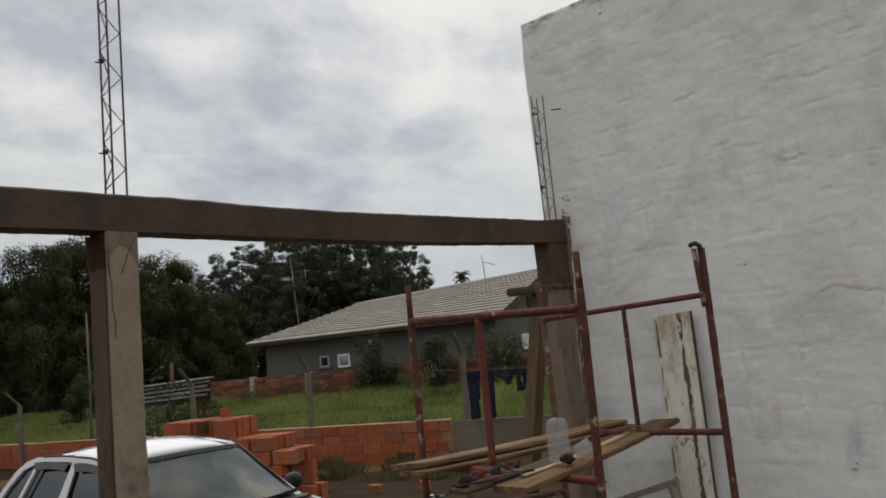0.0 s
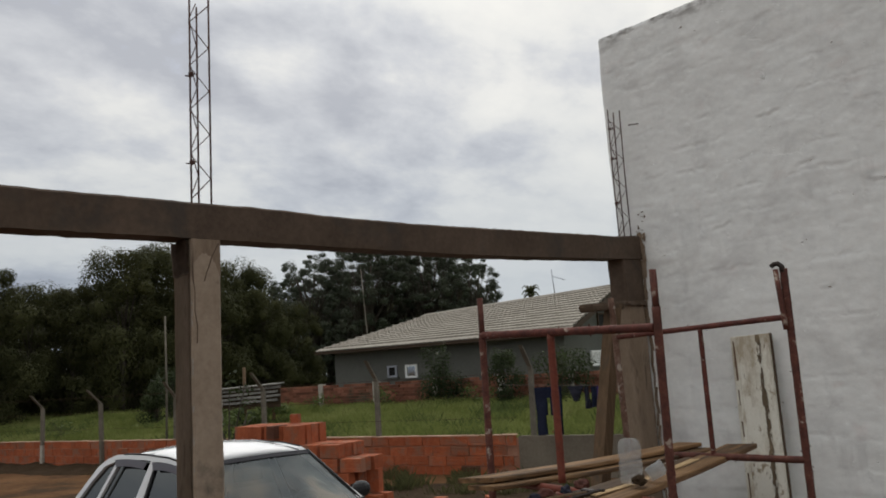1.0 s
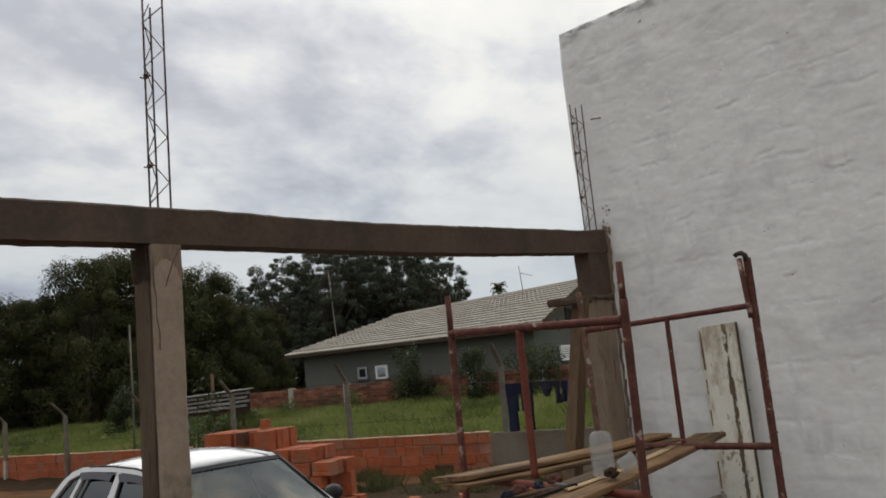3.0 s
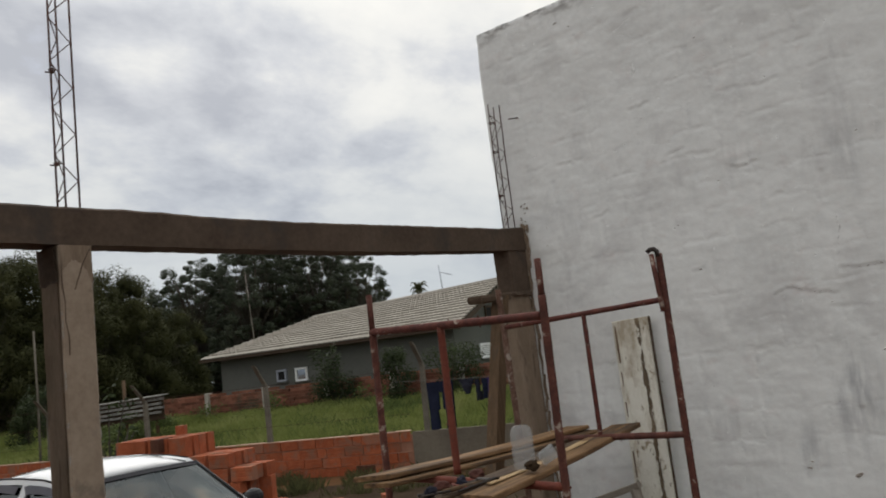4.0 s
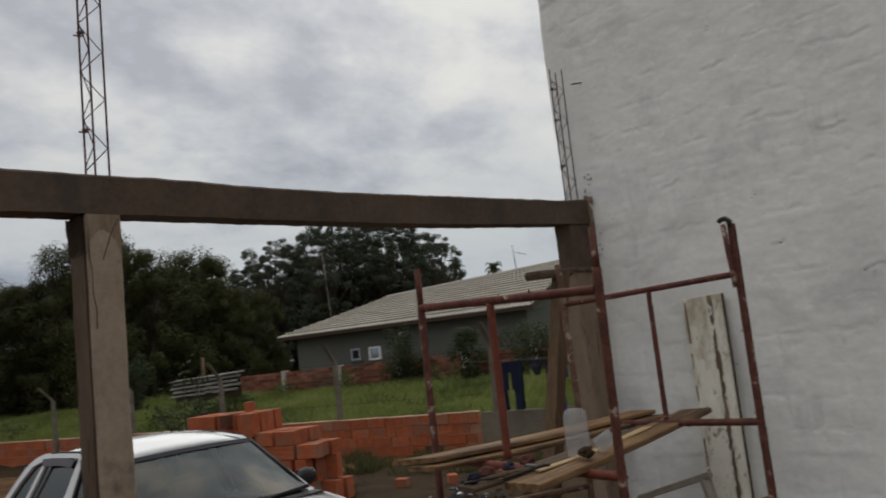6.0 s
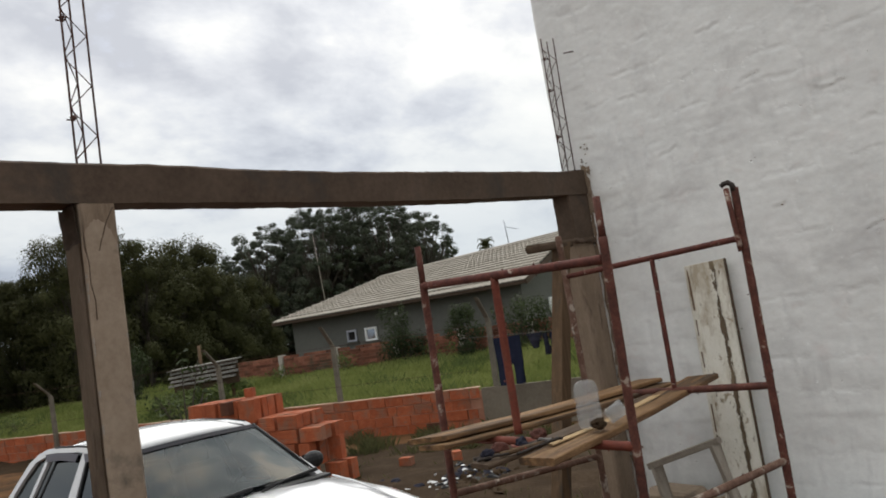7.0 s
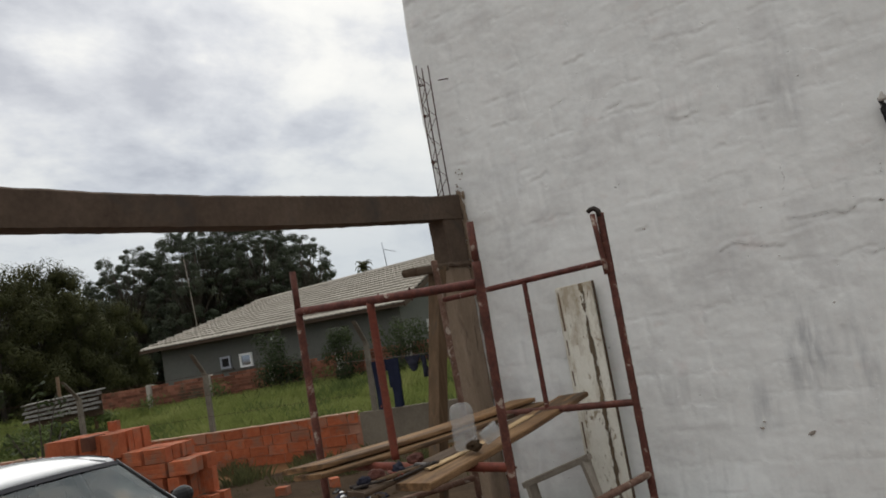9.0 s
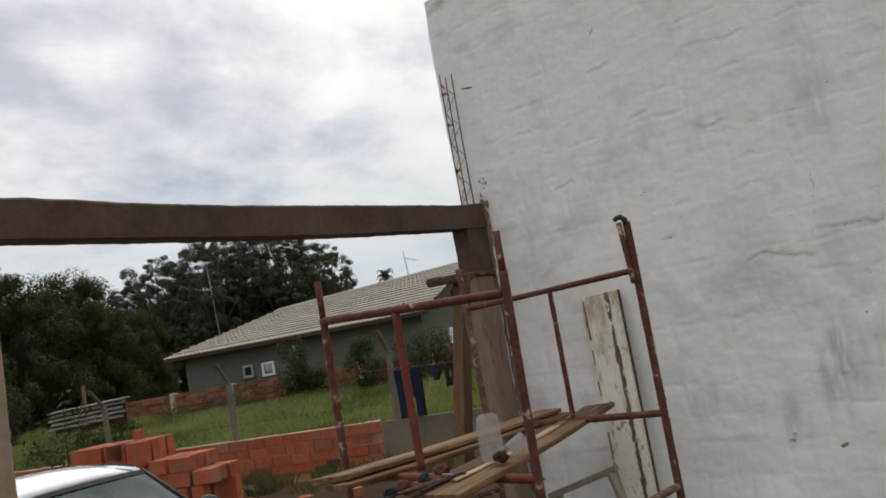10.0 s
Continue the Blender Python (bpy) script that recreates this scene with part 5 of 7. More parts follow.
# ---- grey house beyond the field ----
def build_house():
    t = thing("house", "single-storey grey rendered house with a pale tiled gable roof", "house", HOUSE @ pose(0, 0, 0.40))
    x0, x1, dep, eave = -20.4, -10.7, 9.0, 2.72
    ridge = eave + 1.42
    bm = bmesh.new()
    prof = [(0, 0), (dep, 0), (dep, eave), (dep / 2, ridge - 0.12), (0, eave)]
    a = [bm.verts.new((x0, y, z - (0.4 if z == 0 else 0.45 if z > eave else 0))) for y, z in prof]
    b = [bm.verts.new((x1, y, z - (0.4 if z == 0 else 0))) for y, z in prof]
    for k in range(5):
        bm.faces.new((a[k], a[(k + 1) % 5], b[(k + 1) % 5], b[k]))
    bm.faces.new(a[::-1])
    bm.faces.new(b)
    part("wall", bm, M_HOUSE, t)
    # roof: courses of tiles on both slopes, each course a stepped, ribbed strip
    ov, run = 0.55, dep / 2 + 0.55
    sl = (ridge - eave + 0.1) / (dep / 2)
    n = 15
    for side in (0, 1):
        for k in range(n):
            s0, s1 = run * k / n, run * (k + 1) / n + 0.04
            vs, fs = [], []
            cols = int((x1 - x0 + 1.0) / 0.205) * 4
            for i in range(cols + 1):
                xl = x0 - 0.55 + 1.9 * (k + 0.5) / n
                x = xl + (x1 + 0.45 - xl) * i / cols
                rib = 0.022 * (0.5 + 0.5 * math.cos(math.pi * i / 2))
                for s, lift in ((s0, 0.07 if k else 0.02), (s1, 0.012)):
                    y = -ov + s if side == 0 else dep + ov - s
                    vs.append((x, y, eave - ov * sl * 0.9 + s * (sl - 0.085 * (x1 - x) / (x1 - x0)) + lift + rib + 0.01 * noise.noise((x * 3, k, side))))
                y = -ov + s0 if side == 0 else dep + ov - s0
                vs.append((x, y, eave - ov * sl * 0.9 + s0 * (sl - 0.085 * (x1 - x) / (x1 - x0)) + rib - 0.01))
            for i in range(cols):
                j = 3 * i
                fs += [(j, j + 3, j + 4, j + 1), (j + 2, j + 5, j + 3, j)]
            ob = raw("tile_course", vs, fs, M_TILE)
            ob.parent = t
    bm = bmesh.new()
    tube(bm, [(x0 + 1.3, dep / 2, ridge - 0.27), (x1 + 0.45, dep / 2, ridge + 0.12)], 0.11, 8)
    part("ridge_cap", bm, M_TILE, t)
    bm = bmesh.new()
    box(bm, (x1 - x0 + 1.0, 0.03, 0.10), ((x0 + x1) / 2 - 0.05, -ov + 0.03, eave - ov * sl * 0.9 - 0.065))
    part("fascia", bm, M_FASCIA, t)
    bm = bmesh.new()
    box(bm, (x1 - x0 + 0.9, ov, 0.03), ((x0 + x1) / 2 - 0.05, -ov / 2, eave - ov * sl * 0.9 - 0.03))
    part("soffit", bm, M_FASCIA, t)
    for y0, y1 in ((-ov, dep / 2), (dep + ov, dep / 2)):
        bm = bmesh.new()
        z0, z1 = eave - ov * sl * 0.9 - 0.02, ridge + 0.07
        box(bm, (0.04, math.hypot(y1 - y0, z1 - z0), 0.17), (x1 + 0.44, (y0 + y1) / 2, (z0 + z1) / 2 - 0.05), (math.degrees(math.atan2(z1 - z0, abs(y1 - y0))) * (1 if y1 > y0 else -1), 0, 0))
        part("barge_board", bm, M_FASCIA, t)

    def window(x, y, z, w, h, face, frame_mat, inside, slats=0):
        """face: 'front' or 'end'."""
        mk = (lambda a, b, c: (x + a, y + c, z + b)) if face == "front" else (lambda a, b, c: (x - c, y + a, z + b))
        dims = (lambda a, b, c: (a, c, b)) if face == "front" else (lambda a, b, c: (c, a, b))
        bm = bmesh.new()
        for a, b, ww, hh in ((-w / 2, 0, 0.07, h + 0.07), (w / 2, 0, 0.07, h + 0.07), (0, h / 2, w, 0.07), (0, -h / 2, w, 0.07)):
            box(bm, dims(ww, hh, 0.10), mk(a, b, -0.01))
        win = part("window", bm, frame_mat, t)
        bm = bmesh.new()
        box(bm, dims(w, h, 0.03), mk(0, 0, -0.005))
        part("pane", bm, inside, win)
        bm = bmesh.new()
        box(bm, dims(w + 0.24, 0.05, 0.14), mk(0, -h / 2 - 0.06, -0.03))
        part("sill", bm, M_HOUSE, win)
        for k in range(slats):
            bm = bmesh.new()
            box(bm, dims(w * 0.98, h / slats * 0.74, 0.03), mk(0, -h / 2 + h * (k + 0.5) / slats, -0.03))
            part("slat", bm, M_WHITE, win)
    window(-17.645, 0, 1.625, 0.36, 0.36, "front", M_ALU, M_DARK)
    window(-16.79, 0, 1.595, 0.45, 0.41, "front", M_WHITE, M_BRIGHTPANE)
    bm = bmesh.new()
    box(bm, (0.09, 0.10, 0.12), (-15.6, -0.05, 2.18), bevel=0.015)
    part("wall_lamp", bm, M_WHITE, t, "small white wall lamp")
    window(x1, 3.1, 1.65, 1.95, 0.46, "end", M_WHITE, M_DARK, 7)
    window(x1, 3.3, 2.95, 0.6, 0.55, "end", M_FASCIA, M_DARK)
    bm = bmesh.new()
    tube(bm, [(-12.93, dep / 2, ridge + 0.0), (-13.0, dep / 2, ridge + 1.05)], 0.020, 6)
    mast = part("aerial_mast", bm, M_ALU, t)
    bm = bmesh.new()
    tube(bm, [(-12.98, dep / 2, ridge + 0.78), (-12.5, dep / 2, ridge + 0.60)], 0.014, 5)
    for k in range(5):
        x = -12.92 + 0.10 * k
        tube(bm, [(x, dep / 2 - 0.2, ridge + 0.76 - 0.037 * k), (x, dep / 2 + 0.2, ridge + 0.76 - 0.037 * k)], 0.007, 4)
    part("aerial", bm, M_ALU, mast, "television aerial")


build_house()


# ---- small things by the scaffold ----
def lathe(bm, prof, seg=16, m=None):
    """Turned shape from (radius, height) pairs."""
    m = m or Matrix()
    rings = [[bm.verts.new(m @ Vector((r * math.cos(2 * math.pi * k / seg), r * math.sin(2 * math.pi * k / seg), z))) for k in range(seg)] for r, z in prof]
    for q, w in zip(rings, rings[1:]):
        for k in range(seg):
            bm.faces.new((q[k], q[(k + 1) % seg], w[(k + 1) % seg], w[k])).smooth = True
    bm.faces.new(rings[0][::-1])
    bm.faces.new(rings[-1])


def build_jugs():
    top = BZ + 0.012
    t = thing("plastic_jug", "milky translucent plastic jug standing upside down on the plank", "jug", pose(-2.50, 3.63, top, 0, 0, 20) @ Matrix.Diagonal((0.92, 0.92, 0.90, 1)))
    bm = bmesh.new()
    lathe(bm, [(0.058, 0.0), (0.064, 0.012), (0.066, 0.03), (0.061, 0.045), (0.066, 0.06), (0.066, 0.12), (0.060, 0.135), (0.066, 0.15), (0.065, 0.205), (0.058, 0.235), (0.040, 0.252), (0.0005, 0.256)], 20)
    part("body", bm, M_JUG, t)
    bm = bmesh.new()
    lump(bm, (0.075, 0.115, 0.055), (0.055, -0.055, 0.022), rough=0.6, seed=3, cuts=3)
    part("rag", bm, M_DARKSOIL, t, "dirty rag bunched at the foot")
    t = thing("plastic_cup", "cut milky plastic cup lying beside the jug", "cup", pose(-2.455, 3.79, top + 0.040, 0, 62, 35) @ Matrix.Diagonal((0.78, 0.78, 0.78, 1)))
    bm = bmesh.new()
    lathe(bm, [(0.045, -0.06), (0.050, -0.05), (0.052, 0.03), (0.056, 0.07), (0.050, 0.068), (0.047, 0.03), (0.046, -0.045), (0.001, -0.048)], 18)
    part("body", bm, M_JUG, t)


build_jugs()


def build_tools():
    z = BZ + 0.002
    t = thing("claw_hammer", "old claw hammer with worn handle lying on the plank", "hammer", pose(-2.60, 3.20, z - 0.004, 0, 0, 76), "tools on the planks")
    bm = bmesh.new()
    tube(bm, [(-0.13, 0, 0), (0, 0, 0.002), (0.13, 0, 0)], 0.012, 8)
    part("handle", bm, M_WOODV, t)
    bm = bmesh.new()
    box(bm, (0.03, 0.10, 0.03), (0.14, 0, 0.004), bevel=0.006)
    part("head", bm, M_TOOL, t)
    for n, (x, y, a, L) in enumerate(((-2.64, 3.06, 60, 0.16), (-2.62, 3.22, -40, 0.15), (-2.62, 3.36, 75, 0.20))):
        t = thing("pliers", "dark worn steel pliers lying on the plank", "pliers", pose(x, y, z - 0.004, 0, 0, a), "tools on the planks")
        for s in (1, -1):
            bm = bmesh.new()
            tube(bm, [(-L * 0.65, s * 0.028, 0), (-L * 0.3, s * 0.022, 0), (0, -s * 0.003, 0), (L * 0.35, -s * 0.012, 0)], 0.009, 6, 0.6)
            part("arm", bm, M_TOOL if n != 1 else M_ORANGE, t)
    t = thing("steel_chisel", "thin steel rod chisel lying along the plank", "chisel", pose(-2.515, 3.22, z + 0.006, 0, 0, 92), "tools on the planks")
    bm = bmesh.new()
    tube(bm, [(-0.17, 0, 0), (0.16, 0, 0)], 0.007, 6)
    tube(bm, [(0.16, -0.02, 0), (0.16, 0.02, 0)], 0.007, 6)
    part("shaft", bm, M_TOOL, t)
    for n, (x, y, sx, a) in enumerate(((-2.66, 3.02, 0.10, 70), (-2.69, 3.15, 0.13, 60), (-2.66, 3.27, 0.12, 100), (-2.71, 3.47, 0.13, 35))):
        bm = bmesh.new()
        lump(bm, (sx * 0.65, 0.045, 0.05), (0, 0, 0.022), rough=0.5, seed=n + 5, cuts=3)
        solid("work_glove", bm, M_RUSTDARK if n % 2 else M_NAVY, "crumpled dirty dark work glove beside the tools", "glove", pose(x, y, z - 0.012, 0, 0, a), "gloves by the planks")


build_tools()
plank("wooden_plank", (-2.655, 2.95, BZ - 0.016), (-2.80, 4.95, BZ + 0.0), 0.13, 0.022, "flat dark weathered plank under the tools on the scaffold", M_HEADWOOD)


def build_leaning_board():
    """Old narrow door leaf leaning on the wall: raised stiles and peeling paint."""
    t = thing("leaning_board", "narrow old board with peeling white paint leaning on the white wall", "board",
              Matrix.Translation((-2.66, 5.455, 0.50)) @ pose(0, 0, 0, -6.2, -2.6, 3))
    bm = bmesh.new()
    box(bm, (0.295, 0.028, 1.62), (0.02, 0, 0.81), bevel=0.004, jitter=0.002)
    part("leaf", bm, M_PEEL, t)
    for x, w in ((-0.115, 0.035), (0.115, 0.055)):
        bm = bmesh.new()
        box(bm, (w, 0.012, 1.60), (0.02 + x, -0.019, 0.81), bevel=0.003, jitter=0.002)
        part("stile", bm, M_PEEL, t)
    rng = random.Random(31)
    z = 0.02
    while z < 1.5:
        # paint gone in lengths along the edge and in flakes down one third
        L = rng.uniform(0.06, 0.30)
        bm = bmesh.new()
        box(bm, (rng.uniform(0.006, 0.014), 0.004, L), (0.02 - 0.118, -0.0255, z + L / 2), (0, rng.uniform(-1.5, 1.5), 0), 0.0015, 0.002)
        part("bare_strip", bm, M_WOODV, t, "dark bare wood along the edge")
        z += L + rng.uniform(0.0, 0.12)
    bm = bmesh.new()
    box(bm, (0.006, 0.034, 1.62), (0.171, 0.002, 0.81))
    part("edge", bm, M_HEADWOOD, t, "thin dark strip down one edge")


build_leaning_board()


def build_trestle():
    t = thing("wooden_trestle", "small weathered wooden trestle standing by the white wall", "trestle")

    def stick(name, a, b, w, mat=M_GREYWOOD):
        a, b = Vector(a), Vector(b)
        bm = bmesh.new()
        box(bm, (w, (b - a).length, w * 0.6), (0, (b - a).length / 2, 0), bevel=0.004)
        ob = part(name, bm, mat, t)
        ob.matrix_basis = Matrix.Translation(a) @ (b - a).to_track_quat("Y", "Z").to_matrix().to_4x4()
    stick("top_rail", (-3.16, 5.18, 0.79), (-2.64, 5.22, 0.955), 0.07)
    stick("leg", (-3.12, 5.18, 0.80), (-2.86, 5.05, 0.0), 0.06)
    stick("leg", (-2.68, 5.20, 0.93), (-2.36, 5.08, 0.0), 0.06)
    stick("leg", (-3.12, 5.22, 0.80), (-3.10, 5.40, 0.0), 0.06)
    stick("leg", (-2.68, 5.24, 0.93), (-2.60, 5.38, 0.0), 0.06)
    stick("brace", (-3.0, 5.12, 0.42), (-2.5, 5.14, 0.46), 0.045, M_ORANGE)


build_trestle()


def build_rubble():
    for n, (x, y, sx, sy, sz, z, a) in enumerate(((-2.95, 5.36, 0.42, 0.3, 0.30, 0.15, 10), (-2.6, 5.40, 0.40, 0.32, 0.28, 0.14, -15), (-2.88, 5.40, 0.38, 0.30, 0.22, 0.38, 25),
                                                  (-3.12, 5.42, 0.36, 0.26, 0.30, 0.43, -8), (-2.62, 5.42, 0.36, 0.24, 0.22, 0.37, 5), (-3.2, 5.30, 0.34, 0.30, 0.28, 0.14, 40))):
        bm = bmesh.new()
        box(bm, (sx, sy, sz), (0, 0, 0), bevel=0.03, jitter=0.018)
        solid("broken_block", bm, M_CONC, "broken dirty concrete block heaped by the white wall", "rubble", pose(x, y, z, random.uniform(-6, 6), random.uniform(-6, 6), a), "rubble by the wall")
    for x, y, a in ((-2.22, 5.35, 10), (-1.85, 5.38, -20)):
        bm = bmesh.new()
        lump(bm, (0.5, 0.34, 0.52), (0, 0, 0.24), rough=0.35, seed=x, cuts=3)
        solid("white_sack", bm, M_BAG, "half-full white sack slumped at the foot of the wall", "sack", pose(x, y, 0, 0, 0, a), "sacks")


build_rubble()


def build_prop():
    """Timber prop under a short head board beside the column."""
    t = thing("timber_prop", "rough timber prop with a short head board under the column head", "prop")
    bm = bmesh.new()
    rings = []
    for i in range(9):
        f = i / 8
        c = Vector((-3.50 - 0.02 * f, 4.39 + 0.71 * f, 2.41 * f))
        w, d = 0.056 * (1 - 0.12 * f), 0.045
        rings.append([bm.verts.new(c + Vector((sx * d, sy * w + 0.008 * noise.noise((f * 7, sx, sy)), 0))) for sx, sy in ((-1, -1), (1, -1), (1, 1), (-1, 1))])
    for q, w in zip(rings, rings[1:]):
        for k in range(4):
            bm.faces.new((q[k], q[(k + 1) % 4], w[(k + 1) % 4], w[k]))
    bm.faces.new(rings[0][::-1])
    bm.faces.new(rings[-1])
    part("prop_post", bm, M_WOODV, t)
    bm = bmesh.new()
    box(bm, (0.13, 0.46, 0.055), (-3.53, 4.97, 2.392), (4, 0, 4), 0.012, 0.006)
    part("head_board", bm, M_HEADWOOD, t, "dark brown head board")


build_prop()


def build_wall_fittings():
    """Old cable fixing on the wall, with its cable hanging down; a nail."""
    t = thing("cable_fixing", "dirty old insulator and hook on the white wall", "insulator", pose(-0.54, WALL_Y, 2.70))
    bm = bmesh.new()
    lathe(bm, [(0.006, 0.185), (0.014, 0.165), (0.024, 0.15), (0.025, 0.138), (0.016, 0.13)], 12, pose(-0.005, -0.05, 0, 12, 0, 0))
    part("porcelain_cap", bm, M_PORC, t, "small pale porcelain cap")
    bm = bmesh.new()
    lump(bm, (0.046, 0.05, 0.15), (0.002, -0.045, 0.045), (0, -10, 0), rough=1.0, seed=2, cuts=3)
    lump(bm, (0.034, 0.04, 0.06), (0.014, -0.05, -0.035), (0, 10, 0), rough=0.9, seed=4, cuts=2)
    lump(bm, (0.03, 0.03, 0.07), (-0.012, -0.05, 0.115), (0, -18, 0), rough=0.9, seed=6, cuts=2)
    part("clamp", bm, M_BLACK, t, "black tarred clamp")
    bm = bmesh.new()
    tube(bm, [(0.012, -0.02, 0.12), (0.034, -0.055, 0.08), (0.036, -0.06, 0.02), (0.008, -0.05, -0.02)], 0.010, 8)
    part("hook", bm, M_BLACK, t)
    bm = bmesh.new()
    tube(bm, [(0.0, -0.045, -0.02), (0.012, -0.045, -0.07), (0.002, -0.04, -0.15)], 0.015, 8, 0.7)
    part("binding", bm, M_BLACK, t)
    bm = bmesh.new()
    tube(bm, [(0.004, -0.04, -0.12), (-0.004, -0.03, -0.5), (-0.025, -0.03, -1.1), (-0.05, -0.035, -1.75), (-0.07, -0.06, -2.3), (-0.08, -0.12, -2.69)], 0.0065, 8)
    part("cable", bm, M_CABLE, t)
    bm = bmesh.new()
    tube(bm, [(-3.50, WALL_Y + 0.02, 3.948), (-3.527, WALL_Y - 0.105, 3.92)], 0.006, 6)
    solid("steel_rod", bm, M_REBAR, "short rusty rod sticking out of the white wall", "rod")


build_wall_fittings()


def build_wall_cracks():
    """Hairline cracks broken along the laps of the render, a vertical one, and small chips."""
    rng = random.Random(12)
    wander = lambda x0, z0, x1, z1, n: np.array([(x0 + (x1 - x0) * i / n + rng.uniform(-0.012, 0.012), z0 + (z1 - z0) * i / n) for i in range(n + 1)])
    lines = ledge_lines()[:5] + [wander(-1.163, 2.66, -1.20, 2.36, 18), wander(-0.885, 3.42, -0.95, 3.19, 14), wander(-0.645, 2.43, -0.60, 2.56, 8), wander(-0.30, 2.60, -0.26, 2.95, 16)]
    for n, ln in enumerate(lines):
        bm = bmesh.new()
        for a, b in zip(ln, ln[1:]):
            if rng.random() < 0.36:
                tube(bm, [(a[0], WALL_Y - 0.003, a[1] - 0.004), (b[0], WALL_Y - 0.003, b[1] - 0.004)], rng.uniform(0.0008, 0.0030), 4)
        solid("wall_crack", bm, M_CRACK, "ragged hairline crack in the white render", "crack", kind="structure")
    for x, z, w in ((-0.673, 2.268, 0.030), (-2.134, 2.402, 0.022), (-1.045, 1.71, 0.026), (-1.30, 2.05, 0.012), (-0.97, 3.13, 0.014), (-2.56, 1.62, 0.016), (-1.62, 0.98, 0.030), (-1.60, 1.02, 0.022),
                    (-1.33, 0.93, 0.05), (-2.4, 3.62, 0.014), (-2.25, 2.75, 0.012), (-3.42, 2.38, 0.013), (-3.38, 2.80, 0.012), (-3.36, 2.95, 0.010), (-1.9, 4.1, 0.016), (-2.9, 4.55, 0.014), (-3.02, 4.62, 0.03)):
        bm = bmesh.new()
        lump(bm, (w, 0.008, w * 0.45), (x, WALL_Y - 0.004, z), (0, rng.uniform(-40, 20), 0), 0.9, int(x * -30), 2)
        solid("wall_chip", bm, M_MORTAR, "small chip knocked out of the white render", "chip", kind="structure")


build_wall_cracks()


# ---- stepladder in front of the brick wall ----
def build_stepladder():
    """Open aluminium stepladder: treads on one frame, plain legs on the other."""
    t = thing("stepladder", "open aluminium stepladder with a yellow top hinge cap", "ladder", pose(-3.05, 0.259, 0, 0, 0, -4.0))
    H = 2.22

    def rail(name, a, b, w, th):
        a, b = Vector(a), Vector(b)
        bm = bmesh.new()
        L = (b - a).length
        for s in (1, -1):
            box(bm, (th, 0.006, L), (0, s * w / 2, L / 2))
        box(bm, (0.005, w, L), (th / 2 - 0.003, 0, L / 2))
        ob = part(name, bm, M_ALU, t)
        d = (b - a).normalized()
        y = Vector((0, 1, 0))
        x = y.cross(d).normalized()
        yy = d.cross(x)
        ob.matrix_basis = Matrix.Translation(a) @ Matrix((x, yy, d)).transposed().to_4x4()
        return ob
    front, rear = {}, {}
    for s in (1, -1):
        front[s] = ((s * 0.24, 0.70, 0.0), (s * 0.17, 0.0, H - 0.075))
        rear[s] = ((s * 0.24, -0.58, 0.0), (s * 0.17, -0.02, H - 0.12))
        r = rail("front_rail", *front[s], 0.062, 0.024)
        bm = bmesh.new()
        box(bm, (0.04, 0.09, 0.05), (s * 0.24, 0.70, 0.025), bevel=0.006)
        part("rubber_foot", bm, M_BLACK, t)
        rail("rear_rail", *rear[s], 0.055, 0.024)
        bm = bmesh.new()
        box(bm, (0.04, 0.07, 0.05), (s * 0.24, -0.58, 0.025), bevel=0.006)
        part("rubber_foot", bm, M_BLACK, t)
        bm = bmesh.new()
        r = 0.049 if s > 0 else 0.034
        lathe(bm, [(r - 0.004, -0.008), (r, 0.0), (r - 0.004, 0.008)], 24, pose(s * 0.185, 0.0, H - 0.03, 0, 90, 0))
        part("hinge_cap", bm, M_YELLOW, t, "yellow plastic hinge disc")
        bm = bmesh.new()
        box(bm, (0.012, 0.05, 0.10), (s * 0.203, 0.0, H - 0.03), (-6, 0, 0), 0.004)
        plate = part("hinge_plate", bm, M_ALU, t)
        bm = bmesh.new()
        box(bm, (0.016, 0.058, 0.010), (s * 0.203, 0.002, H + 0.022), (-6, 0, 0), 0.003)
        part("rubber_strip", bm, M_BLACK, plate, "black rubber strip")
        bm = bmesh.new()
        box(bm, (0.022, 0.055, 0.035), (s * 0.196, -0.004, H - 0.082), (10, 0, 0), 0.006)
        part("hinge_joint", bm, M_TOOL, plate, "dark hinge joint")
        bm = bmesh.new()
        lathe(bm, [(0.013, -0.01), (0.013, 0.012), (0.006, 0.016)], 10, pose(s * 0.208, 0.0, H - 0.035, 0, 90 * s, 0))
        part("rivet", bm, M_ALU, t)
    for k in range(1, 8):
        f = k / 8
        a, b = Vector(front[-1][0]).lerp(Vector(front[-1][1]), f), Vector(front[1][0]).lerp(Vector(front[1][1]), f)
        bm = bmesh.new()
        box(bm, (b.x - a.x, 0.085, 0.025), ((a.x + b.x) / 2, a.y, a.z), bevel=0.004)
        part("tread", bm, M_ALU, t)
    bm = bmesh.new()
    box(bm, (0.40, 0.22, 0.03), (0, -0.10, H - 0.185), bevel=0.005)
    part("top_platform", bm, M_ALU, t)
    for z in (0.4, 1.1, 1.7):
        f = z / (H - 0.12)
        y = -0.58 + 0.56 * f
        bm = bmesh.new()
        box(bm, (0.46 - 0.12 * f, 0.02, 0.03), (0, y, z))
        part("rear_brace", bm, M_ALU, t)


build_stepladder()


# ---- poles, shed, far wall, shrubs, washing line ----
def fence_at(s, v, z=0.0):
    return FENCE @ Vector((s, v, z))


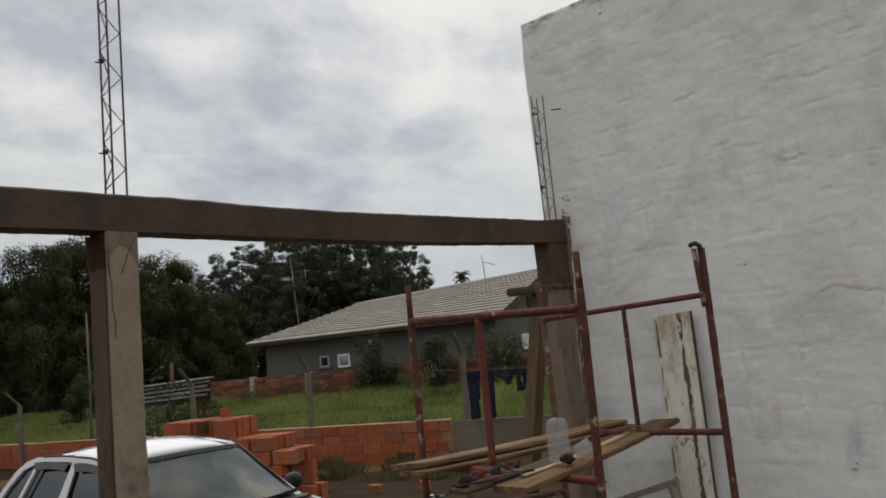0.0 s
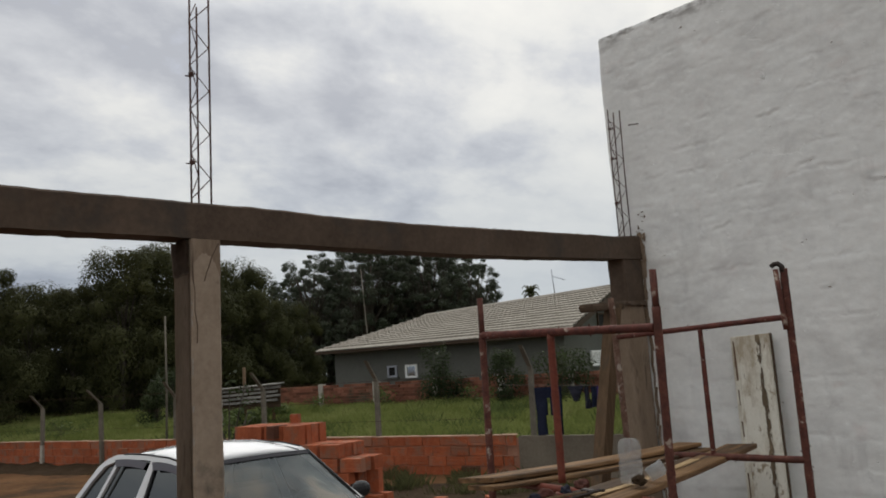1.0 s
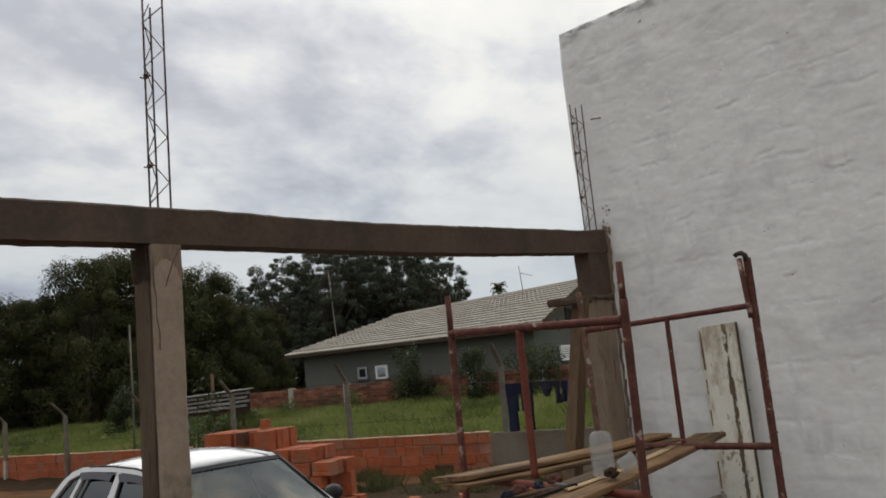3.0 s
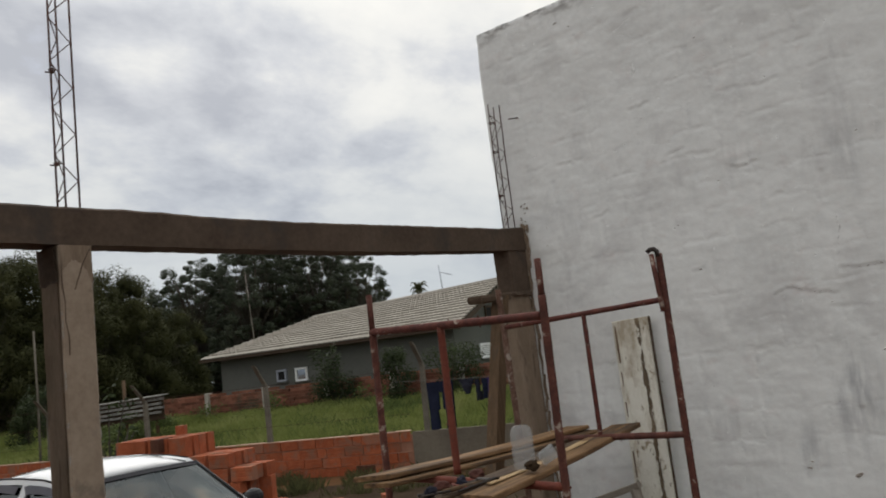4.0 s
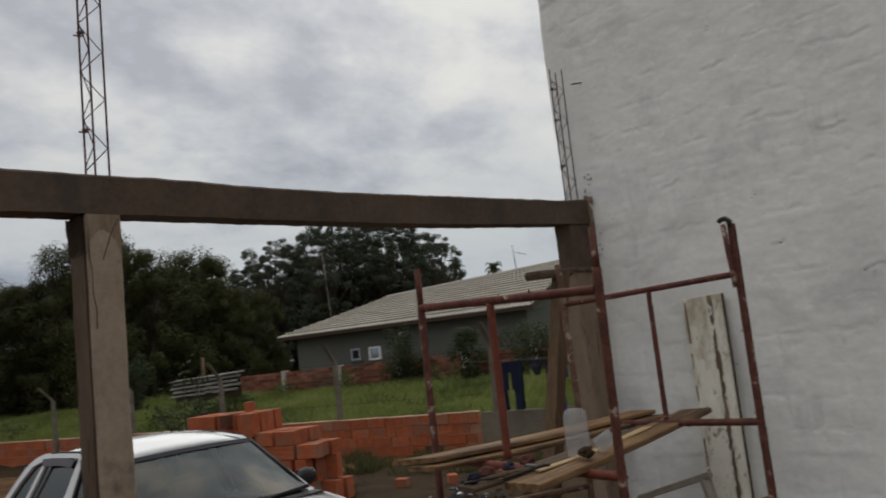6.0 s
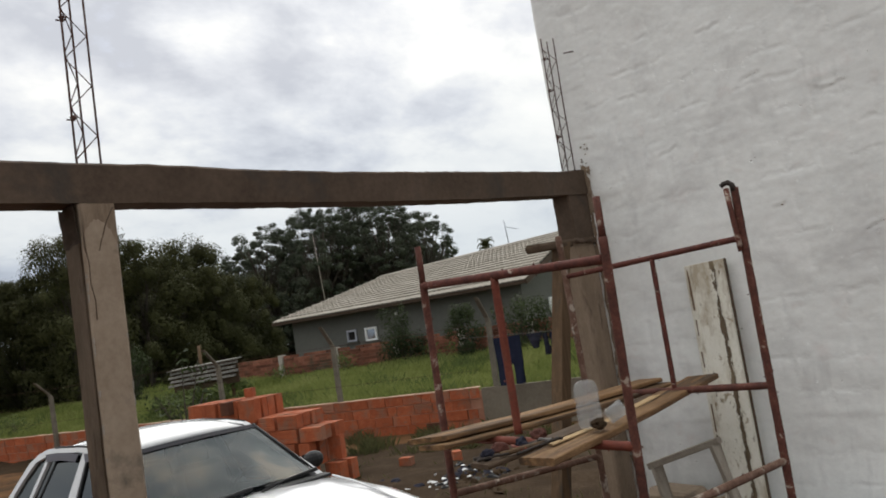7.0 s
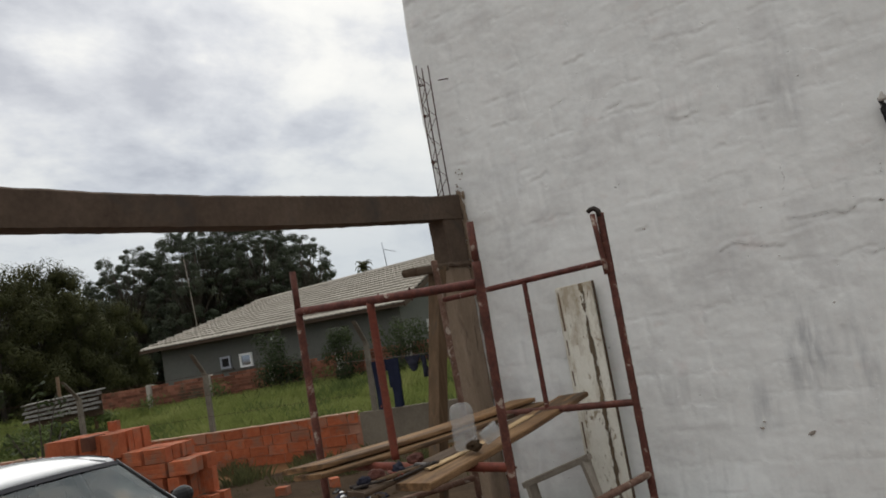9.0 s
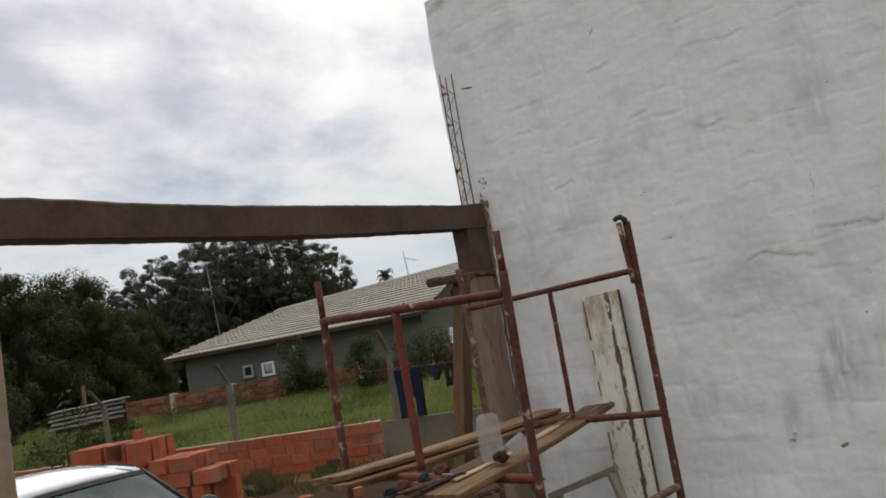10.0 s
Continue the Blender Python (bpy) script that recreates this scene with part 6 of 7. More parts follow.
def build_fence_posts():
    """Concrete fence posts with an arm bent outwards at the top."""
    t = thing("fence_post", "old concrete fence post with a bent top arm", "post", group="fence posts")
    bm = bmesh.new()
    c = 0.043
    rings = []
    for (y, z, w) in ((0, -0.2, c), (0, 1.0, c), (0, 1.88, c * 0.92), (-0.02, 1.93, c * 0.95), (-0.27, 2.20, c * 0.95), (-0.36, 2.31, c * 0.9)):
        rings.append([bm.verts.new((sx * w, y + sy * w + 0.004 * noise.noise((z * 3, sx, sy)), z - (sy * w * 0.6 if z > 1.9 else 0))) for sx, sy in ((-1, -1), (1, -1), (1, 1), (-1, 1))])
    for q, w in zip(rings, rings[1:]):
        for k in range(4):
            bm.faces.new((q[k], q[(k + 1) % 4], w[(k + 1) % 4], w[k]))
    bm.faces.new(rings[0][::-1])
    bm.faces.new(rings[-1])
    part("shaft", bm, M_POST, t)
    places = [-6.08, -9.45, -12.48, -15.3, -17.85, -20.28, -22.5, -24.6, -26.55, -28.4] + [-30.6 - 2.2 * k for k in range(8)]
    for k, s in enumerate(places):
        p = fence_at(s, 0.065 if k < 4 else -0.045)
        m = pose(p.x, p.y, 0, random.uniform(-1.5, 1.5), random.uniform(-1.2, 1.2), 16.4 + random.uniform(-6, 6))
        m = m @ Matrix.Diagonal((1, 1, max(0.85, 1.0 - 0.03 * k), 1))
        if k == 0:
            t.matrix_basis = m
            ob = t
        else:
            ob = copy_thing(t, m)
            ob.matrix_basis = m
        if k in (3, 5):
            bm = bmesh.new()
            for z in (0.28, 0.42, 0.56, 0.70):
                box(bm, (0.094, 0.094, 0.15), (0, 0, z), bevel=0.006, jitter=0.004)
            part("limewashed_foot", bm, M_PALEPOST, ob, "foot splashed with whitewash")
    # wires
    for z in (1.05, 1.45, 1.85):
        bm = bmesh.new()
        tube(bm, [fence_at(-55, -0.02, z), fence_at(-30, -0.02, z - 0.02), fence_at(-6.35, -0.02, z)], 0.004, 4)
        solid("fence_wire", bm, M_REBAR, "thin rusty wire strung between the fence posts", "wire", group="fence wires")


build_fence_posts()


def build_far_wall():
    """Unplastered brick wall with pale posts in front of the house; its courses are joined."""
    t = thing("far_brick_wall", "unplastered old brick boundary wall with pale posts before the house", "wall", HOUSE @ pose(0, -2.4, 0.2), kind="structure")
    vs, fs = [], []
    rng = random.Random(4)

    def brick(x0, x1, z0, z1, d):
        k = len(vs)
        vs.extend([(x0, -d, z0), (x1, -d, z0), (x1, -d, z1), (x0, -d, z1), (x0, 0.1, z0), (x1, 0.1, z0), (x1, 0.1, z1), (x0, 0.1, z1)])
        fs.extend([(k, k + 1, k + 2, k + 3), (k + 3, k + 2, k + 6, k + 7), (k, k + 3, k + 7, k + 4), (k + 1, k + 5, k + 6, k + 2)])
    for r in range(16):
        x = -23.5 + (0.16 if r % 2 else 0)
        while x < -7:
            if rng.random() > (0.2 if r == 15 else 0.02):
                brick(x, x + 0.30, -0.1 + 0.1 * r, -0.1 + 0.1 * r + 0.084, rng.uniform(0.015, 0.05))
            x += 0.315
    ob = raw("brick_courses", vs, fs, M_BRICKOLD)
    ob.parent = t
    tagged(ob, kind="stuff")
    bm = bmesh.new()
    box(bm, (16.6, 0.10, 1.5), (-15.25, 0.06, 0.64))
    part("mortar_core", bm, M_BRICKOLD, t)
    for x in (-23.4, -21.3, -19.0, -16.6, -14.2, -11.8, -9.5):
        bm = bmesh.new()
        box(bm, (0.16, 0.24, 1.62), (x, 0.0, 0.72), bevel=0.01)
        part("wall_post", bm, M_PALEPOST, t)


build_far_wall()


def build_shed():
    """Low rail fence of weathered corrugated sheets and boards laid one above the other, falling to one end."""
    t = thing("sheet_fence", "low leaning fence of weathered pale grey corrugated sheets in the grass", "fence", pose(*az(60.8, 24.5), 0, 0, 12))
    for k in range(4):
        vs, fs = [], []
        n = 60
        z0 = 1.36 + 0.118 * k
        for i in range(n + 1):
            x = -1.35 + 2.8 * i / n + 0.10 * (k % 2)
            w = 0.016 * math.sin(i * 1.6)
            z = z0 + 0.035 * x + 0.015 * noise.noise((x * 2, k, 0))
            vs += [(x, w - 0.05 + 0.01 * k, z), (x, w - 0.03 + 0.01 * k, z + 0.058), (x, w + 0.02 + 0.01 * k, z + 0.066), (x, w + 0.01 * k, z - 0.01)]
        for i in range(n):
            j = 4 * i
            fs += [(j + a, j + 4 + a, j + 4 + (a + 1) % 4, j + (a + 1) % 4) for a in range(4)]
        ob = raw("sheet", vs, fs, M_SHEET)
        ob.parent = t
    # added dark board stands for the shade between the sheets
    bm = bmesh.new()
    box(bm, (2.75, 0.03, 0.62), (0.08, 0.13, 1.50), (0, -2.0, 0), jitter=0.012)
    part("backing_board", bm, M_HEADWOOD, t, "dark board added behind the sheets to darken the gaps")
    for x in (-1.1, -0.1, 1.1):
        bm = bmesh.new()
        tube(bm, [(x, 0.20, 0.3), (x, 0.18, 1.80 + 0.035 * x + (0.62 if x == -0.1 else 0.0))], 0.05, 6, 0.9, 0.1)
        part("stake", bm, M_WOODV, t)
    bm = bmesh.new()
    box(bm, (2.85, 0.30, 0.03), (0.08, 0.10, 1.842), (4, -2.0, 0), jitter=0.01)
    part("top_sheet", bm, M_SHEET, t, "pale flat sheet laid on top")


build_shed()


def build_poles():
    x, y, _ = az(65.75, 23.0)
    bm = bmesh.new()
    tube(bm, [(x, y, 0.1), (x + 0.04, y, 2.0), (x - 0.02, y, 3.9)], 0.034, 8, 0.7)
    solid("timber_pole", bm, M_POST, "thin grey timber pole standing in the field", "pole")
    x, y, _ = az(52.05, 50.0)
    bm = bmesh.new()
    tube(bm, [(x + 0.3, y, 0.4), (x + 0.1, y, 4.5), (x - 0.25, y, 8.6)], 0.036, 8, 0.5)
    solid("bare_trunk", bm, M_GREYWOOD, "pale bare trunk standing before the gum trees", "trunk")


build_poles()


def shrub(name, label, cat, at, h, w, count, leaf, mat, seed, group=""):
    rng = np.random.default_rng(seed)
    t = thing(name, label, cat, pose(*at), group)
    bm = bmesh.new()
    bv, bf = [], []
    for k in range(18):
        a, r, z = rng.uniform(0, 6.28), w * rng.uniform(0.1, 1.0), h * rng.uniform(0.12, 1.0)
        tip = np.array((r * math.cos(a), r * math.sin(a), z))
        tube(bm, [(0, 0, -0.05), tuple(tip * (0.35, 0.35, 0.5)), tuple(tip)], 0.011 * h, 4, 0.4)
        leaf_cloud(bv, bf, rng, tip, np.array((w * 0.42, w * 0.42, h * 0.22)), count // 18, leaf)
    part("stem", bm, M_BARK, t)
    ob = raw("foliage", bv, bf, mat)
    ob.parent = t


def house_at(x, y):
    p = HOUSE @ Vector((x, y, 0))
    return (p.x, p.y, FIELD_RISE - 0.03)


SHRUBS = ((house_at(-13.6, -2.9), 1.78, 0.75), (house_at(-9.4, -3.4), 1.65, 0.75), (house_at(-11.3, -3.2), 1.5, 0.5), (house_at(-18.6, -3.0), 0.6, 0.6), (house_at(-15.9, -2.95), 0.75, 0.5), (house_at(-12.3, -2.9), 0.7, 0.5),
          (az(62.8, 22.0, 0.4), 0.9, 0.6), (az(66.3, 29.5, 0.64), 1.5, 0.5), (az(72.0, 28.0, 0.64), 0.6, 0.6), (az(65.2, 30.5, 0.64), 1.9, 0.75))
SHRUBS += tuple(((x, y, field_height(x, y)), 0.8, 0.5) for x, y, _ in (az(a, 24.0) for a in (58.7, 59.6, 60.5, 61.4, 62.3, 63.2)))
for i, (at, h, w) in enumerate(SHRUBS):
    shrub("shrub", "leafy green shrub growing before the far wall", "shrub", at, h, w, 3800 if h > 1.2 else 1700 if h == 0.8 else 420, 0.042, M_BUSH if h > 1.2 else M_TUFT, 40 + i, "shrubs in the field")
shrub("sapling", "young leafy sapling beside the brick stack", "sapling", az(61.8, 17.0, 0.0), 2.0, 0.62, 330, 0.062, M_BUSH, 77)


def build_palm():
    x, y, _ = az(40.1, 48.0)
    t = thing("palm_tree", "small palm tree showing above the roof ridge", "palm", pose(x, y, 0.42))
    bm = bmesh.new()
    tube(bm, [(0, 0, 0), (0.1, 0, 3), (0, 0, 5.6)], 0.16, 8, 0.7)
    part("trunk", bm, M_BARK, t)
    for k in range(26):
        a, d = 2.4 * k, 0.35 + 0.65 * (k % 5) / 4
        bm = bmesh.new()
        for j in range(10):
            f0, f1 = j / 10, (j + 1) / 10
            p = [Vector((math.cos(a) * 0.55 * f, math.sin(a) * 0.55 * f, 5.65 + 0.75 * d * math.sin(f * 1.9) - 0.55 * f * f * (1.4 - d))) for f in (f0, f1)]
            side = Vector((-math.sin(a), math.cos(a), 0))
            for s in (1, -1):
                q = [bm.verts.new(v) for v in (p[0], p[1], p[1] + side * s * 0.22 * (1.05 - f0) + Vector((0, 0, -0.10)))]
                bm.faces.new(q)
        part("frond", bm, M_LEAF, t)


build_palm()


def cloth(name, label, at, w, h, mat, shape, group="washing on the line"):
    """A hanging garment: a thin folded sheet, cut by shape(u, v) -> keep."""
    nx, nz = 14, 22
    vs, fs = [], []
    for side in (0, 1):
        for j in range(nz + 1):
            for i in range(nx + 1):
                u, v = i / nx, j / nz
                fold = 0.03 * math.sin(u * 9 + v * 3) * v + 0.02 * noise.noise((u * 4, v * 4, w))
                vs.append(((u - 0.5) * w * (1 - 0.06 * v), fold + (0.02 + 0.02 * v if side else -0.02 - 0.02 * v), -h * v))
    n = (nx + 1) * (nz + 1)
    for side in (0, 1):
        for j in range(nz):
            for i in range(nx):
                if shape((i + 0.5) / nx, (j + 0.5) / nz):
                    k = side * n + j * (nx + 1) + i
                    fs.append((k, k + 1, k + nx + 2, k + nx + 1))
    ob = raw(name, vs, fs, mat, True)
    ob.matrix_basis = pose(*at, 0, 0, 16.4)
    tagged(ob, label, "clothing", group)


def build_washing():
    d = -0.45
    line = lambda s, z: tuple(fence_at(s, d, z))
    bm = bmesh.new()
    tube(bm, [line(-6.4, 1.66), line(-5.2, 1.60), line(-4.2, 1.56), line(-3.0, 1.58), line(-1.5, 1.66)], 0.004, 4)
    solid("washing_line", bm, M_CABLE, "thin washing line strung before the low wall", "line")
    cloth("trousers", "dark blue denim trousers hung on the washing line", line(-5.51, 1.585), 0.49, 0.81, M_DENIM, lambda u, v: v < 0.25 or abs(u - 0.5) > 0.03 + 0.13 * v)
    cloth("underwear", "small dark briefs hung on the washing line", line(-5.0, 1.58), 0.28, 0.26, M_NAVY, lambda u, v: abs(u - 0.5) < 0.5 - 0.42 * v)
    cloth("sock", "dark sock hung on the washing line", line(-4.79, 1.56), 0.11, 0.36, M_NAVY, lambda u, v: u < 0.62 or v > 0.6)
    cloth("shirt", "small navy shirt hung on the washing line", line(-4.67, 1.56), 0.11, 0.34, M_DENIM, lambda u, v: True)
    cloth("trouser_leg", "bright purple trouser leg hung on the washing line", line(-4.55, 1.56), 0.16, 1.0, M_PURPLE, lambda u, v: v < 0.3 or u < 0.5 - 0.1 * v)


build_washing()


def build_debris():
    """Broken white tiles and rubbish on the dirt before the low wall."""
    rng = random.Random(8)
    c = Vector(az(43.6, 10.35))
    for k in range(30):
        bm = bmesh.new()
        s = rng.uniform(0.018, 0.052)
        pts = [(s * math.cos(a) * rng.uniform(0.5, 1), s * math.sin(a) * rng.uniform(0.5, 1)) for a in (0.2, 1.7, 3.0, 4.3, 5.4)]
        lo, hi = [bm.verts.new((x, y, 0)) for x, y in pts], [bm.verts.new((x, y, 0.009)) for x, y in pts]
        bm.faces.new(lo[::-1])
        bm.faces.new(hi)
        for i in range(5):
            bm.faces.new((lo[i], lo[(i + 1) % 5], hi[(i + 1) % 5], hi[i]))
        solid("tile_shard", bm, M_SHARD, "broken piece of white wall tile lying on the dirt", "shard",
              pose(c.x + rng.gauss(-0.05, 0.24), c.y + rng.gauss(-0.1, 0.30), rng.uniform(0.05, 0.11), rng.uniform(-25, 25), rng.uniform(-25, 25), rng.uniform(0, 360)), "broken tiles")
    for k in range(90):
        bm = bmesh.new()
        g = rng.choice((0.45, 0.6, 0.8, 1.0))
        lump(bm, (g * rng.uniform(0.1, 0.26), g * rng.uniform(0.1, 0.22), g * rng.uniform(0.08, 0.16)), (0, 0, 0.05), rough=0.9, seed=k, cuts=2)
        solid("rubble_lump", bm, (M_DARKSOIL, M_NAVY, M_NAVY, M_DARKSOIL, M_BLACK)[k % 5], "dark lump of rubble on the dirt", "rubble", pose(c.x + rng.gauss(0.10, 0.22 if k % 3 else 0.75), c.y + rng.gauss(0.0, 0.24 if k % 3 else 0.8), 0, 0, 0, rng.uniform(0, 360)), "rubble on the ground")


build_debris()


def build_soil_patch():
    """Low spread of dark damp soil and sweepings before the wall."""
    c = Vector(az(43.5, 10.6))
    vs, fs = [], []
    n, rings = 40, 9
    for j in range(rings + 1):
        for i in range(n):
            a, f = 2 * math.pi * i / n, j / rings
            r = f * (3.15 + 0.5 * noise.noise((math.cos(a) * 1.3, math.sin(a) * 1.3, 2)))
            x, y = c.x + r * 1.7 * math.cos(a), c.y + r * math.sin(a)
            vs.append((x, y, (0.05 + 0.07 * noise.noise((x * 1.7, y * 1.7, 0)) + 0.03 * noise.noise((x * 6, y * 6, 0))) * (1 - f) + 0.028 - 0.06 * (f > 0.98)))
    for j in range(rings):
        for i in range(n):
            fs.append((j * n + i, j * n + (i + 1) % n, (j + 1) * n + (i + 1) % n, (j + 1) * n + i))
    tagged(raw("soil_patch", vs, fs, M_DARKSOIL, True), "low spread of dark damp soil with rubbish", "soil", kind="structure")


def build_dark_bank():
    """Low bank, darker than the yard, along the foot of the far length of the wall."""
    vs, fs = [], []
    n, rows = 150, 7
    for i in range(n + 1):
        s = -12.5 - 26.0 * i / n
        w = 0.75 + 0.35 * noise.noise((s * 0.6, 1, 0)) + 0.15 * noise.noise((s * 2.3, 4, 0))
        for j in range(rows):
            f = j / (rows - 1)
            z = 0.02 + (0.16 + 0.07 * noise.noise((s * 1.1, 6, 0))) * (1 - f) ** 1.5 + 0.03 * noise.noise((s * 4, f * 4, 2)) * (1 - f) - 0.035 * (j == rows - 1)
            vs.append(tuple(fence_at(s, -0.03 - w * f, z)))
    for i in range(n):
        for j in range(rows - 1):
            k = i * rows + j
            fs.append((k, k + rows, k + rows + 1, k + 1))
    tagged(raw("soil_bank", vs, fs, M_DARKSOIL, True), "low dark bank along the foot of the brick wall", "soil", kind="structure")


build_soil_patch()
build_dark_bank()


# ---- grass: blades beyond the low wall, weeds inside it ----
def build_grass():
    rng = np.random.default_rng(3)

    def blades(name, n, sx, sv, hmin, hmax, w, mat, label, clump=1.0, freq=0.55):
        s = rng.uniform(*sx, n)
        v = sv[0] + (sv[1] - sv[0]) * rng.uniform(0, 1, n) ** 1.25
        dens = np.array([noise.noise((a * freq, b * freq, 3.3)) for a, b in zip(s, v)])
        keep = dens > -0.35 * clump
        s, v, dens = s[keep], v[keep], dens[keep]
        n = len(s)
        ca, sa = math.cos(radians(16.4)), math.sin(radians(16.4))
        X, Y = ca * s - sa * (v + 13.35), sa * s + ca * (v + 13.35)
        Z = FIELD_RISE * np.clip(v / 8.0, 0, 1) - 0.03
        h = rng.uniform(hmin, hmax, n) * (1 + 0.5 * dens) * np.interp(v, (0, 5, 9), (1.0, 0.95, 0.7))
        a = rng.uniform(0, 2 * np.pi, n)
        lean = rng.normal(0, 0.30, (n, 2)) * h[:, None]
        ww = w * rng.uniform(0.6, 1.3, n) * (1 + np.clip(v, 0, 30) * 0.05)
        V = np.empty((n, 4, 3))
        V[:, 0] = np.c_[X - np.cos(a) * ww, Y - np.sin(a) * ww, Z]
        V[:, 1] = np.c_[X + np.cos(a) * ww, Y + np.sin(a) * ww, Z]
        V[:, 2] = np.c_[X + np.cos(a) * ww * 0.7 + lean[:, 0] * 0.4, Y + np.sin(a) * ww * 0.7 + lean[:, 1] * 0.4, Z + h * 0.6]
        V[:, 3] = np.c_[X + lean[:, 0], Y + lean[:, 1], Z + h]
        me = bpy.data.meshes.new(name)
        F = np.arange(4 * n).reshape(n, 4)
        me.from_pydata(V.reshape(-1, 3).tolist(), [], F.tolist())
        me.materials.append(mat)
        tagged(new(name, me), label, "grass", kind="stuff")
    blades("tall_grass", 300000, (-44, 2), (0.3, 9.6), 0.18, 0.50, 0.0034, M_GRASS, "tall uncut green grass filling the field")
    blades("field_weeds", 60000, (-40, 0), (0.35, 9.4), 0.2, 0.48, 0.0034, M_TUFT, "dark tufts of weeds among the tall grass", -0.6, 0.7)
    blades("far_grass", 40000, (-60, -16), (9.0, 26), 0.3, 0.7, 0.012, M_GRASS, "tall grass before the dark trees")
    blades("low_weeds", 5000, (-30, -13), (-0.7, -0.16), 0.02, 0.07, 0.006, M_WEED, "thin dry weeds at the foot of the brick wall", -0.1, 1.3)
    blades("weeds", 20000, (-13.5, -2), (-2.2, -0.16), 0.03, 0.26, 0.0020, M_WEED, "dry weeds along the foot of the low wall", -0.42, 1.7)
    blades("yard_weeds", 9000, (-10, -2), (-7.5, -1.3), 0.03, 0.15, 0.004, M_WEED, "sparse weeds in the dirt yard", -0.5, 1.1)


build_grass()


# ---- brickwork, piece by piece ----
def brick_mesh(name, L, H, D, ribs=True):
    """Hollow clay brick, long side along x, ribbed faces; D deep, back at y = 0."""
    bm = bmesh.new()
    out, pts = 0.004, []
    for a, b in ((0.0, 1.0),) if not ribs else ((0.0, 0.31), (0.345, 0.655), (0.69, 1.0)):
        pts += [(-D + out, a * H), (-D, a * H + 0.004), (-D, b * H - 0.004), (-D + out, b * H)]
    loop = pts + [(0, H), (0, 0)]
    a = [bm.verts.new((0.003, y, z)) for y, z in loop]
    b = [bm.verts.new((L - 0.003, y, z)) for y, z in loop]
    n = len(loop)
    for k in range(n):
        bm.faces.new((a[k], b[k], b[(k + 1) % n], a[(k + 1) % n]))
    bm.faces.new(a[::-1])
    bm.faces.new(b)
    return mesh_of(name, bm, M_BRICK)


def lay(me, parent, m, name="brick"):
    ob = new(name, me)
    ob.parent = parent
    ob.matrix_basis = m
    return ob


def build_low_wall():
    t = thing("low_wall", "low boundary wall of bare orange hollow bricks", "wall", FENCE, kind="structure")
    bm = bmesh.new()
    box(bm, (62, 0.10, 0.68), (-37.3, 0.058, 0.34))
    part("mortar_core", bm, M_REDJOINT, t)
    L, H, RISE = 0.39, 0.171, 0.182
    full, short = brick_mesh("brick", L, H, 0.035), brick_mesh("half_brick", 0.19, H, 0.035)
    # dark copy of the brick: cavity shade put into its colour
    dark = full.copy()
    dark.materials.clear()
    dark.materials.append(M_HOLE)
    rng = random.Random(2)
    vs, fs = [], []
    for r in range(4):
        x = -6.36 - 0.11 * r % 0.3
        base = 0.014 + RISE * r
        if r % 2:
            lay(short, t, pose(x - 0.19, 0.03, base))
            x -= 0.205
        while x > -66:
            w = 0.19 if rng.random() < 0.12 else L
            x -= w + rng.uniform(0.004, 0.012)
            y, z = 0.034 - abs(rng.gauss(0, 0.010)), base + rng.uniform(-0.006, 0.006)
            if x > -29:
                me = short if w < 0.3 else dark if x > -16 and rng.random() < 0.06 else full
                lay(me, t, pose(x, y, z, rng.uniform(-1.5, 1.5), rng.uniform(-1.0, 1.0), rng.uniform(-1.0, 1.0)))
            else:
                k = len(vs)
                vs += [(x, y - 0.035, z), (x + w, y - 0.035, z), (x + w, y - 0.035, z + H), (x, y - 0.035, z + H), (x, 0.1, z + H), (x + w, 0.1, z + H)]
                fs += [(k, k + 1, k + 2, k + 3), (k + 3, k + 2, k + 5, k + 4)]
    ob = raw("far_bricks", vs, fs, M_BRICK)
    ob.parent = t
    tagged(ob, kind="stuff")
    bm = bmesh.new()
    # bedding mortar squeezed out over each course, and a thin uneven cap
    for r in range(1, 4):
        x = -6.4
        while x > -22:
            w = rng.uniform(0.1, 0.5)
            if rng.random() < 0.55:
                box(bm, (w, 0.03, 0.010), (x - w / 2, 0.004, 0.010 + RISE * r), jitter=0.004)
            x -= w + rng.uniform(0.02, 0.3)
    part("bed_joint", bm, M_REDJOINT, t, "mortar squeezed out between the courses")
    bm = bmesh.new()
    x = -6.4
    while x > -66:
        w = rng.uniform(0.15, 0.7)
        box(bm, (w, 0.12, 0.016), (x - w / 2, 0.05, 0.742 + rng.uniform(-0.004, 0.004)), jitter=0.004)
        x -= w + rng.choice((0.0, 0.0, 0.05))
    part("capping", bm, M_CAP, t, "thin pale mortar along the top")
    # rendered length
    bm = bmesh.new()
    box(bm, (7.2, 0.17, 0.735), (-2.75, 0.07, 0.355), bevel=0.01, jitter=0.006)
    solid("rendered_wall", bm, M_RENDER, "low wall length rendered in plain grey cement", "wall", FENCE, kind="structure")


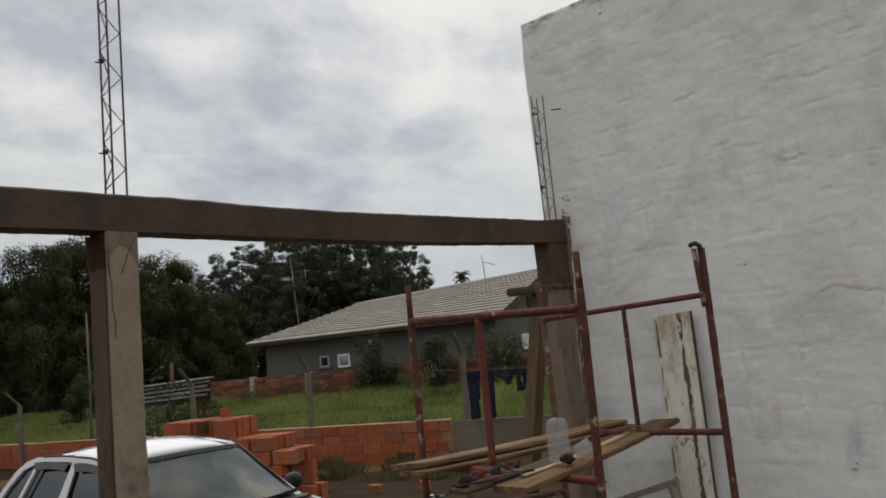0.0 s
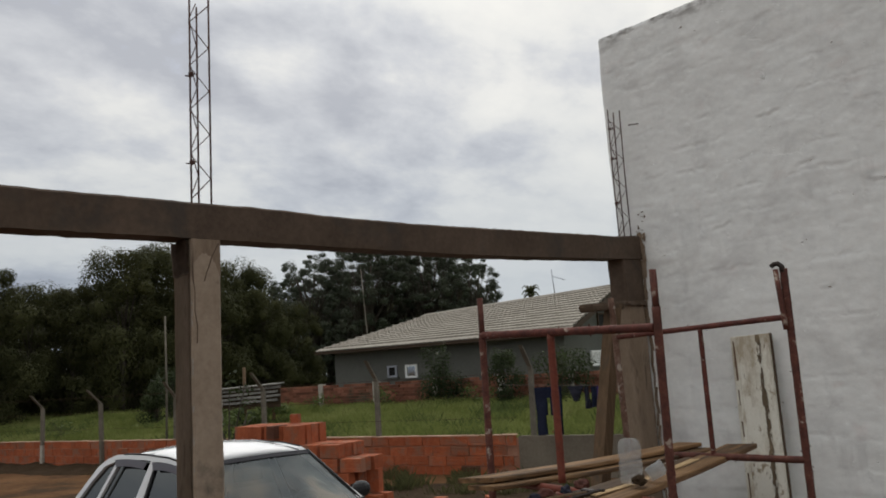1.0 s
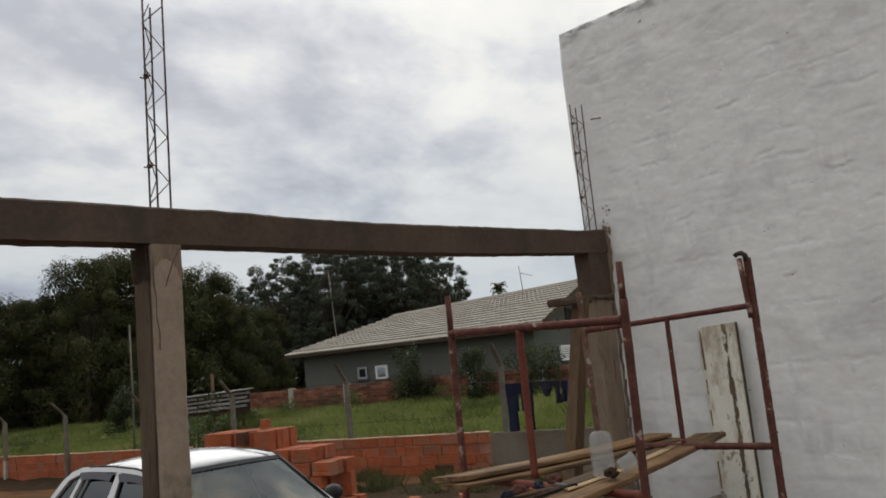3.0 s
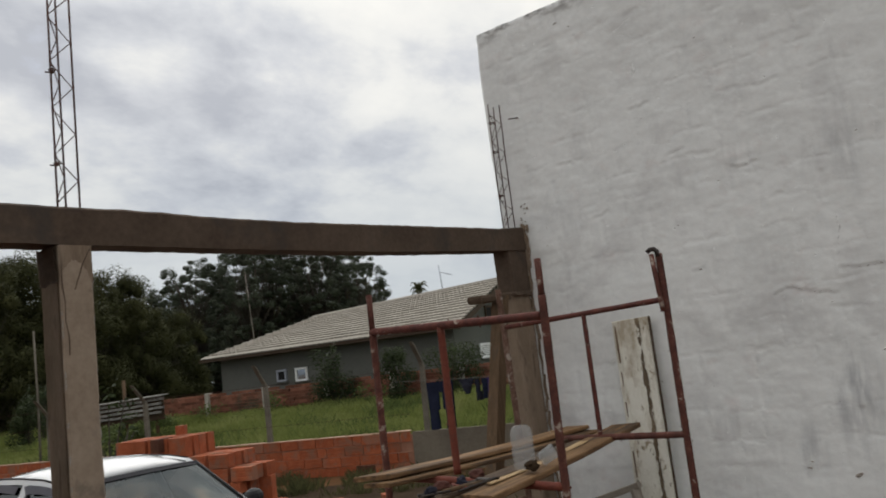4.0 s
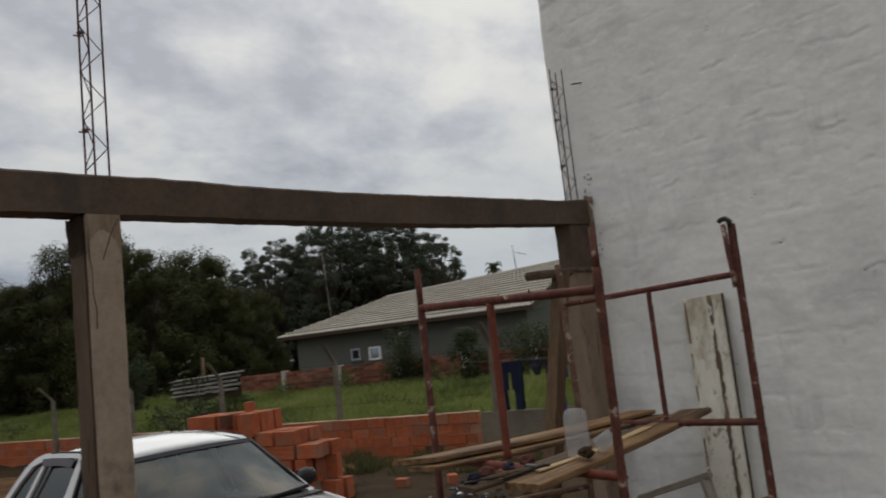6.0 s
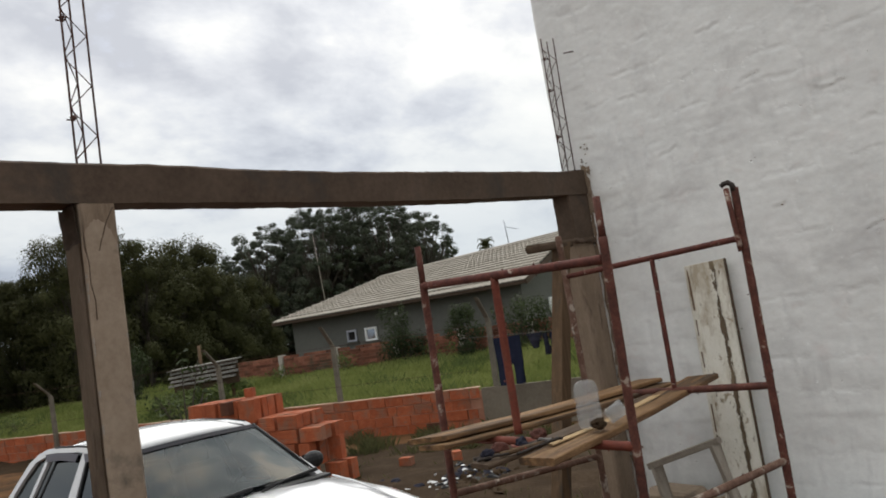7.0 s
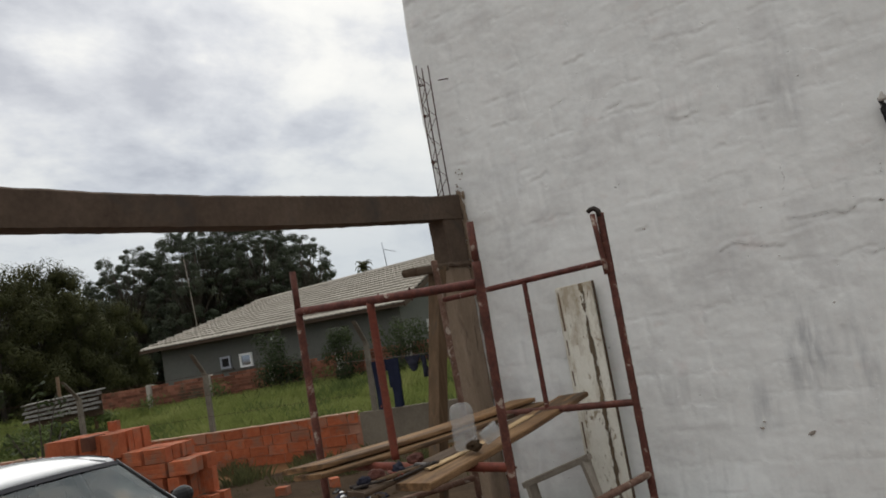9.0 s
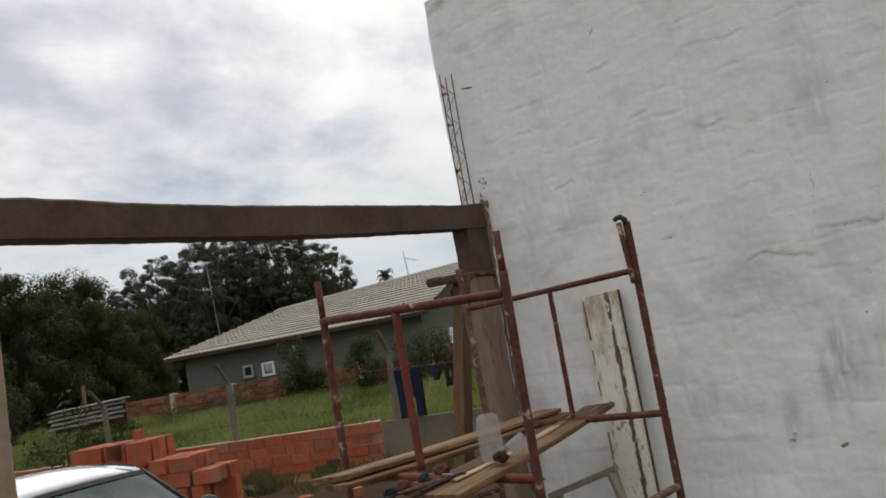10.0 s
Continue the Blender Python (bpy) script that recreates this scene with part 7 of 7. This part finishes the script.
def build_stack():
    """Loose stack of new hollow bricks, some upright and some flat, stepping down to one end."""
    def upright(name, w, h, d):
        me = brick_mesh(name, h, w, d)
        me.transform(Matrix(((0, 0, -1, w), (0, 1, 0, 0), (1, 0, 0, 0), (0, 0, 0, 1))))
        return me
    up_wide, up_slim = upright("upright_brick", 0.285, 0.325, 0.15), upright("slim_brick", 0.185, 0.325, 0.15)
    flat, cell = brick_mesh("flat_brick", 0.33, 0.185, 0.15), brick_mesh("end_on_brick", 0.15, 0.185, 0.3, ribs=False)
    # end-on brick coloured dark for the shade in its hollow
    dark = cell.copy()
    dark.materials.clear()
    dark.materials.append(M_HOLE)
    bit = brick_mesh("broken_brick", 0.14, 0.13, 0.10, ribs=False)
    base = Matrix.Translation((-11.385, 6.304, 0)) @ pose(0, 0, 0, 0, 0, 16.4)
    rng = random.Random(6)

    def put(me, x, y, z, a=0.0, label="new orange hollow clay brick in a loose stack"):
        ob = new("hollow_brick", me)
        ob.matrix_basis = base @ pose(x, y, z, 0, 0, a)
        tagged(ob, label, "brick", "stacked bricks")
    columns = ((0.29, "UUUU"), (0.29, "UUUU"), (0.19, "SSSS"), (0.19, "SSSS"), (0.29, "UUUU"), (0.34, "UUFF"), (0.34, "UUFF"), (0.19, "SSF"))
    size = {"U": (up_wide, 0.333), "S": (up_slim, 0.333), "F": (flat, 0.192)}
    for row in range(4):
        x = 0.0
        for c, (w, pile) in enumerate(columns):
            z = 0.0
            for k, kind in enumerate(pile):
                me, h = size[kind]
                if row == 0 or k >= len(pile) - 2:
                    put(me, x + rng.uniform(-0.02, 0.02), row * 0.165 + rng.uniform(-0.06, 0.03), z + (0.0 if k == 0 else rng.uniform(-0.004, 0.002)), rng.uniform(-5, 5))
                z += h
            x += w + 0.012
    # lower bricks tumbled against the end of the stack
    for x, y, z, a, me in ((2.20, 0.25, 0.0, -8, up_wide), (2.20, 0.45, 0.0, 0, up_wide), (2.18, 0.36, 0.34, 9, up_slim)):
        put(me, x, y, z, a, "new orange hollow clay brick tumbled beside the stack")
    put(bit, 0.80, 0.3, 1.333, 12, "half brick lying on top of the stack")
    # near-black block in place of a shaded opening in the stack
    put(dark, 0.80, -0.004, 1.145, 0)
    put(bit, 2.35, -0.02, 0.0, 30, "broken orange hollow brick at the foot of the stack")
    single = brick_mesh("small_brick", 0.19, 0.13, 0.12)
    for x, y, a in ((-8.88, 8.05, 20), (-8.22, 8.54, -35)):
        ob = new("hollow_brick", single)
        ob.matrix_basis = pose(x, y, 0.05, 0, 0, a)
        tagged(ob, "single orange hollow brick lying on the dirt", "brick", "loose bricks")


def build_near_wall():
    """Bare brick wall that carries the beam's end."""
    t = thing("wall_west", "bare orange hollow-brick wall under the end of the beam", "wall", pose(BEAM_X - 0.135, 0.415, 0), kind="structure")
    bm = bmesh.new()
    box(bm, (0.128, 3.0, 2.70), (0.079, -1.515, 1.35))
    part("mortar_core", bm, M_MORTAR, t)
    L, H = 0.385, 0.193
    full, half = brick_mesh("brick", L, H, 0.03), brick_mesh("half_brick", 0.185, H, 0.03)
    rng = random.Random(9)
    for r in range(13):
        y = 0.0
        z = 2.745 - 0.203 * (r + 1) + 0.005
        first = True
        while y > -3.0:
            w = 0.185 if first and r % 2 == 0 else L
            y -= w
            m = pose(0.125 + rng.uniform(0, 0.008), y, z + rng.uniform(-0.004, 0.004), rng.uniform(-0.7, 0.7), 0, 90)
            lay(half if w < 0.2 else full, t, m)
            y -= 0.012
            first = False
    for k in range(26):
        bm = bmesh.new()
        lump(bm, (0.006, rng.uniform(0.022, 0.048), rng.uniform(0.09, 0.20)), (0.159, -0.118 + rng.uniform(-0.014, 0.014), 2.68 - 0.088 * k), rough=0.8, seed=k, cuts=2)
        part("mortar_smear", bm, M_DARKCONC, t, "grey mortar smeared down the bricks")



def build_unseen_wall():
    """Unseen low wall behind the stepladder, added to cut light from the south."""
    bm = bmesh.new()
    box(bm, (7.6, 0.15, 0.96), (BEAM_X - 0.16 - 3.8, 0.30, 0.46))
    solid("wall_south", bm, M_BRICKOLD, "plain low brick wall out of view, added to cut light from the south", "wall", kind="structure")


build_unseen_wall()
build_low_wall()
build_stack()
build_near_wall()
